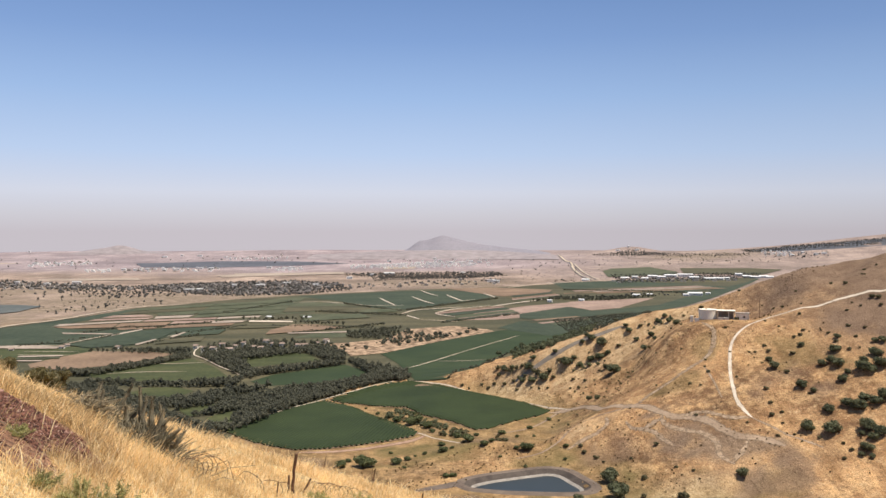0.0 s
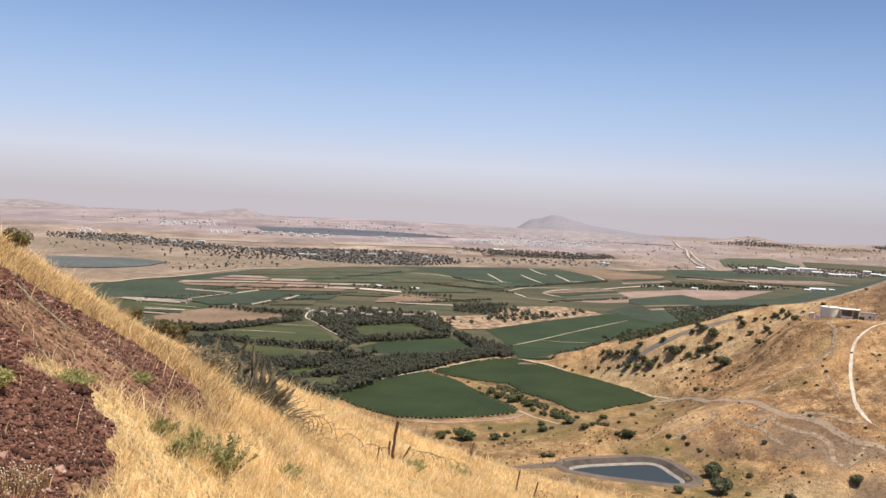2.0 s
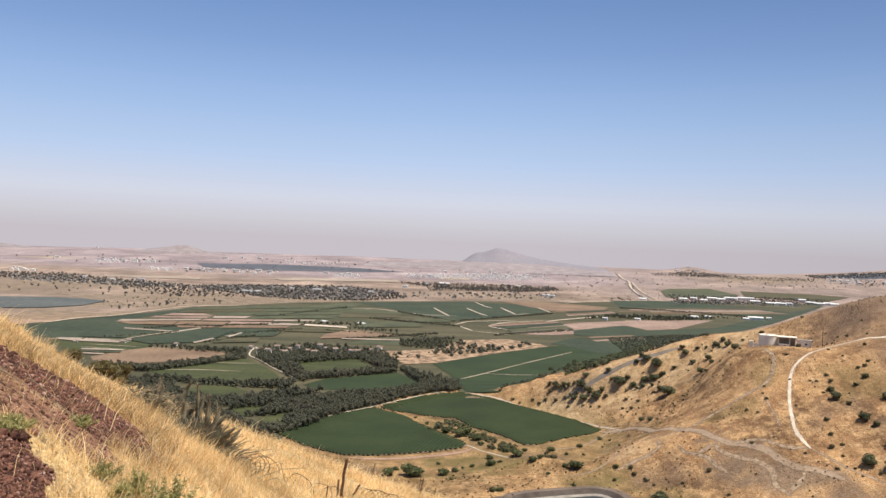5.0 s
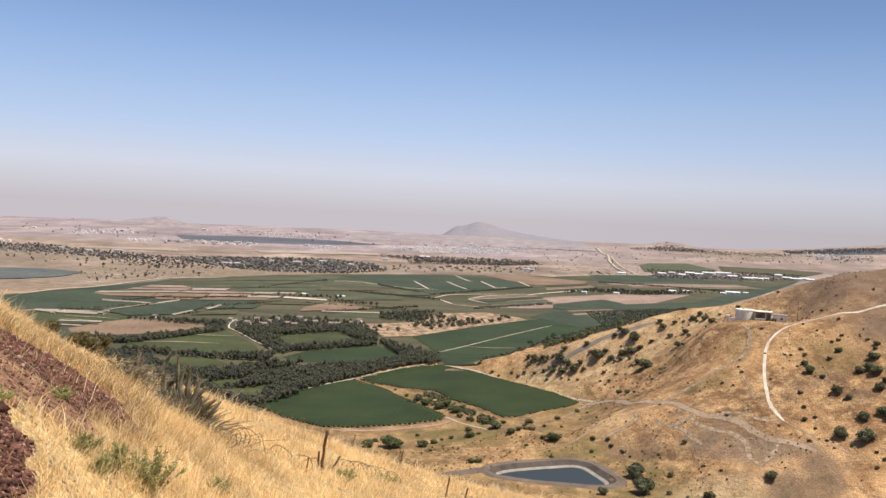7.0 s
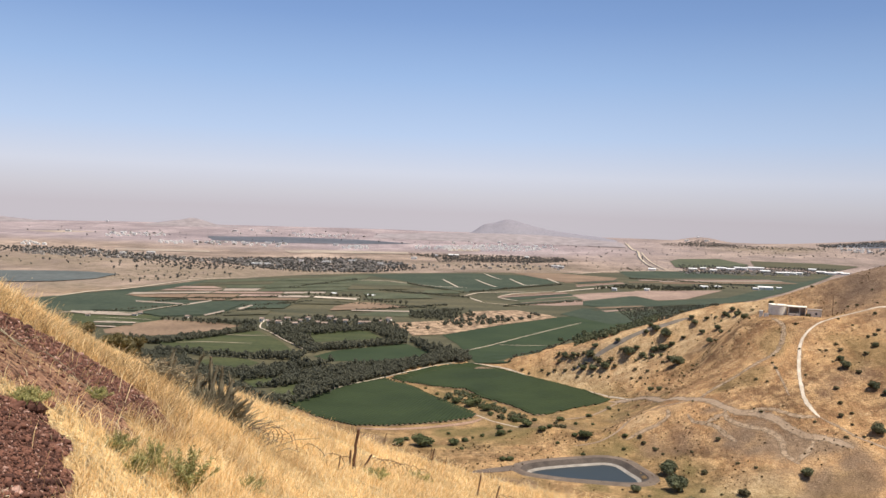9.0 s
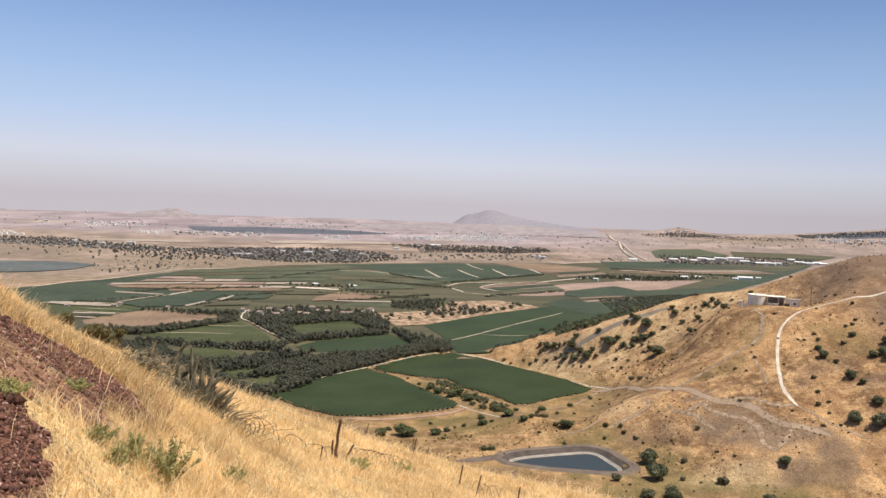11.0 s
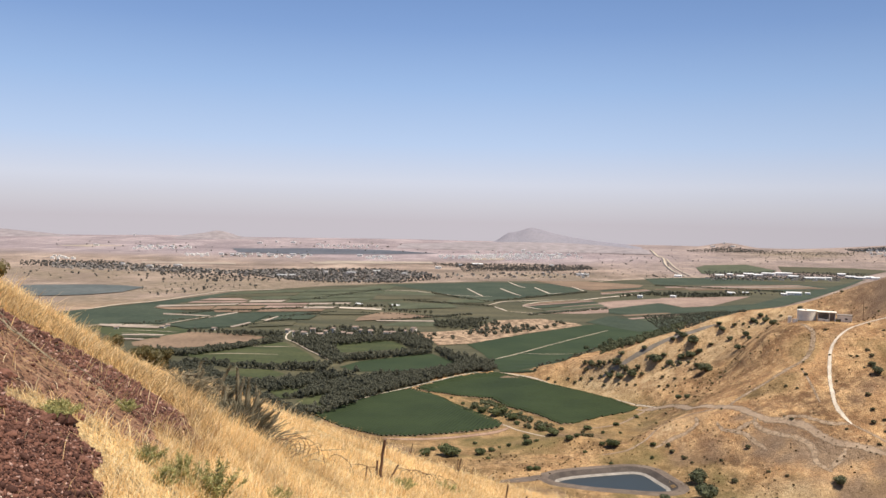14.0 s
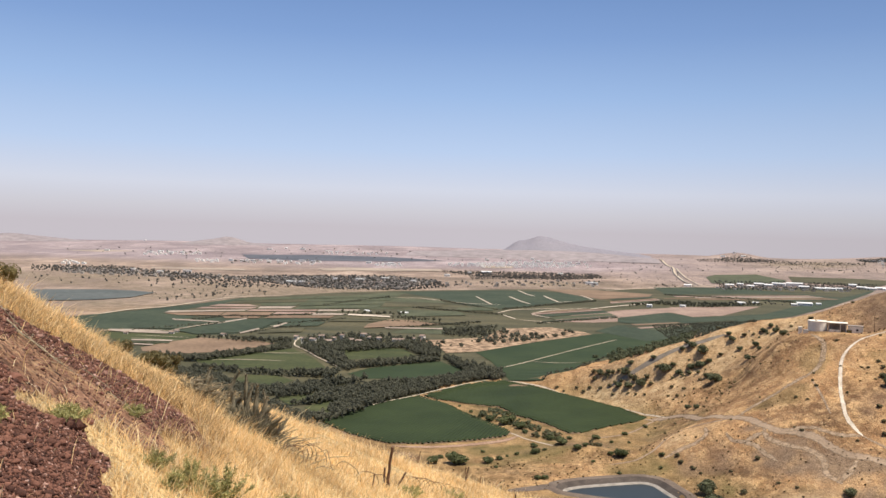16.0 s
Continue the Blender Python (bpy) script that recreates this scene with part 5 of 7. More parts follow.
grove("scrub", ((-3, 1393), (139, 1536), (137, 1515), (-3, 1376)), 5.0, SCRUB, LEAF_WOOD, "thin dark hedge between fields", 128, (0.5, 1.3), 0.0)
grove("scrub", ((185, 1421), (383, 1566), (186, 761), (183, 1403)), 5.0, SCRUB, LEAF_WOOD, "thin dark hedge between fields", 129, (0.5, 1.3), 0.0)
grove("scrub", ((-473, 1301), (-367, 1412), (-362, 1394), (-467, 1286)), 5.0, SCRUB, LEAF_WOOD, "thin dark hedge between fields", 130, (0.5, 1.3), 0.0)
grove("scrub", ((-532, 1249), (-487, 1341), (-481, 1325), (-526, 1235)), 5.0, SCRUB, LEAF_WOOD, "thin dark hedge between fields", 131, (0.5, 1.3), 0.0)
grove("scrub", ((-69, 1625), (124, 1906), (122, 1874), (-68, 1602)), 5.0, SCRUB, LEAF_WOOD, "thin dark hedge between fields", 132, (0.5, 1.3), 0.0)
grove("scrub", ((-221, 1247), (-95, 1375), (-94, 1358), (-219, 1233)), 5.0, SCRUB, LEAF_WOOD, "thin dark hedge between fields", 133, (0.5, 1.3), 0.0)
grove("scrub", ((-388, 1231), (-311, 1341), (-308, 1325), (-383, 1217)), 5.0, SCRUB, LEAF_WOOD, "thin dark hedge between fields", 134, (0.5, 1.3), 0.0)
grove("scrub", ((-551, 1095), (-470, 1223), (-465, 1209), (-546, 1084)), 5.0, SCRUB, LEAF_WOOD, "thin dark hedge between fields", 135, (0.5, 1.3), 0.0)
grove("scrub", ((-394, 1128), (-353, 1230), (-349, 1216), (-390, 1117)), 5.0, SCRUB, LEAF_WOOD, "thin dark hedge between fields", 136, (0.5, 1.3), 0.0)
grove("scrub", ((-206, 1765), (-79, 1600), (-78, 1577), (-203, 1738)), 5.0, SCRUB, LEAF_WOOD, "thin dark hedge between fields", 137, (0.5, 1.3), 0.0)
grove("scrub", ((-406, 1563), (-322, 1812), (-317, 1783), (-400, 1541)), 5.0, SCRUB, LEAF_WOOD, "thin dark hedge between fields", 138, (0.5, 1.3), 0.0)
grove("scrub", ((312, 2190), (598, 2092), (587, 2054), (306, 2148)), 5.0, SCRUB, LEAF_WOOD, "thin dark hedge between fields", 139, (0.5, 1.3), 0.0)
grove("scrub", ((5, 822), (82, 1043), (81, 1033), (5, 818)), 5.0, SCRUB, LEAF_WOOD, "thin dark hedge between fields", 140, (0.5, 1.3), 0.0)
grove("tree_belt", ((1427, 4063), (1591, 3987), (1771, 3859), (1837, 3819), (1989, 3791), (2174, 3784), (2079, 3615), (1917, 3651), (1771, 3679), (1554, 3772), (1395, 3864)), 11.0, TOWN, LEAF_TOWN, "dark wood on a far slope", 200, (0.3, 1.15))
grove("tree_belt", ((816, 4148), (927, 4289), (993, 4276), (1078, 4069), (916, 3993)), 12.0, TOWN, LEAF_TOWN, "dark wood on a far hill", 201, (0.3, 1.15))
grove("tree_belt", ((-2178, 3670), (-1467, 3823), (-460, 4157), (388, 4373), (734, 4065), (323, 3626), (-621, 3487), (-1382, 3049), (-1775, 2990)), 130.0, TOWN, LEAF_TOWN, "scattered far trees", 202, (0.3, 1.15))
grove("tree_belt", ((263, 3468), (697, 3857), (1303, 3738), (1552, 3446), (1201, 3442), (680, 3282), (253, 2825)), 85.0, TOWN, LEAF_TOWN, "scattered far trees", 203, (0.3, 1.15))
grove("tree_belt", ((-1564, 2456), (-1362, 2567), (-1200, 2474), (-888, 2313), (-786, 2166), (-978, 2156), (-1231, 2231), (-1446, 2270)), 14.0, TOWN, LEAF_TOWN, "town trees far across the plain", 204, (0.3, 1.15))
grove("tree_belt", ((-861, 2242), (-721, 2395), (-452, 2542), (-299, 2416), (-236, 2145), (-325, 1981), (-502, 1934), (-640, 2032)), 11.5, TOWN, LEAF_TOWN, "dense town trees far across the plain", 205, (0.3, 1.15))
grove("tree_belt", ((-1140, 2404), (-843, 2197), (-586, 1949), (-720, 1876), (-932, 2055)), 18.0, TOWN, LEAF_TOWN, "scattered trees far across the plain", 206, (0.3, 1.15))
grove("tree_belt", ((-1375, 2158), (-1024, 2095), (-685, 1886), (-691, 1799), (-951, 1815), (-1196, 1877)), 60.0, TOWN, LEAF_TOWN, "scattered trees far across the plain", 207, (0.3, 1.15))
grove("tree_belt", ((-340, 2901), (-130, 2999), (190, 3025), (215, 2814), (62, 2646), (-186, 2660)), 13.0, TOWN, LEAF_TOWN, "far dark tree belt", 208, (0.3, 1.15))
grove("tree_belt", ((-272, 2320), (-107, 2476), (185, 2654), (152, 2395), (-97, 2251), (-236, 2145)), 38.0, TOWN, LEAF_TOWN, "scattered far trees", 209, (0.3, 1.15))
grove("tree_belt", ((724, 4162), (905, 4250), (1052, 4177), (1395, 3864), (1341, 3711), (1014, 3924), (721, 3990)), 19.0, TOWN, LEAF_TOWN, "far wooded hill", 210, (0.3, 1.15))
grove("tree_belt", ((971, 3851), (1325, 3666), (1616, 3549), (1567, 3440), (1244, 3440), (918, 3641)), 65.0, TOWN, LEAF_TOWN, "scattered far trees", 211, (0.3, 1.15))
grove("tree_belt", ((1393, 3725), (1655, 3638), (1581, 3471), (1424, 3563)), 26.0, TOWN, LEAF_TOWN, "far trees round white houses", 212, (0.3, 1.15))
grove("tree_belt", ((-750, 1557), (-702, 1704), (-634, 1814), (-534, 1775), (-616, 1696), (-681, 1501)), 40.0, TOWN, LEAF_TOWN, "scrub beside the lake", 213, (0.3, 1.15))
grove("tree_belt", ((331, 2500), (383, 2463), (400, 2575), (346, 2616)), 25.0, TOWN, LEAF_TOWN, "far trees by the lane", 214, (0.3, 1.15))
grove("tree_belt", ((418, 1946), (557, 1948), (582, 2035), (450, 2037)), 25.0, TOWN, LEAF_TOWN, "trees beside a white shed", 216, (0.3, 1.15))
grove("tree_belt", ((-811, 1658), (-775, 1820), (-654, 1799), (-632, 1647), (-707, 1511)), 26, TOWN, LEAF_TOWN, "haze-grey scrub beyond the lake", 230, (0.2, 0.65))
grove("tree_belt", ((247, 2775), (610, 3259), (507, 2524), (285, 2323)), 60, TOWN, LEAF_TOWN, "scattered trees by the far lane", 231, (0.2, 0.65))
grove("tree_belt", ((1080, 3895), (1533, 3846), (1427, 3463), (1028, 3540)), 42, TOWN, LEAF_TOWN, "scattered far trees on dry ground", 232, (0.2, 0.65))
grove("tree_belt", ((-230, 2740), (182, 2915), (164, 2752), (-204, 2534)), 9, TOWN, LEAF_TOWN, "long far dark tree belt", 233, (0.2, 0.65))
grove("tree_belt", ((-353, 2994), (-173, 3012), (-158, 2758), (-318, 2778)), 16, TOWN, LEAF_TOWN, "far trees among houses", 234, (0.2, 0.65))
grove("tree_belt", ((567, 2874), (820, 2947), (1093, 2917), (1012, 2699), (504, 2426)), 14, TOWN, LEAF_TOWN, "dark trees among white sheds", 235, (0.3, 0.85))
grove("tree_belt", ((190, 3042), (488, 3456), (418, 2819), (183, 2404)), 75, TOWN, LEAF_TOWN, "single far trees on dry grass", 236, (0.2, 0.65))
for x, y, size in ((90, 420, 6.4), (103, 412, 15.6), (123, 410, 11.3), (147, 430, 8.8), (136, 423, 7.6), (170, 428, 5.3),):
    OAKS.plant(x, y, size)
for x, y, size in ((166, 466, 8.5),):
    OAKS.plant(x, y, size)
for x, y, size in ((253, 722, 3.6), (18, 795, 4.8),):
    BUSHES.plant(x, y, size)
for x, y, size in ((14, 418, 2.8), (16, 430, 5.7), (58, 419, 4.5), (65, 415, 4.5),):
    BUSHES.plant(x, y, size)
for x, y, size in ((142, 477, 2.7), (131, 517, 4.3), (96, 527, 3.6), (90, 536, 4.3), (222, 727, 5.1),):
    BUSHES.plant(x, y, size)
for x, y, size in ((89, 543, 4.2),):
    BUSHES.plant(x, y, size)
for x, y, size in ((139, 748, 13.5), (133, 756, 9.1), (130, 763, 6.4), (144, 739, 6.2), (137, 738, 9.8), (129, 741, 8.9), (109, 747, 13.4), (116, 748, 6.2), (141, 698, 12.6), (138, 715, 6.9), (71, 758, 8.1), (79, 751, 8.9), (89, 746, 9.8), (57, 785, 8.4), (64, 779, 7.4), (77, 765, 10.0), (164, 747, 8.1), (179, 726, 6.6), (178, 713, 5.7), (168, 704, 7.7), (168, 735, 5.8), (189, 742, 7.2), (196, 734, 8.1), (196, 712, 8.7), (195, 745, 5.9), (163, 753, 5.9), (125, 757, 6.3), (101, 761, 5.9), (120, 740, 8.0), (127, 735, 6.1), (116, 670, 5.7), (119, 653, 6.2), (100, 1081, 11.6), (68, 1025, 7.9), (82, 770, 7.3), (51, 956, 7.4),):
    OAKS.plant(x, y, size)
for x, y, size in ((103, 753, 5.4), (97, 743, 5.3), (169, 691, 4.6), (207, 728, 4.0), (287, 1406, 9.3), (174, 747, 5.0), (233, 1310, 7.1), (154, 740, 5.3), (99, 790, 5.2), (133, 717, 3.9), (64, 766, 4.1), (36, 785, 4.2), (42, 777, 4.1), (47, 778, 5.1), (56, 770, 5.5), (24, 787, 3.7), (66, 753, 4.0), (78, 745, 3.5), (84, 739, 3.5), (91, 733, 3.5), (108, 716, 3.4), (114, 708, 4.3), (120, 715, 4.3), (112, 727, 4.3), (186, 661, 3.3), (174, 669, 2.5), (176, 623, 2.3),):
    BUSHES.plant(x, y, size)
for x, y, size in ((165, 565, 3.1), (171, 560, 2.5), (179, 570, 3.5), (179, 578, 2.5), (183, 588, 2.5), (207, 620, 3.1), (159, 530, 3.0), (156, 534, 2.0), (199, 586, 2.2), (193, 555, 2.5), (177, 515, 1.6),):
    BUSHES.plant(x, y, size)
for x, y, size in ((217, 552, 9.0), (217, 563, 5.4), (224, 528, 8.0), (228, 519, 5.8), (227, 498, 9.0), (211, 489, 10.8), (222, 479, 12.7), (228, 459, 4.5), (233, 456, 4.5), (232, 461, 9.2), (239, 468, 7.3), (235, 473, 4.7), (240, 475, 11.5), (244, 469, 10.1), (243, 493, 10.5), (239, 499, 8.4), (249, 499, 7.8), (253, 492, 9.1), (259, 494, 10.6), (246, 521, 8.0), (250, 535, 9.0), (248, 541, 7.6), (255, 549, 8.4), (243, 541, 6.8), (260, 522, 11.1), (264, 518, 8.1), (264, 530, 6.0), (270, 520, 11.2),):
    OAKS.plant(x, y, size)
for x, y, size in ((273, 532, 9.9), (283, 544, 7.0), (279, 546, 5.4), (252, 526, 5.2), (263, 563, 5.5), (241, 569, 5.1),):
    OAKS.plant(x, y, size)
for x, y, size in ((222, 545, 4.5), (225, 519, 2.5), (204, 533, 4.3), (202, 520, 3.5), (199, 510, 4.2), (205, 510, 2.8), (202, 501, 2.1), (195, 491, 2.7), (204, 489, 2.4), (205, 481, 2.0), (184, 509, 2.7), (214, 479, 3.3), (223, 470, 3.0), (225, 464, 3.3), (219, 459, 3.2), (263, 546, 3.8), (272, 557, 3.5), (260, 559, 3.9), (241, 581, 3.6), (246, 582, 3.6), (233, 563, 4.6), (221, 581, 3.5), (221, 574, 3.9), (213, 577, 2.7), (210, 579, 2.3), (212, 561, 2.3), (250, 587, 3.2), (259, 579, 2.0),):
    BUSHES.plant(x, y, size)
for x, y, size in ((260, 571, 3.2), (269, 545, 2.3), (256, 607, 3.8), (291, 602, 2.5), (283, 593, 2.9), (293, 593, 2.9), (304, 599, 5.1), (306, 595, 5.1), (303, 585, 3.8), (258, 643, 3.5), (256, 655, 2.7), (255, 676, 1.8), (274, 657, 2.7), (296, 646, 3.6), (301, 633, 4.4), (331, 647, 2.8), (323, 650, 2.8), (317, 641, 2.3), (318, 638, 2.3), (265, 626, 2.2), (234, 614, 2.5), (238, 599, 2.5), (282, 565, 3.2), (274, 572, 4.0), (225, 650, 2.2),):
    BUSHES.plant(x, y, size)
for x, y, size in ((-49, 533, 16.4), (-65, 532, 10.0), (-61, 546, 5.1), (-35, 565, 3.8), (-30, 539, 8.7), (-23, 548, 5.9), (-12, 560, 4.5), (-18, 556, 3.0), (-24, 527, 3.5), (2, 501, 6.0), (6, 502, 5.4), (0, 25, 0.4), (0, 24, 0.3), (0, 26, 0.4), (0, 25, 0.2), (1, 25, 0.2), (0, 563, 7.5), (6, 568, 3.8), (37, 543, 3.6), (55, 550, 11.1), (48, 554, 5.2), (28, 565, 8.3), (33, 570, 5.3), (17, 577, 10.8), (10, 593, 7.9), (2, 633, 4.2), (-12, 624, 10.8), (-4, 648, 4.3),):
    SCRUB_BUSHES.plant(x, y, size)
for x, y, size in ((-1, 576, 6.1), (-23, 638, 15.3), (-36, 650, 9.6), (-43, 664, 6.2), (-24, 671, 8.1), (80, 547, 5.2), (51, 522, 3.5), (77, 532, 3.6), (83, 661, 5.3), (65, 633, 5.1), (43, 616, 6.6), (53, 607, 4.1), (66, 609, 3.3), (-53, 682, 4.6), (-65, 711, 3.8), (14, 620, 5.0), (24, 611, 4.9), (-8, 612, 5.7),):
    SCRUB_BUSHES.plant(x, y, size)
for x, y, size in ((98, 489, 14.0), (96, 462, 14.5), (74, 456, 7.4), (87, 435, 8.3), (99, 435, 11.9),):
    OAKS.plant(x, y, size)
for x, y, size in ((116, 487, 5.4), (110, 462, 4.4), (130, 455, 6.9), (80, 450, 2.4), (135, 488, 2.7), (119, 457, 2.2), (99, 520, 2.8), (115, 514, 2.8), (95, 529, 2.9),):
    BUSHES.plant(x, y, size)
for x, y, long, tall, turn in ((-314, 1074, 5.0, 4.6, 0), (-295, 1042, 6.0, 6.7, 10), (-284, 1045, 7.0, 6.0, -20), (-263, 1041, 8.0, 5.3, 15), (-264, 1074, 5.0, 4.6, 0), (-257, 1088, 6.0, 6.7, -10), (-237, 1055, 7.0, 6.0, 25), (-227, 1053, 8.0, 5.3, 5), (-220, 1095, 5.0, 4.6, -30), (-205, 1077, 6.0, 6.7, 10), (-183, 1073, 7.0, 6.0, -5), (-177, 1080, 8.0, 5.3, 20), (-164, 1102, 5.0, 4.6, 0), (-154, 1117, 6.0, 6.7, -25), (-282, 1080, 7.0, 6.0, 12), (-234, 1120, 8.0, 5.3, -8), (-485, 1076, 6, 3.0, 7), (-486, 1094, 5, 2.8, 34), (-539, 1056, 5, 2.6, 14), (-414, 1077, 5, 3.0, -23),):
    house(x, y, long, 6, tall, turn, TILE_ROOF, "small cream farm house among trees", 0.2, "village houses", CONCRETE)
for x, y, long, tall in ((573, 2664, 25, 4), (615, 2713, 18, 5), (631, 2645, 21, 4), (680, 2749, 30, 5), (698, 2707, 26, 5), (742, 2756, 41, 7), (788, 2755, 49, 9), (788, 2657, 29, 6), (826, 2629, 29, 4), (853, 2620, 33, 5), (884, 2636, 16, 5), (987, 2826, 23, 6), (979, 2729, 27, 5), (993, 2690, 30, 5), (1024, 2704, 27, 6), (1037, 2688, 23, 5), (563, 1960, 13, 4), (587, 1971, 32, 6), (628, 2005, 11, 4), (446, 1950, 16, 4), (485, 1983, 13, 3), (-234, 1459, 13, 2), (225, 1782, 10, 5), (297, 1813, 11, 4), (-300, 1465, 12, 2), (69, 2960, 15, 5), (-185, 2917, 36, 5), (431, 2557, 21, 5),):
    house(x, y, long, min(12, 0.55 * long), tall, (x * 7) % 30 - 35, WHITE_ROOF, "long white farm shed beyond the fields", 0.18, "white sheds")
for x, y, long in ((-1604, 3334, 21), (-1580, 3382, 22), (-1515, 3343, 13), (-1493, 3399, 17), (-1158, 3074, 16), (-1110, 3058, 13), (-1085, 3107, 14), (-978, 3109, 25), (-910, 3168, 24), (-862, 3152, 16), (-1290, 3930, 22), (-1244, 4043, 11), (-1154, 4020, 25), (-662, 3226, 19), (-574, 3221, 23), (-39, 3829, 14), (-13, 3667, 16), (35, 3577, 16), (82, 3555, 26), (120, 3633, 17), (155, 3608, 18), (-59, 3494, 25), (-106, 3513, 24), (-172, 3420, 16),):
    house(x, y, long, 10, 7, 0, WHITE_ROOF, "far white town house on the plain", 0.05, "town houses")
for x, y, long in ((-233, 3658, 15), (-269, 3348, 23), (-1211, 2409, 12), (-1090, 2332, 16), (-1041, 2408, 24), (-631, 2098, 25), (-605, 2105, 14), (-562, 2283, 11), (-491, 2279, 23), (-438, 2373, 20), (-346, 2297, 14), (-293, 2657, 18), (-237, 2835, 11), (141, 2497, 21), (156, 2474, 18), (888, 4301, 21), (955, 4358, 11), (976, 4261, 20), (1466, 3671, 16), (1482, 3596, 18), (1552, 3654, 15), (1579, 3582, 20), (1612, 3581, 19), (-1780, 3313, 20),):
    house(x, y, long, 10, 7, 0, WHITE_ROOF, "far white town house on the plain", 0.05, "town houses")
for x, y, long in ((-2113, 4331, 11), (-263, 4125, 14), (-304, 3948, 11),):
    house(x, y, long, 10, 7, 0, WHITE_ROOF, "far white town house on the plain", 0.05, "town houses")
hamlet(((-1450, 2441), (-1182, 2420), (-870, 2265), (-786, 2166), (-978, 2156), (-1311, 2205)), 26, 752)
hamlet(((-843, 2197), (-705, 2344), (-442, 2485), (-277, 2369), (-331, 2017), (-511, 1969)), 22, 744)
hamlet(((-288, 3446), (-62, 3656), (156, 3647), (124, 3401), (-225, 3198)), 27, 734, WHITE_WALL)
hamlet(((-1195, 3171), (-876, 3284), (-826, 3099), (-1113, 2954)), 60, 760)
hamlet(((-1669, 3419), (-1501, 3589), (-1416, 3386), (-1596, 3269)), 70, 770)
hamlet(((-277, 2369), (-107, 2476), (169, 2679), (152, 2395), (-241, 2187)), 60, 760)
hamlet(((531, 2641), (772, 2706), (970, 2701), (876, 2552), (492, 2444)), 36, 736)
hamlet(((-1381, 4037), (-658, 4354), (-595, 3940), (-1242, 3630)), 150, 850)
hamlet(((1412, 3777), (1661, 3651), (1605, 3524), (1399, 3617)), 85, 785)
hamlet(((-1653, 3375), (-1441, 3492), (-1396, 3353), (-1571, 3209)), 38, 880, WHITE_WALL)
hamlet(((-1321, 3098), (-1205, 3076), (-1155, 2922), (-1243, 2963)), 28, 881, WHITE_WALL)
hamlet(((-1147, 3181), (-838, 3213), (-808, 3019), (-1069, 2994)), 46, 882, WHITE_WALL)
hamlet(((-647, 3245), (-543, 3280), (-516, 3123), (-606, 3096)), 28, 883, WHITE_WALL)
hamlet(((-165, 3721), (213, 3853), (202, 3435), (-35, 3270), (-132, 3519)), 75, 884, WHITE_WALL)
hamlet(((-1041, 3987), (-722, 4028), (-696, 3883), (-955, 3758)), 48, 885, WHITE_WALL)
hamlet(((-1620, 2722), (-1543, 2721), (-1486, 2621), (-1533, 2576)), 28, 886, WHITE_WALL)
hamlet(((-381, 3420), (-220, 3422), (-209, 3256), (-349, 3233)), 32, 887, WHITE_WALL)
hamlet(((1464, 3923), (1536, 3734), (1480, 3594), (1392, 3664)), 31, 888, WHITE_WALL)
water_tank(214.6, 647.3, -18.3)
BUSHES.plant(224, 646, 4.6)
track(((-16, 475), (-6, 479), (2, 483), (9, 488), (17, 495)), 8.0, CREST_SOIL, "grey-brown bank track leading to the pond", 0.2, 4, "dirt_track")
pond(POND)
grove("dry_tufts", ((10, 800), (75, 759), (141, 742), (205, 730), (847, 2334), (312, 685), (255, 554), (220, 524), (153, 524), (87, 685)), 4.8, TUFT, DRY_TUFT, "low dry tufts and stones over the slope", 501, (0.35, 1.7), 22.0)
grove("dry_tufts", ((-56, 518), (0, 550), (83, 618), (153, 524), (222, 477), (192, 408), (96, 414), (12, 426), (-18, 468)), 4.4, TUFT, DRY_TUFT, "low dry tufts and stones over the slope", 502, (0.35, 1.7), 22.0)
grove("dry_tufts", ((220, 524), (255, 554), (275, 542), (226, 439), (215, 460)), 7.5, TUFT, DRY_TUFT, "low dry tufts and stones over the slope", 503, (0.35, 1.7), 22.0)
grove("dry_tufts", ((10, 810), (62, 948), (101, 769), (164, 759), (208, 741), (141, 742), (75, 759)), 6.2, TUFT, DRY_TUFT, "low dry tufts and stones over the slope", 504, (0.35, 1.7), 22.0)
drape("lake", ((-1050, 1647), (-996, 1675), (-920, 1709), (-860, 1709), (-796, 1681), (-785, 1561), (-819, 1482), (-863, 1450), (-911, 1428)), LAKE_WATER, 1.2, 60, "blue-grey lake at the foot of a dry plain", "lake", "structure")
drape("dry_knoll", ((-160, 1115), (-124, 1133), (-80, 1165), (-54, 1286), (15, 1330), (66, 1286), (77, 1259), (-2, 1148), (-71, 1034), (-110, 1008), (-122, 1050)), KNOLL, 0.7, 20, "pale dry knoll among the fields", "ground", "structure")
strips(((124, 1956), (260, 2117), (277, 1944), (150, 1792)), 5, 95)
strips(((128, 1410), (233, 1486), (263, 1436), (164, 1319)), 4, 97)
strips(((-46, 1572), (110, 1729), (140, 1547), (-3, 1384)), 6, 103)
strips(((280, 2161), (679, 2377), (743, 2204), (282, 1978)), 5, 104)
drape("crop_field", ((-583, 1629), (-463, 1738), (-459, 1679), (-582, 1574)), OLIVE_CROP, 0.90, 40, "olive-green crop plot among farm strips")
drape("crop_field", ((-461, 1739), (-305, 1856), (-304, 1791), (-457, 1680)), OLIVE_CROP, 0.90, 40, "olive-green crop plot among farm strips")
drape("fallow_field", ((-580, 1562), (-461, 1664), (-453, 1598), (-580, 1510)), FALLOW, 0.90, 40, "dusty fallow plot among farm strips")
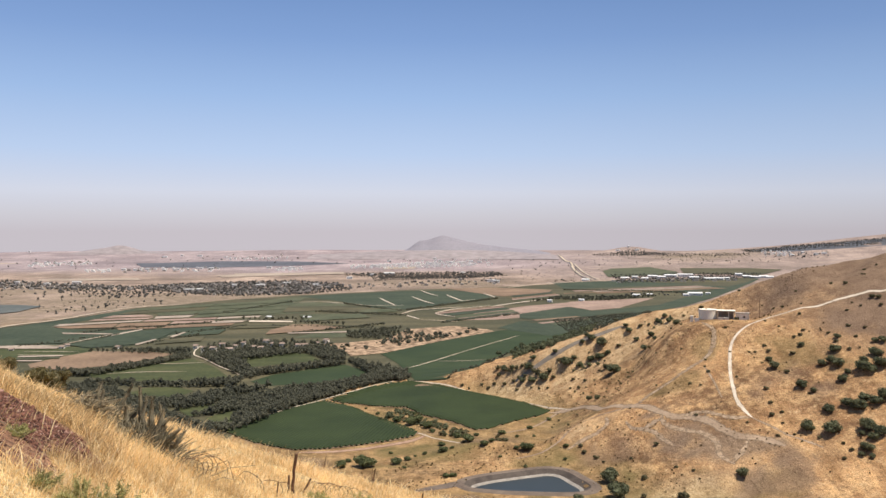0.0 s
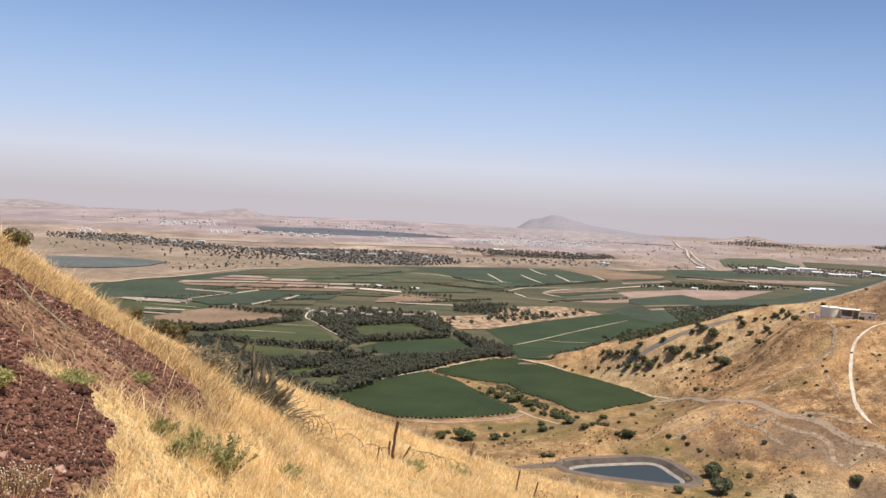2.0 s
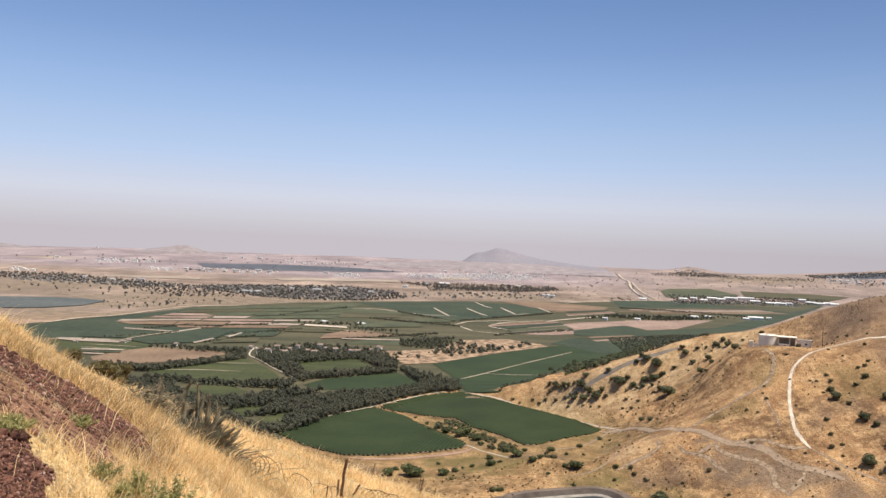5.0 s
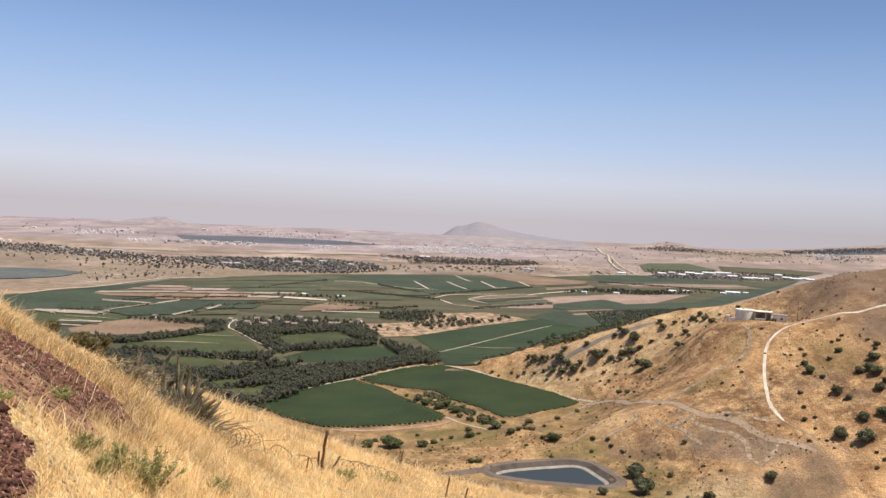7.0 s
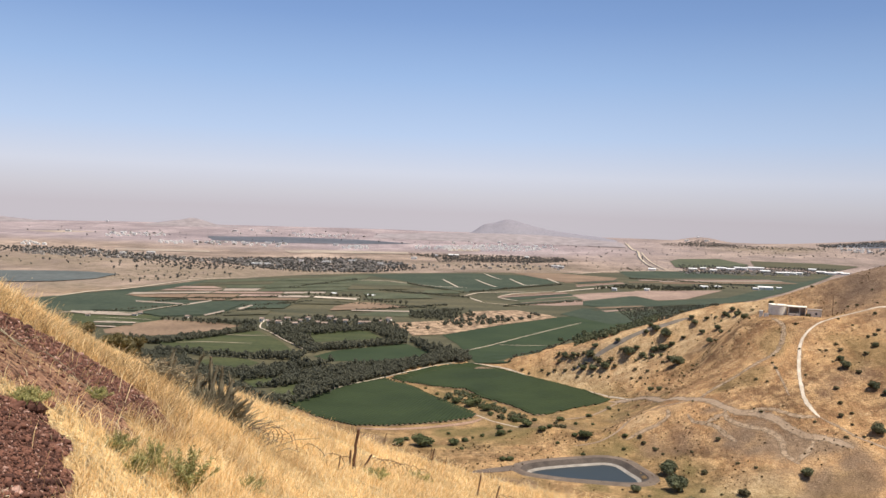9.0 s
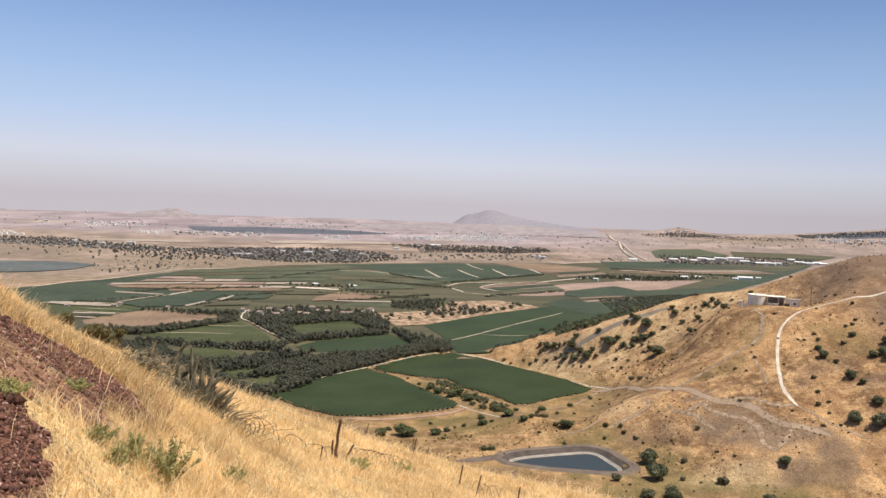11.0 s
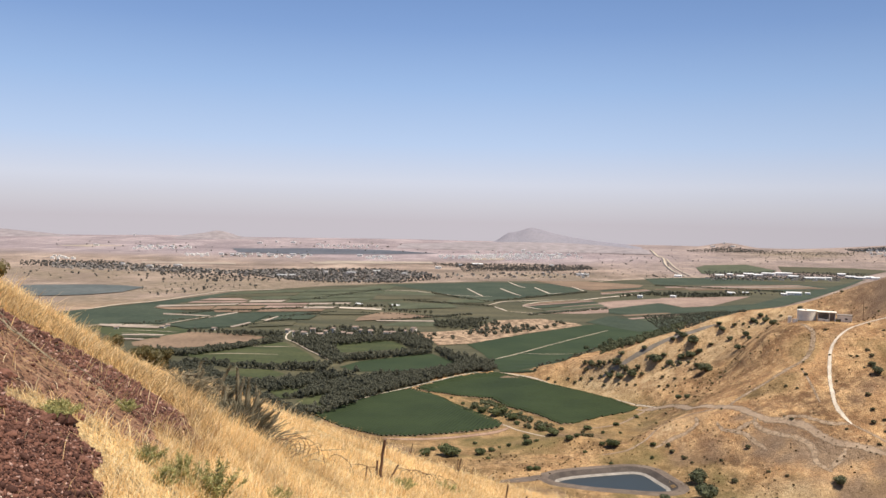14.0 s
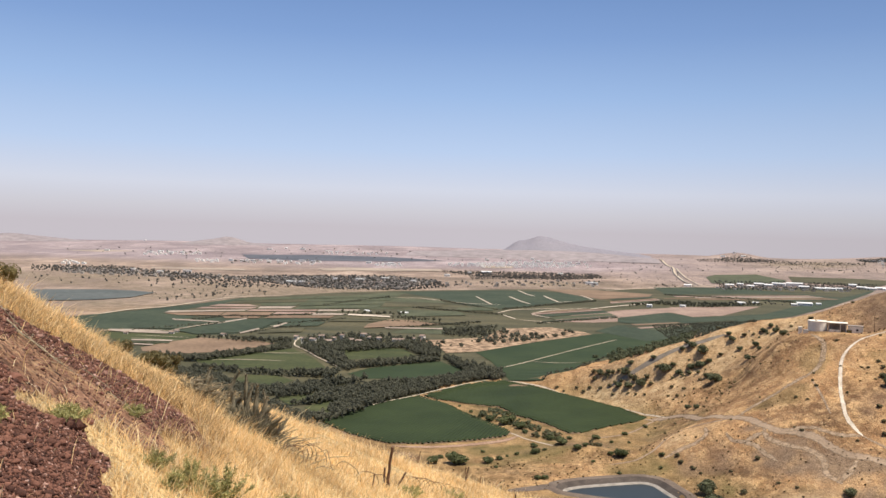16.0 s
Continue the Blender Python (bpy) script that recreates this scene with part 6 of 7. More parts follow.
drape("crop_field", ((-458, 1665), (-306, 1774), (-302, 1701), (-450, 1600)), OLIVE_CROP, 0.90, 40, "olive-green crop plot among farm strips")
drape("bare_field", ((-582, 1491), (-532, 1509), (-503, 1475), (-586, 1448)), PINK_SOIL, 0.90, 40, "pinkish bare plot among farm strips")
drape("bare_field", ((-588, 1429), (-499, 1460), (-500, 1432), (-587, 1397)), PINK_SOIL, 0.90, 40, "pinkish bare plot among farm strips")
drape("crop_field", ((-521, 1539), (-455, 1584), (-445, 1514), (-501, 1488)), OLIVE_CROP, 0.90, 40, "olive-green crop plot among farm strips")
drape("crop_field", ((-450, 1587), (-302, 1687), (-299, 1621), (-440, 1516)), OLIVE_CROP, 0.90, 40, "olive-green crop plot among farm strips")
drape("stubble_field", ((-500, 1476), (-442, 1504), (-439, 1460), (-491, 1436)), STUBBLE, 0.90, 40, "pale stubble strip between crops")
drape("crop_field", ((-436, 1506), (-299, 1608), (-298, 1535), (-431, 1452)), OLIVE_CROP, 0.90, 40, "olive-green crop plot among farm strips")
drape("fallow_field", ((-306, 1671), (-186, 1689), (-188, 1611), (-294, 1549)), FALLOW, 0.90, 40, "dusty fallow plot among farm strips")
drape("stubble_field", ((-612, 1349), (-499, 1416), (-499, 1390), (-608, 1321)), STUBBLE, 0.90, 40, "pale stubble strip between crops")
drape("bare_field", ((-496, 1417), (-389, 1460), (-385, 1430), (-494, 1387)), PINK_SOIL, 0.90, 40, "pinkish bare plot among farm strips")
drape("stubble_field", ((-387, 1461), (-320, 1491), (-318, 1459), (-383, 1431)), STUBBLE, 0.90, 40, "pale stubble strip between crops")
drape("bare_field", ((-608, 1312), (-522, 1360), (-510, 1307), (-572, 1290)), BROWN_SOIL, 0.90, 40, "bare brown ploughed plot among farm strips")
drape("bare_field", ((-519, 1361), (-444, 1383), (-439, 1338), (-508, 1308)), BROWN_SOIL, 0.90, 40, "bare brown ploughed plot among farm strips")
drape("bare_field", ((-443, 1394), (-380, 1411), (-379, 1382), (-438, 1357)), PINK_SOIL, 0.90, 40, "pinkish bare plot among farm strips")
drape("stubble_field", ((-381, 1401), (-328, 1414), (-328, 1384), (-374, 1365)), STUBBLE, 0.90, 40, "pale stubble strip between crops")
drape("bare_field", ((-434, 1335), (-337, 1371), (-335, 1335), (-432, 1295)), BROWN_SOIL, 0.90, 40, "bare brown ploughed plot among farm strips")
drape("bare_field", ((-501, 1297), (-443, 1317), (-440, 1292), (-488, 1272)), BROWN_SOIL, 0.90, 40, "bare brown ploughed plot among farm strips")
drape("covered_rows", ((-321, 1407), (-248, 1399), (-246, 1381), (-320, 1388)), CHALK, 0.90, 40, "strip of white plastic-covered crop rows")
drape("fallow_field", ((-352, 1455), (-271, 1470), (-268, 1430), (-345, 1406)), FALLOW, 0.90, 40, "dusty fallow plot among farm strips")
drape("fallow_field", ((-330, 1328), (-249, 1353), (-249, 1309), (-326, 1287)), FALLOW, 0.90, 40, "dusty fallow plot among farm strips")
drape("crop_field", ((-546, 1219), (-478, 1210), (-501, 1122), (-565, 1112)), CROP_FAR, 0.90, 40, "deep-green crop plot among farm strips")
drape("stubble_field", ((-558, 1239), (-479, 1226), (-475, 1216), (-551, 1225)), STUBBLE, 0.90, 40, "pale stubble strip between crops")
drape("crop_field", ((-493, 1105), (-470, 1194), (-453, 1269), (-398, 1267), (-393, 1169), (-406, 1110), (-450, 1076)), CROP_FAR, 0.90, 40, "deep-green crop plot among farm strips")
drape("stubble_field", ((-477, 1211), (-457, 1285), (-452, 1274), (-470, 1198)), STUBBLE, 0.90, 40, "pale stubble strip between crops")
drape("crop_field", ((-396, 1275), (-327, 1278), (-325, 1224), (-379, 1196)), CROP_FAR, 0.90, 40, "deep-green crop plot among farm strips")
drape("stubble_field", ((-405, 1111), (-397, 1167), (-391, 1156), (-399, 1100)), STUBBLE, 0.90, 40, "pale stubble strip between crops")
drape("stubble_field", ((-384, 1190), (-382, 1248), (-376, 1239), (-378, 1182)), STUBBLE, 0.90, 40, "pale stubble strip between crops")
drape("fallow_field", ((-385, 1151), (-337, 1205), (-328, 1145), (-380, 1113)), FALLOW, 0.90, 40, "dusty fallow plot among farm strips")
drape("bare_field", ((-260, 1272), (-238, 1348), (-201, 1345), (-151, 1306), (-190, 1268), (-256, 1220)), BROWN_SOIL, 0.90, 40, "bare brown ploughed plot among farm strips")
drape("stubble_field", ((-227, 1238), (-137, 1257), (-135, 1243), (-225, 1225)), STUBBLE, 0.90, 40, "pale stubble strip between crops")
drape("crop_field", ((-257, 1508), (-146, 1524), (-125, 1460), (-228, 1398)), OLIVE_CROP, 0.90, 40, "olive-green crop plot among farm strips")
drape("crop_field", ((-154, 1602), (-80, 1635), (-87, 1562), (-153, 1543)), OLIVE_CROP, 0.90, 40, "olive-green crop plot among farm strips")
drape("stubble_field", ((-505, 1005), (-454, 1011), (-452, 1003), (-501, 995)), STUBBLE, 0.90, 40, "pale stubble strip between crops")
drape("crop_field", ((-499, 990), (-451, 996), (-448, 986), (-494, 979)), OLIVE_CROP, 0.90, 40, "olive-green crop plot among farm strips")
drape("stubble_field", ((-491, 972), (-461, 972), (-458, 963), (-488, 963)), STUBBLE, 0.90, 40, "pale stubble strip between crops")
drape("stubble_field", ((-580, 1092), (-525, 1099), (-492, 1086), (-488, 1068), (-544, 1067), (-574, 1075)), STUBBLE, 0.90, 40, "pale stubble strip between crops")
drape("stubble_field", ((-1244, 2578), (-970, 2665), (-925, 2591), (-1124, 2533)), STUBBLE, 0.90, 90, "pale stubble strip between crops")
drape("stubble_field", ((-759, 2837), (-357, 3025), (-345, 2930), (-711, 2729)), STUBBLE, 0.90, 90, "pale stubble strip between crops")
drape("stubble_field", ((-235, 3306), (-104, 3363), (-110, 3220), (-221, 3181)), STUBBLE, 0.90, 90, "pale stubble strip between crops")
# olive stands in for green here, so haze is in the field's colour
drape("crop_field", ((579, 3072), (639, 3213), (802, 3281), (836, 3004), (783, 2878), (537, 2749)), OLIVE_CROP, 0.90, 90, "olive-green crop plot among farm strips")
drape("fallow_field", ((897, 3213), (1149, 3178), (1238, 3084), (1063, 2836), (834, 2928)), FALLOW, 0.90, 90, "dusty fallow plot among farm strips")
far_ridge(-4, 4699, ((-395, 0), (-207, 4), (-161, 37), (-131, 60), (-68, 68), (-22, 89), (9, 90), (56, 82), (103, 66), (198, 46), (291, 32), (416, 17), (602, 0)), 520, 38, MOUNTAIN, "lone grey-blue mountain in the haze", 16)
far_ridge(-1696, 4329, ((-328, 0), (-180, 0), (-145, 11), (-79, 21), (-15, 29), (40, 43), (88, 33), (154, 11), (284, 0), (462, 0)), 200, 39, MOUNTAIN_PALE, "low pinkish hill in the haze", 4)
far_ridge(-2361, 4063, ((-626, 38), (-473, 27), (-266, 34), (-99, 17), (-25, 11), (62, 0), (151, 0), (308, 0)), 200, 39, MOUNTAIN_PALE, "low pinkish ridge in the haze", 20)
# added rise in the hills' haze colour, hiding the mountain's foot
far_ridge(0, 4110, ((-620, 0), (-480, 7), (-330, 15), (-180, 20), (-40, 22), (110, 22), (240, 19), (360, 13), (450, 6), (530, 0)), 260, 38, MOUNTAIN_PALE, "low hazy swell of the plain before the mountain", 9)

# ---- the near slope: grass, scree, posts and plants ----
def blades(rng, x, y, tall, lean, wide):
    """Grass blades with seed heads, six verts each, all at once."""
    n = len(x)
    z = lie(x, y) - 0.02
    a = rng.uniform(0, 2 * np.pi, n)
    side = np.stack([np.cos(a), np.sin(a), np.zeros(n)], -1)
    b = rng.normal(0.3, 1.7, n)
    push = np.stack([np.cos(b), np.sin(b), np.zeros(n)], -1) * (lean * tall)[:, None]
    base = np.stack([x, y, z], -1)
    rows = []
    for t, w in ((0.0, 0.8), (0.62, 1.15), (1.0, 0.2)):
        mid = base + push * (t ** 2) + np.stack([np.zeros(n), np.zeros(n), tall * t * (1 - 0.25 * lean * t)], -1)
        rows += [mid - side * (wide * w / 2)[:, None], mid + side * (wide * w / 2)[:, None]]
    verts = np.stack(rows, 1).reshape(-1, 3)
    o = np.arange(n)[:, None] * 6
    faces = np.concatenate([o + np.array((k, k + 1, k + 3, k + 2))[None] for k in (0, 2)], 1).reshape(-1, 4)
    return verts, faces


def big_mesh(name, verts, faces, material):
    """A mesh of quads straight from arrays."""
    me = bpy.data.meshes.new(name)
    me.vertices.add(len(verts))
    me.vertices.foreach_set("co", verts.astype(np.float32).ravel())
    me.loops.add(faces.size)
    me.loops.foreach_set("vertex_index", faces.astype(np.int32).ravel())
    me.polygons.add(len(faces))
    me.polygons.foreach_set("loop_start", np.arange(0, faces.size, faces.shape[1], dtype=np.int32))
    me.update(calc_edges=True)
    me.validate()
    me.materials.append(material)
    return me


def dry_grass(count, seed, label, low, high, thin, material=STRAW, band=(3.6, 42, -44, 30), lean=(0.2, 1.05)):
    """Dry grass over the near slope, thicker in tufts, off the scree."""
    rng = np.random.default_rng(seed)
    r = rng.uniform(*band[:2], count * 3)
    side = np.radians(rng.uniform(*band[2:], count * 3))
    tuft = rng.integers(0, count // 7, count * 3)
    tr, ts = rng.uniform(*band[:2], count // 7), np.radians(rng.uniform(*band[2:], count // 7))
    clump = rng.uniform(size=count * 3) < 0.6
    r = np.where(clump, tr[tuft] + rng.normal(0, 0.07, count * 3), r)
    x = np.where(clump, tr[tuft] * np.sin(ts[tuft]) + rng.normal(0, 0.07, count * 3), r * np.sin(side))
    y = np.where(clump, tr[tuft] * np.cos(ts[tuft]) + rng.normal(0, 0.07, count * 3), r * np.cos(side))
    keep = (scoria_zone(x, y) < 0.5) | (rng.uniform(size=len(x)) < 0.02)
    keep &= fbm(x, y, 1.7, 3, 61) > -0.75
    keep &= np.hypot(x, y) < 1.3 * (15 + 13 * smooth((np.degrees(np.arctan2(x, y)) + 28) / 30))
    x, y = x[keep][:count], y[keep][:count]
    r = np.hypot(x, y)
    tall = rng.uniform(low, high, len(x)) * (1 + 0.35 * fbm(x, y, 2.0, 2, 63)) * (1 + 0.028 * r)
    v, f = blades(rng, x, y, tall, rng.uniform(*lean, len(x)), thin * (0.6 + r * 0.075))
    ob = new("dry_grass", big_mesh("dry_grass", v, f, material))
    return tagged(ob, label, "grass", kind="stuff")


dry_grass(330000, 71, "fine golden dry grass over the near slope", 0.04, 0.15, 0.0034)
dry_grass(26000, 72, "taller dry seed stalks standing over the grass", 0.12, 0.26, 0.0044)
dry_grass(15000, 74, "brown trodden grass along the edge of the scree", 0.05, 0.16, 0.0042, THATCH, (9.0, 13.6, -44, -21), (0.3, 1.1))


def stone_shape(rng):
    v = ICO_V * rng.uniform(0.45, 1.5, (len(ICO_V), 1)) * rng.uniform(0.55, 1.4, 3)
    return v * np.array((1, 1, 0.75))


STONES = [stone_shape(np.random.default_rng(900 + k)) for k in range(23)]


OCT = np.array(((1, 0, 0), (-1, 0, 0), (0, 1, 0), (0, -1, 0), (0, 0, 1), (0, 0, -1)), float)
FACES_OCT = np.array(((0, 2, 4), (2, 1, 4), (1, 3, 4), (3, 0, 4), (2, 0, 5), (1, 2, 5), (3, 1, 5), (0, 3, 5)))
FACES_ICO = np.array(ICO_F)
GRIT = [OCT * g.uniform(0.7, 1.7, (6, 1)) + g.normal(0, 0.22, (6, 3)) for g in (np.random.default_rng(950 + k) for k in range(31))]


def scree(count, seed):
    """Loose red scoria, too many stones to count, in one mesh."""
    rng = np.random.default_rng(seed)
    r, side = 3.6 + 8.6 * rng.uniform(size=count) ** 1.25, np.radians(rng.uniform(-44, -19, count))
    x, y = r * np.sin(side), r * np.cos(side)
    thick = rubble_zone(x, y)
    keep = (scoria_zone(x, y) > 0.5) & ((thick > 0.5) | (rng.uniform(size=count) < 0.12))
    x, y, thick, r = x[keep], y[keep], thick[keep], r[keep]
    z = lie(x, y)
    size = np.clip(0.0041 * np.exp(0.72 * rng.normal(size=len(x))), 0.002, 0.032) * np.where(thick > 0.5, 1.2, 0.9) * (0.8 + 0.035 * r)
    verts, faces, count = [], [], 0
    for k in range(len(x)):
        v, face = (STONES[k % len(STONES)], FACES_ICO) if size[k] > 0.016 else (GRIT[k % len(GRIT)], FACES_OCT)
        c, s = math.cos(k * 1.7), math.sin(k * 1.7)
        w = np.stack([v[:, 0] * c - v[:, 1] * s, v[:, 0] * s + v[:, 1] * c, v[:, 2]], -1) * size[k]
        verts.append(w + (x[k], y[k], z[k] + 0.3 * size[k]))
        faces.append(face + count)
        count += len(v)
    ob = new("scree", big_mesh("scree", np.concatenate(verts), np.concatenate(faces), SCORIA))
    return tagged(ob, "loose dark red volcanic scree with paler stones", "scree", kind="stuff")


scree(190000, 73)


def rock(x, y, wide):
    rng = np.random.default_rng(int(abs(x * 1000 + y * 377)))
    v = ICO2_V * (1 + 0.35 * (fbm(ICO2_V[:, 0] * 1.0 + x, ICO2_V[:, 1] + ICO2_V[:, 2] * 0.7 + y, 0.8, 3, 5)))[:, None]
    v = v * (wide / 2) * np.array((1, rng.uniform(0.7, 1.0), rng.uniform(0.5, 0.75))) * rng.uniform(0.8, 1.15, (len(ICO2_V), 1))
    ob = new("rock", mesh_of("rock", v, ICO2_F, SCORIA))
    ob.matrix_world = pose(x, y, float(lie(x, y)) + wide * 0.08, rng.uniform(-15, 15), rng.uniform(-15, 15), rng.uniform(0, 360))
    return tagged(ob, "rough dark red volcanic rock lying on the scree", "rock", "rocks on the scree")


def post(x, y, tall, lean, thick):
    """A leaning weathered stake, a little crooked, sunk in the ground."""
    rng = np.random.default_rng(int(abs(x * 911 + y * 37)))
    z = float(lie(x, y))
    n = 7
    pts, radii = [], []
    for k in range(n + 1):
        t = k / n
        pts.append((lean * t + rng.normal(0, 0.15) * thick, rng.normal(0, 0.15) * thick, -0.25 + (tall + 0.25) * t))
        radii.append(thick * rng.uniform(0.85, 1.1) * (1 - 0.15 * t))
    v, f = tube(pts, radii, 7)
    ob = new("fence_post", mesh_of("fence_post", v, f, WOOD_POST))
    ob.matrix_world = pose(x, y, z)
    return tagged(ob, "weathered brown fence stake leaning in dry grass", "fence post", "old fence stakes")


def weed(x, y, wide, tall):
    """A feathery green weed: thin stems fan out from the root, set with short narrow leaves."""
    rng = np.random.default_rng(int(abs(x * 700 + y * 90)))
    home = thing("weed", x, y, float(lie(x, y)), "feathery grey-green weed growing in dry grass", "plant", "green weeds")
    stems, leaves = [], ([], [])
    for k in range(38):
        a, q = rng.uniform(0, 6.28), rng.uniform() ** 0.7
        reach = q * wide * 0.78
        tip = Vector((reach * math.cos(a), reach * math.sin(a), tall * rng.uniform(0.45, 0.98) * (1 - 0.42 * q * q)))
        foot = Vector((tip.x * 0.15, tip.y * 0.15, -0.03))
        mid = foot.lerp(tip, 0.55) + Vector((0, 0, tall * 0.07))
        stems.append(tube([foot, mid, tip], (0.0045, 0.003, 0.0015), 3))
        for j in range(44):
            t = rng.uniform(0.2, 1.0) ** 0.8
            c = foot.lerp(mid, t / 0.55) if t < 0.55 else mid.lerp(tip, (t - 0.55) / 0.45)
            d = (Vector(rng.normal(size=3)) + Vector((0, 0, 0.7))).normalized()
            s = d.cross(Vector(rng.normal(size=3))).normalized()
            length, w = 0.012 + wide * rng.uniform(0.04, 0.11), 0.0012 + wide * 0.0065
            o = len(leaves[0])
            leaves[0].extend([c - s * w, c + d * length * 0.5 - s * w * 1.4, c + d * length, c + d * length * 0.5 + s * w * 1.4])
            leaves[1].append((o, o + 1, o + 2, o + 3))
    v, f = join(stems)
    part("stem", mesh_of("stem", v, f, LEAF_WEED), None, home)
    part("foliage", mesh_of("foliage", leaves[0], leaves[1], LEAF_WEED), None, home)
    return home


def brow_bush(x, y, wide, tall):
    rng = np.random.default_rng(int(abs(x * 500 + y * 60)))
    home = thing("bush", x, y, float(lie(x, y)), "low olive-brown shrub on the grassy brow", "bush")
    v, f = trunk(rng, tall * 0.8, 0.02, 6, wide * 0.35)
    part("trunk", mesh_of("trunk", v, f, BARK), None, home)
    v, f = crown(rng, wide * 1.1, tall * 1.15, 0.0, 8, 1500, wide * 0.05)
    part("crown", mesh_of("crown", v, f, LEAF_BROW), None, home)
    return home


def thorn_shrub(x, y, px):
    """A dead candelabra of bristly dry flower stalks over a dark heap of twigs, with a pale tangle beside it."""
    rng = np.random.default_rng(12)
    z0 = float(lie(x, y))
    home = thing("thorn_shrub", x, y, z0, "dead grey-brown shrub with tall dry flower stalks", "shrub")

    def foot_of(u, v):
        return float(lie(x + u, y + v)) - z0

    for u, low, top, high in ((-85, 55, -70, 103), (-70, 58, -60, 93), (-52, 60, -20, 97), (-40, 48, -10, 56), (-38, 42, -5, 60), (-8, 5, -7, 93), (-22, 10, -19, 66), (8, 8, 14, 62), (2, 10, 6, 75),
                              (32, 5, 30, 66), (24, 8, 38, 58), (30, 2, 70, 26), (18, 0, 62, 18), (-95, 52, -112, 70), (45, -10, 75, 20), (-15, 20, -28, 70), (16, 10, 22, 80), (-2, 0, -34, 52), (10, 0, 50, 44)):
        v = rng.uniform(-0.12, 0.12)
        foot, tip = Vector((u * px, v, min(low * px, foot_of(u * px, v)))), Vector((top * px, v + rng.uniform(-0.12, 0.12), high * px))
        bend = foot.lerp(tip, 0.55) + Vector((0.02 * rng.normal(), 0, 0.02))
        thick = rng.uniform(0.8, 1.2)
        v, f = tube([foot, foot.lerp(bend, 0.5), bend, tip], (0.018 * thick, 0.026 * thick, 0.036 * thick, 0.016 * thick), 6)
        stalk = part("stalk", mesh_of("stalk", v, f, THORN), None, home)
        pieces = []
        for j in range(110):
            t = rng.uniform(0.3, 1.0)
            c = foot.lerp(bend, t / 0.55) if t < 0.55 else bend.lerp(tip, (t - 0.55) / 0.45)
            d = Vector((rng.normal(), rng.normal(), 0.8 + 0.5 * rng.uniform())).normalized()
            pieces.append(tube([c, c + d * rng.uniform(0.025, 0.06)], (0.008, 0.003), 3))
        v, f = join(pieces)
        part("seed_head", mesh_of("seed_head", v, f, THORN), None, stalk, "bristly dry seed head")
    twigs = []
    for k in range(1150):
        u, v = rng.normal(4, 19) * px, rng.normal(0, 0.17)
        foot = Vector((u, v, foot_of(u, v) - 0.03))
        fan = (u / px - 12) / 60
        tip = foot + Vector((rng.normal(fan * 0.35, 0.13), rng.normal(0, 0.12), rng.uniform(0.10, 0.46) * (1 - 0.5 * min(abs(fan), 1))))
        twigs.append(tube([foot, foot.lerp(tip, 0.5) + Vector((rng.normal(0, 0.025), 0, 0.03)), tip], (0.009, 0.0085, 0.004), 3))
    v, f = join(twigs)
    part("twig_tangle", mesh_of("twig_tangle", v, f, THORN), None, home, "dense heap of dark dry twigs")["kind"] = "stuff"
    loose = []
    for k in range(260):
        u, v = rng.normal(-80, 22) * px, rng.normal(0, 0.16)
        foot = Vector((u, v, foot_of(u, v) + rng.uniform(0, 0.1)))
        d = Vector((rng.normal(0.1, 0.22), rng.normal(0, 0.12), rng.uniform(0.0, 0.22)))
        loose.append(tube([foot, foot + d * 0.5 + Vector((0, 0, 0.05)), foot + d], (0.007, 0.007, 0.004), 3))
    for k in range(60):
        u, v = rng.normal(70, 26) * px, rng.normal(0, 0.2)
        foot = Vector((u, v, foot_of(u, v)))
        d = Vector((rng.normal(0.15, 0.2), rng.normal(0, 0.12), rng.uniform(0.02, 0.25)))
        loose.append(tube([foot, foot + d * 0.5 + Vector((0, 0, 0.06)), foot + d], (0.006, 0.006, 0.003), 3))
    v, f = join(loose)
    part("twig_litter", mesh_of("twig_litter", v, f, DEAD_STALK), None, home, "pale grey twigs strewn beside the shrub")["kind"] = "stuff"
    return home


def wire_coil(points, wide):
    """A sagging coil of rusty barbed wire along the slope."""
    line = resample(points, 0.3)
    total = len(line) - 1
    turns, pts = max(3, int(total * 0.3 / (wide * 0.9))), []
    steps = turns * 14
    for k in range(steps + 1):
        t = k / steps * total
        i = min(int(t), total - 1)
        p = line[i].lerp(line[i + 1], t - i)
        d = (line[min(i + 1, total)] - line[i]).normalized()
        a = 2 * math.pi * k / 14
        side = Vector((-d.y, d.x, 0))
        q = p + side * math.cos(a) * wide * 0.5
        pts.append((q.x, q.y, float(lie(p.x, p.y)) + wide * 0.42 + math.sin(a) * wide * 0.5 * (0.85 + 0.1 * math.sin(k))))
    v, f = tube(pts, [0.0055] * len(pts), 4)
    barbs = [(v, f)]
    for k in range(5, len(pts) - 1, 3):
        c = Vector(pts[k])
        barbs.append(tube([c - Vector((0.02, 0, 0.02)), c + Vector((0.02, 0.01, 0.02))], (0.004, 0.004), 3))
    v, f = join(barbs)
    return tagged(new("barbed_wire", mesh_of("barbed_wire", v, f, RUST)), "loose coil of rusty barbed wire in the grass", "wire")


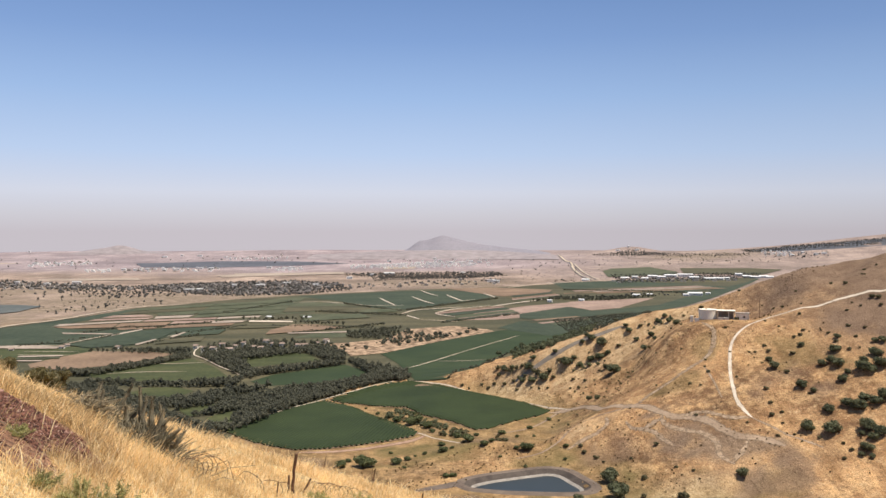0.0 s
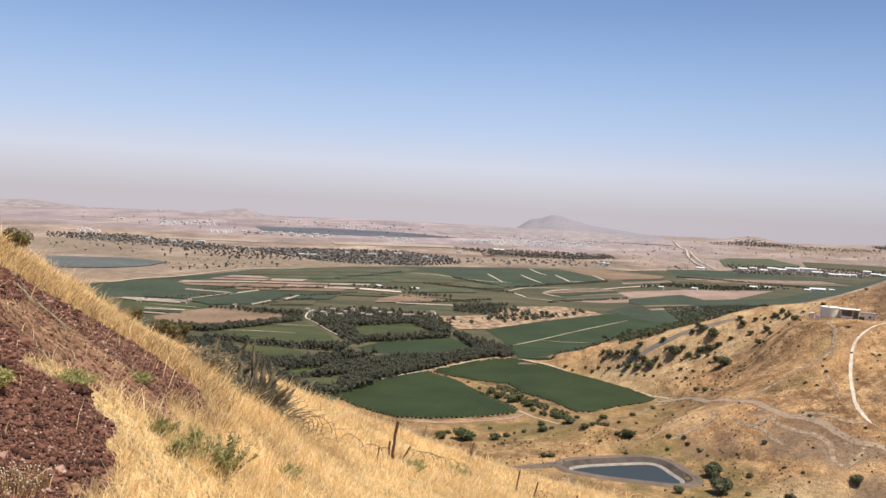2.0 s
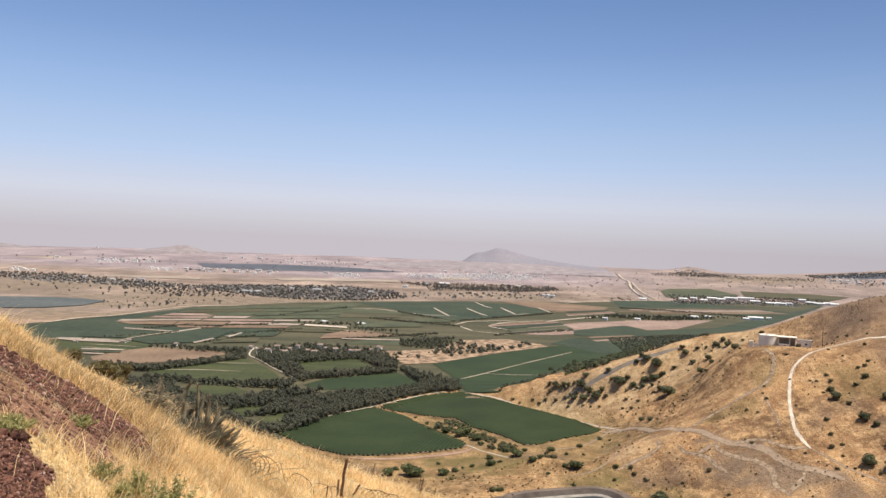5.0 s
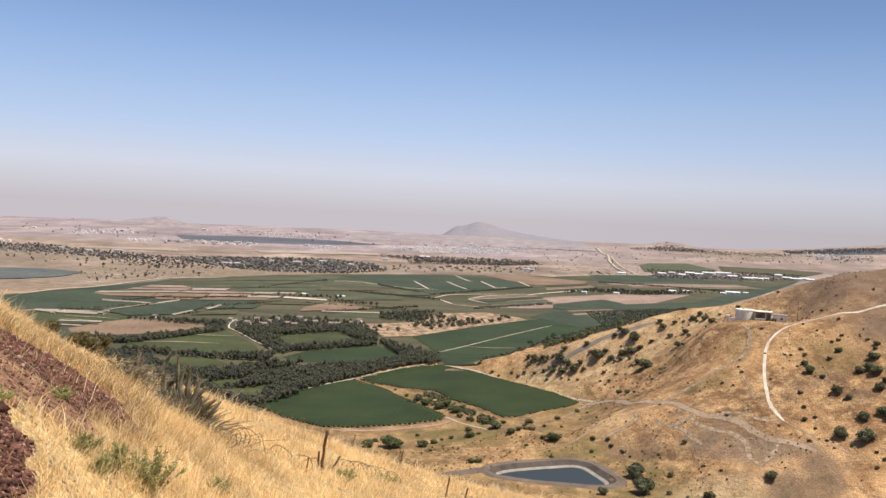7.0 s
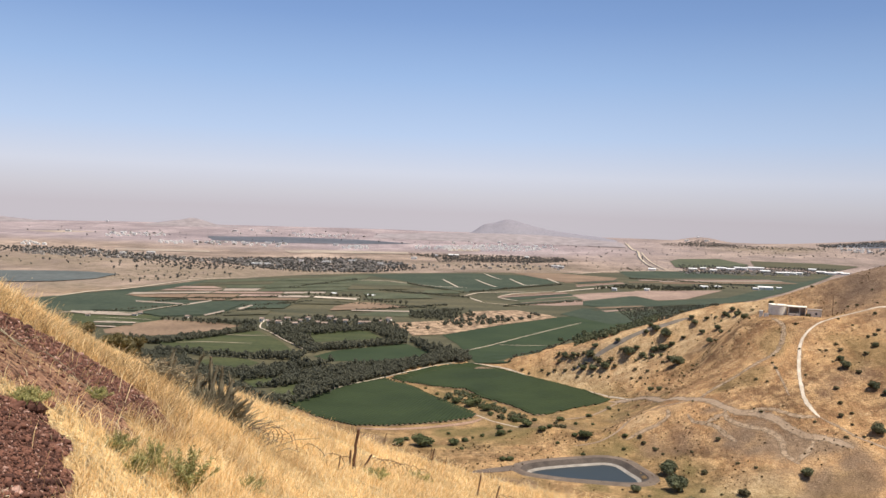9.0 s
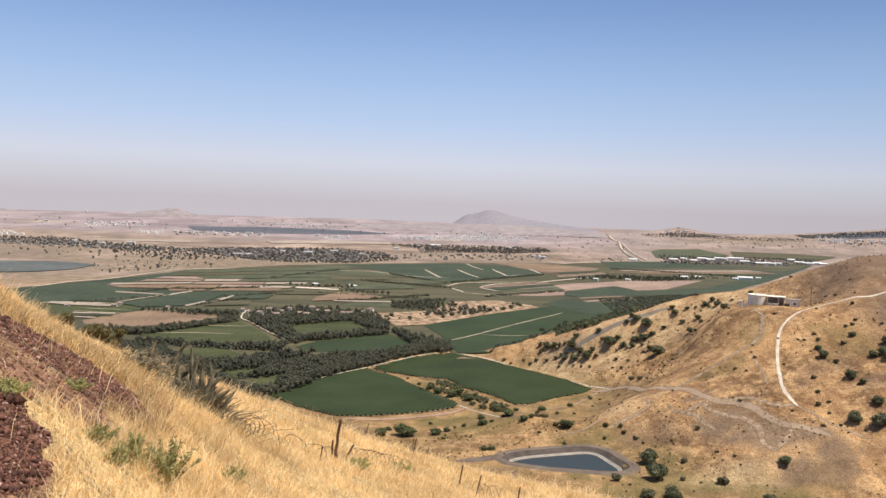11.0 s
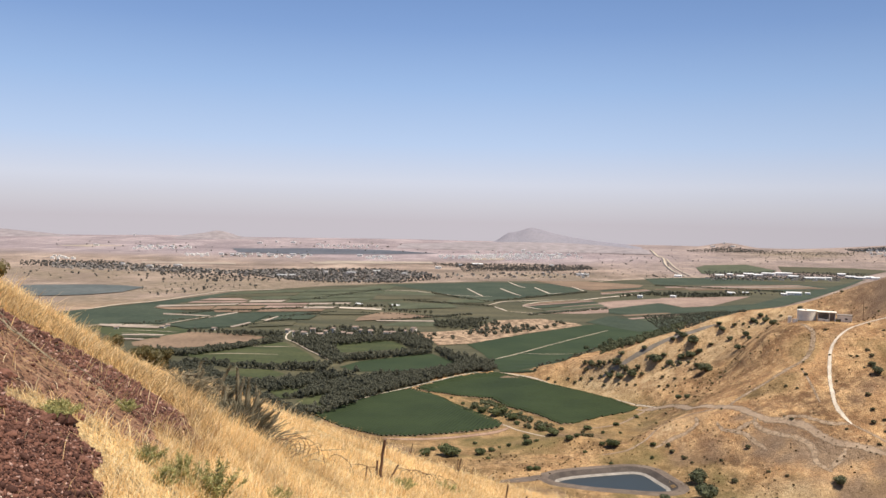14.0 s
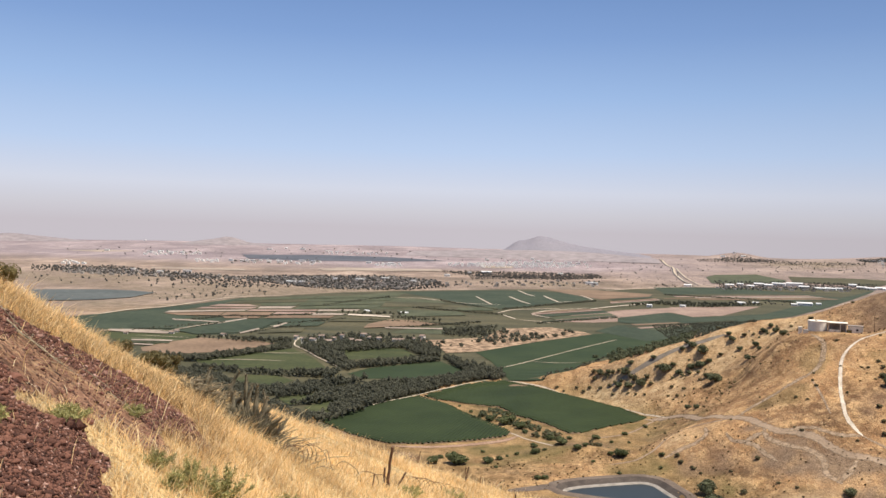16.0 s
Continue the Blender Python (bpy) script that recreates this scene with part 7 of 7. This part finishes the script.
def dead_branch(a, b, thick):
    """A dry twig lying on the scree, with a few side shoots."""
    rng = np.random.default_rng(int(abs(a[0] * 800 + b[1] * 31)))
    pts = []
    for t in np.linspace(0, 1, 8):
        x, y = a[0] + (b[0] - a[0]) * t + rng.normal(0, 0.02), a[1] + (b[1] - a[1]) * t + rng.normal(0, 0.02)
        pts.append((x, y, float(lie(x, y)) + 0.03 + 0.02 * rng.uniform()))
    pieces = [tube(pts, np.linspace(thick, thick * 0.4, 8), 5)]
    for k in range(1, 7):
        p = Vector(pts[k])
        pieces.append(tube([p, p + Vector((rng.normal(0, 0.12), rng.normal(0, 0.12), 0.05))], (thick * 0.5, thick * 0.2), 4))
    v, f = join(pieces)
    return tagged(new("dead_branch", mesh_of("dead_branch", v, f, DEAD_STALK)), "dry grey twig lying on the red scree", "twig", "dry twigs on the scree")


def flower_tuft(x, y, wide):
    """A tuft of thin dry stalks, each with a pale seed head."""
    rng = np.random.default_rng(int(abs(x * 613 + y * 41)))
    home = thing("dry_flower", x, y, float(lie(x, y)), "pale dry flower tuft on the red scree", "plant", "dry flowers on the scree")
    stalks, heads = [], []
    for k in range(26):
        a, q = rng.uniform(0, 6.28), math.sqrt(rng.uniform())
        tip = Vector((q * wide * math.cos(a), q * wide * math.sin(a), rng.uniform(0.05, 0.15)))
        stalks.append(tube([Vector((tip.x * 0.3, tip.y * 0.3, -0.02)), tip], (0.0016, 0.0012), 3))
        heads.append(([tip + Vector(tuple(v)) * rng.uniform(0.0032, 0.0058) for v in ICO_V], ICO_F))
    v, f = join(stalks)
    part("stalk", mesh_of("stalk", v, f, THATCH), None, home)
    v, f = join(heads)
    part("seed_head", mesh_of("seed_head", v, f, SEED_HEAD), None, home, "pale dry seed heads")
    return home


# ---- plants, posts and wire on the near slope ----
post(-2.81, 15.81, 0.77, 0.11, 0.032)
post(-2.86, 15.79, 0.35, 0.03, 0.025)
post(-2.84, 16.50, 0.27, 0.31, 0.022)
post(-3.83, 26.73, 0.63, 0.18, 0.014)
post(-3.98, 26.71, 0.41, 0.25, 0.013)
post(-2.11, 24.91, 0.53, 0.17, 0.020)
post(-2.09, 25.21, 0.54, 0.03, 0.012)
post(-1.77, 26.94, 0.43, 0.07, 0.014)
post(-0.59, 21.99, 0.53, 0.12, 0.022)
post(-0.14, 20.00, 0.56, 0.16, 0.024)
post(0.85, 19.98, 0.52, 0.11, 0.024)
post(-0.72, 29.99, 0.40, 0.04, 0.012)
post(-5.65, 26.40, 0.40, 0.13, 0.014)
post(-5.40, 26.45, 0.41, 0.11, 0.014)
post(-2.86, 14.62, 0.24, 0.06, 0.014)
post(-8.48, 11.88, 0.54, -0.01, 0.016)
weed(-2.76, 7.23, 0.43, 0.43)
weed(-2.99, 7.02, 0.23, 0.32)
weed(-2.96, 6.63, 0.17, 0.18)
weed(-3.22, 6.88, 0.22, 0.18)
weed(-2.67, 8.91, 0.26, 0.21)
weed(-3.74, 5.36, 0.24, 0.16)
weed(-3.86, 6.57, 0.30, 0.15)
weed(-2.38, 15.99, 0.43, 0.22)
weed(-1.93, 19.89, 0.61, 0.29)
weed(-4.09, 8.22, 0.24, 0.10)
brow_bush(-6.43, 14.10, 0.58, 0.41)
brow_bush(-6.70, 13.98, 0.41, 0.31)
brow_bush(-7.11, 13.77, 0.41, 0.27)
brow_bush(-8.68, 12.84, 0.52, 0.35)
thorn_shrub(-4.50, 12.74, 0.0088)
dead_branch((-5.59, 8.36), (-4.91, 8.22), 0.008)
dead_branch((-5.44, 8.29), (-4.82, 8.24), 0.006)
dead_branch((-6.54, 9.22), (-5.90, 8.88), 0.006)
dead_branch((-5.31, 8.29), (-4.71, 8.21), 0.005)
dead_branch((-4.92, 8.71), (-4.48, 8.50), 0.006)
dead_branch((-5.98, 8.84), (-5.16, 8.21), 0.005)
dead_branch((-4.45, 8.33), (-3.95, 8.10), 0.005)
wire_coil(((-3.53, 11.85), (-3.64, 13.13), (-3.47, 13.73), (-3.19, 13.77)), 0.36)
wire_coil(((-3.23, 13.94), (-2.92, 14.34), (-2.67, 15.16)), 0.32)
wire_coil(((-2.60, 17.52), (-2.25, 19.71), (-1.65, 20.68)), 0.35)
wire_coil(((-0.08, 19.08), (0.44, 19.28)), 0.56)
rock(-3.77, 6.51, 0.19)
rock(-3.83, 6.88, 0.10)
rock(-3.47, 6.31, 0.07)
rock(-3.08, 5.25, 0.07)
rock(-2.95, 5.30, 0.06)
rock(-2.94, 5.08, 0.08)
rock(-3.49, 8.41, 0.08)
rock(-3.79, 6.29, 0.13)
rock(-3.87, 6.72, 0.10)
rock(-3.76, 5.58, 0.07)
rock(-3.60, 5.76, 0.07)
rock(-3.32, 5.67, 0.07)
rock(-3.32, 6.02, 0.11)
rock(-3.33, 4.83, 0.07)
rock(-3.19, 4.98, 0.06)
rock(-3.01, 5.02, 0.10)
rock(-2.99, 4.46, 0.07)
rock(-4.03, 5.71, 0.07)
rock(-4.36, 6.62, 0.13)
rock(-4.21, 6.89, 0.06)
rock(-4.43, 8.18, 0.06)
rock(-4.26, 8.73, 0.06)
rock(-3.89, 8.51, 0.06)
rock(-5.15, 9.32, 0.06)
rock(-4.92, 9.06, 0.08)
rock(-4.61, 9.25, 0.07)
rock(-4.44, 9.60, 0.06)
rock(-4.18, 8.51, 0.05)
rock(-4.05, 9.24, 0.05)
rock(-4.92, 9.36, 0.06)
flower_tuft(-2.92, 4.21, 0.09)
flower_tuft(-2.93, 4.36, 0.09)
flower_tuft(-2.93, 4.52, 0.09)
flower_tuft(-2.92, 4.66, 0.09)
flower_tuft(-2.86, 4.34, 0.09)
flower_tuft(-2.85, 4.15, 0.09)
flower_tuft(-2.86, 4.48, 0.09)
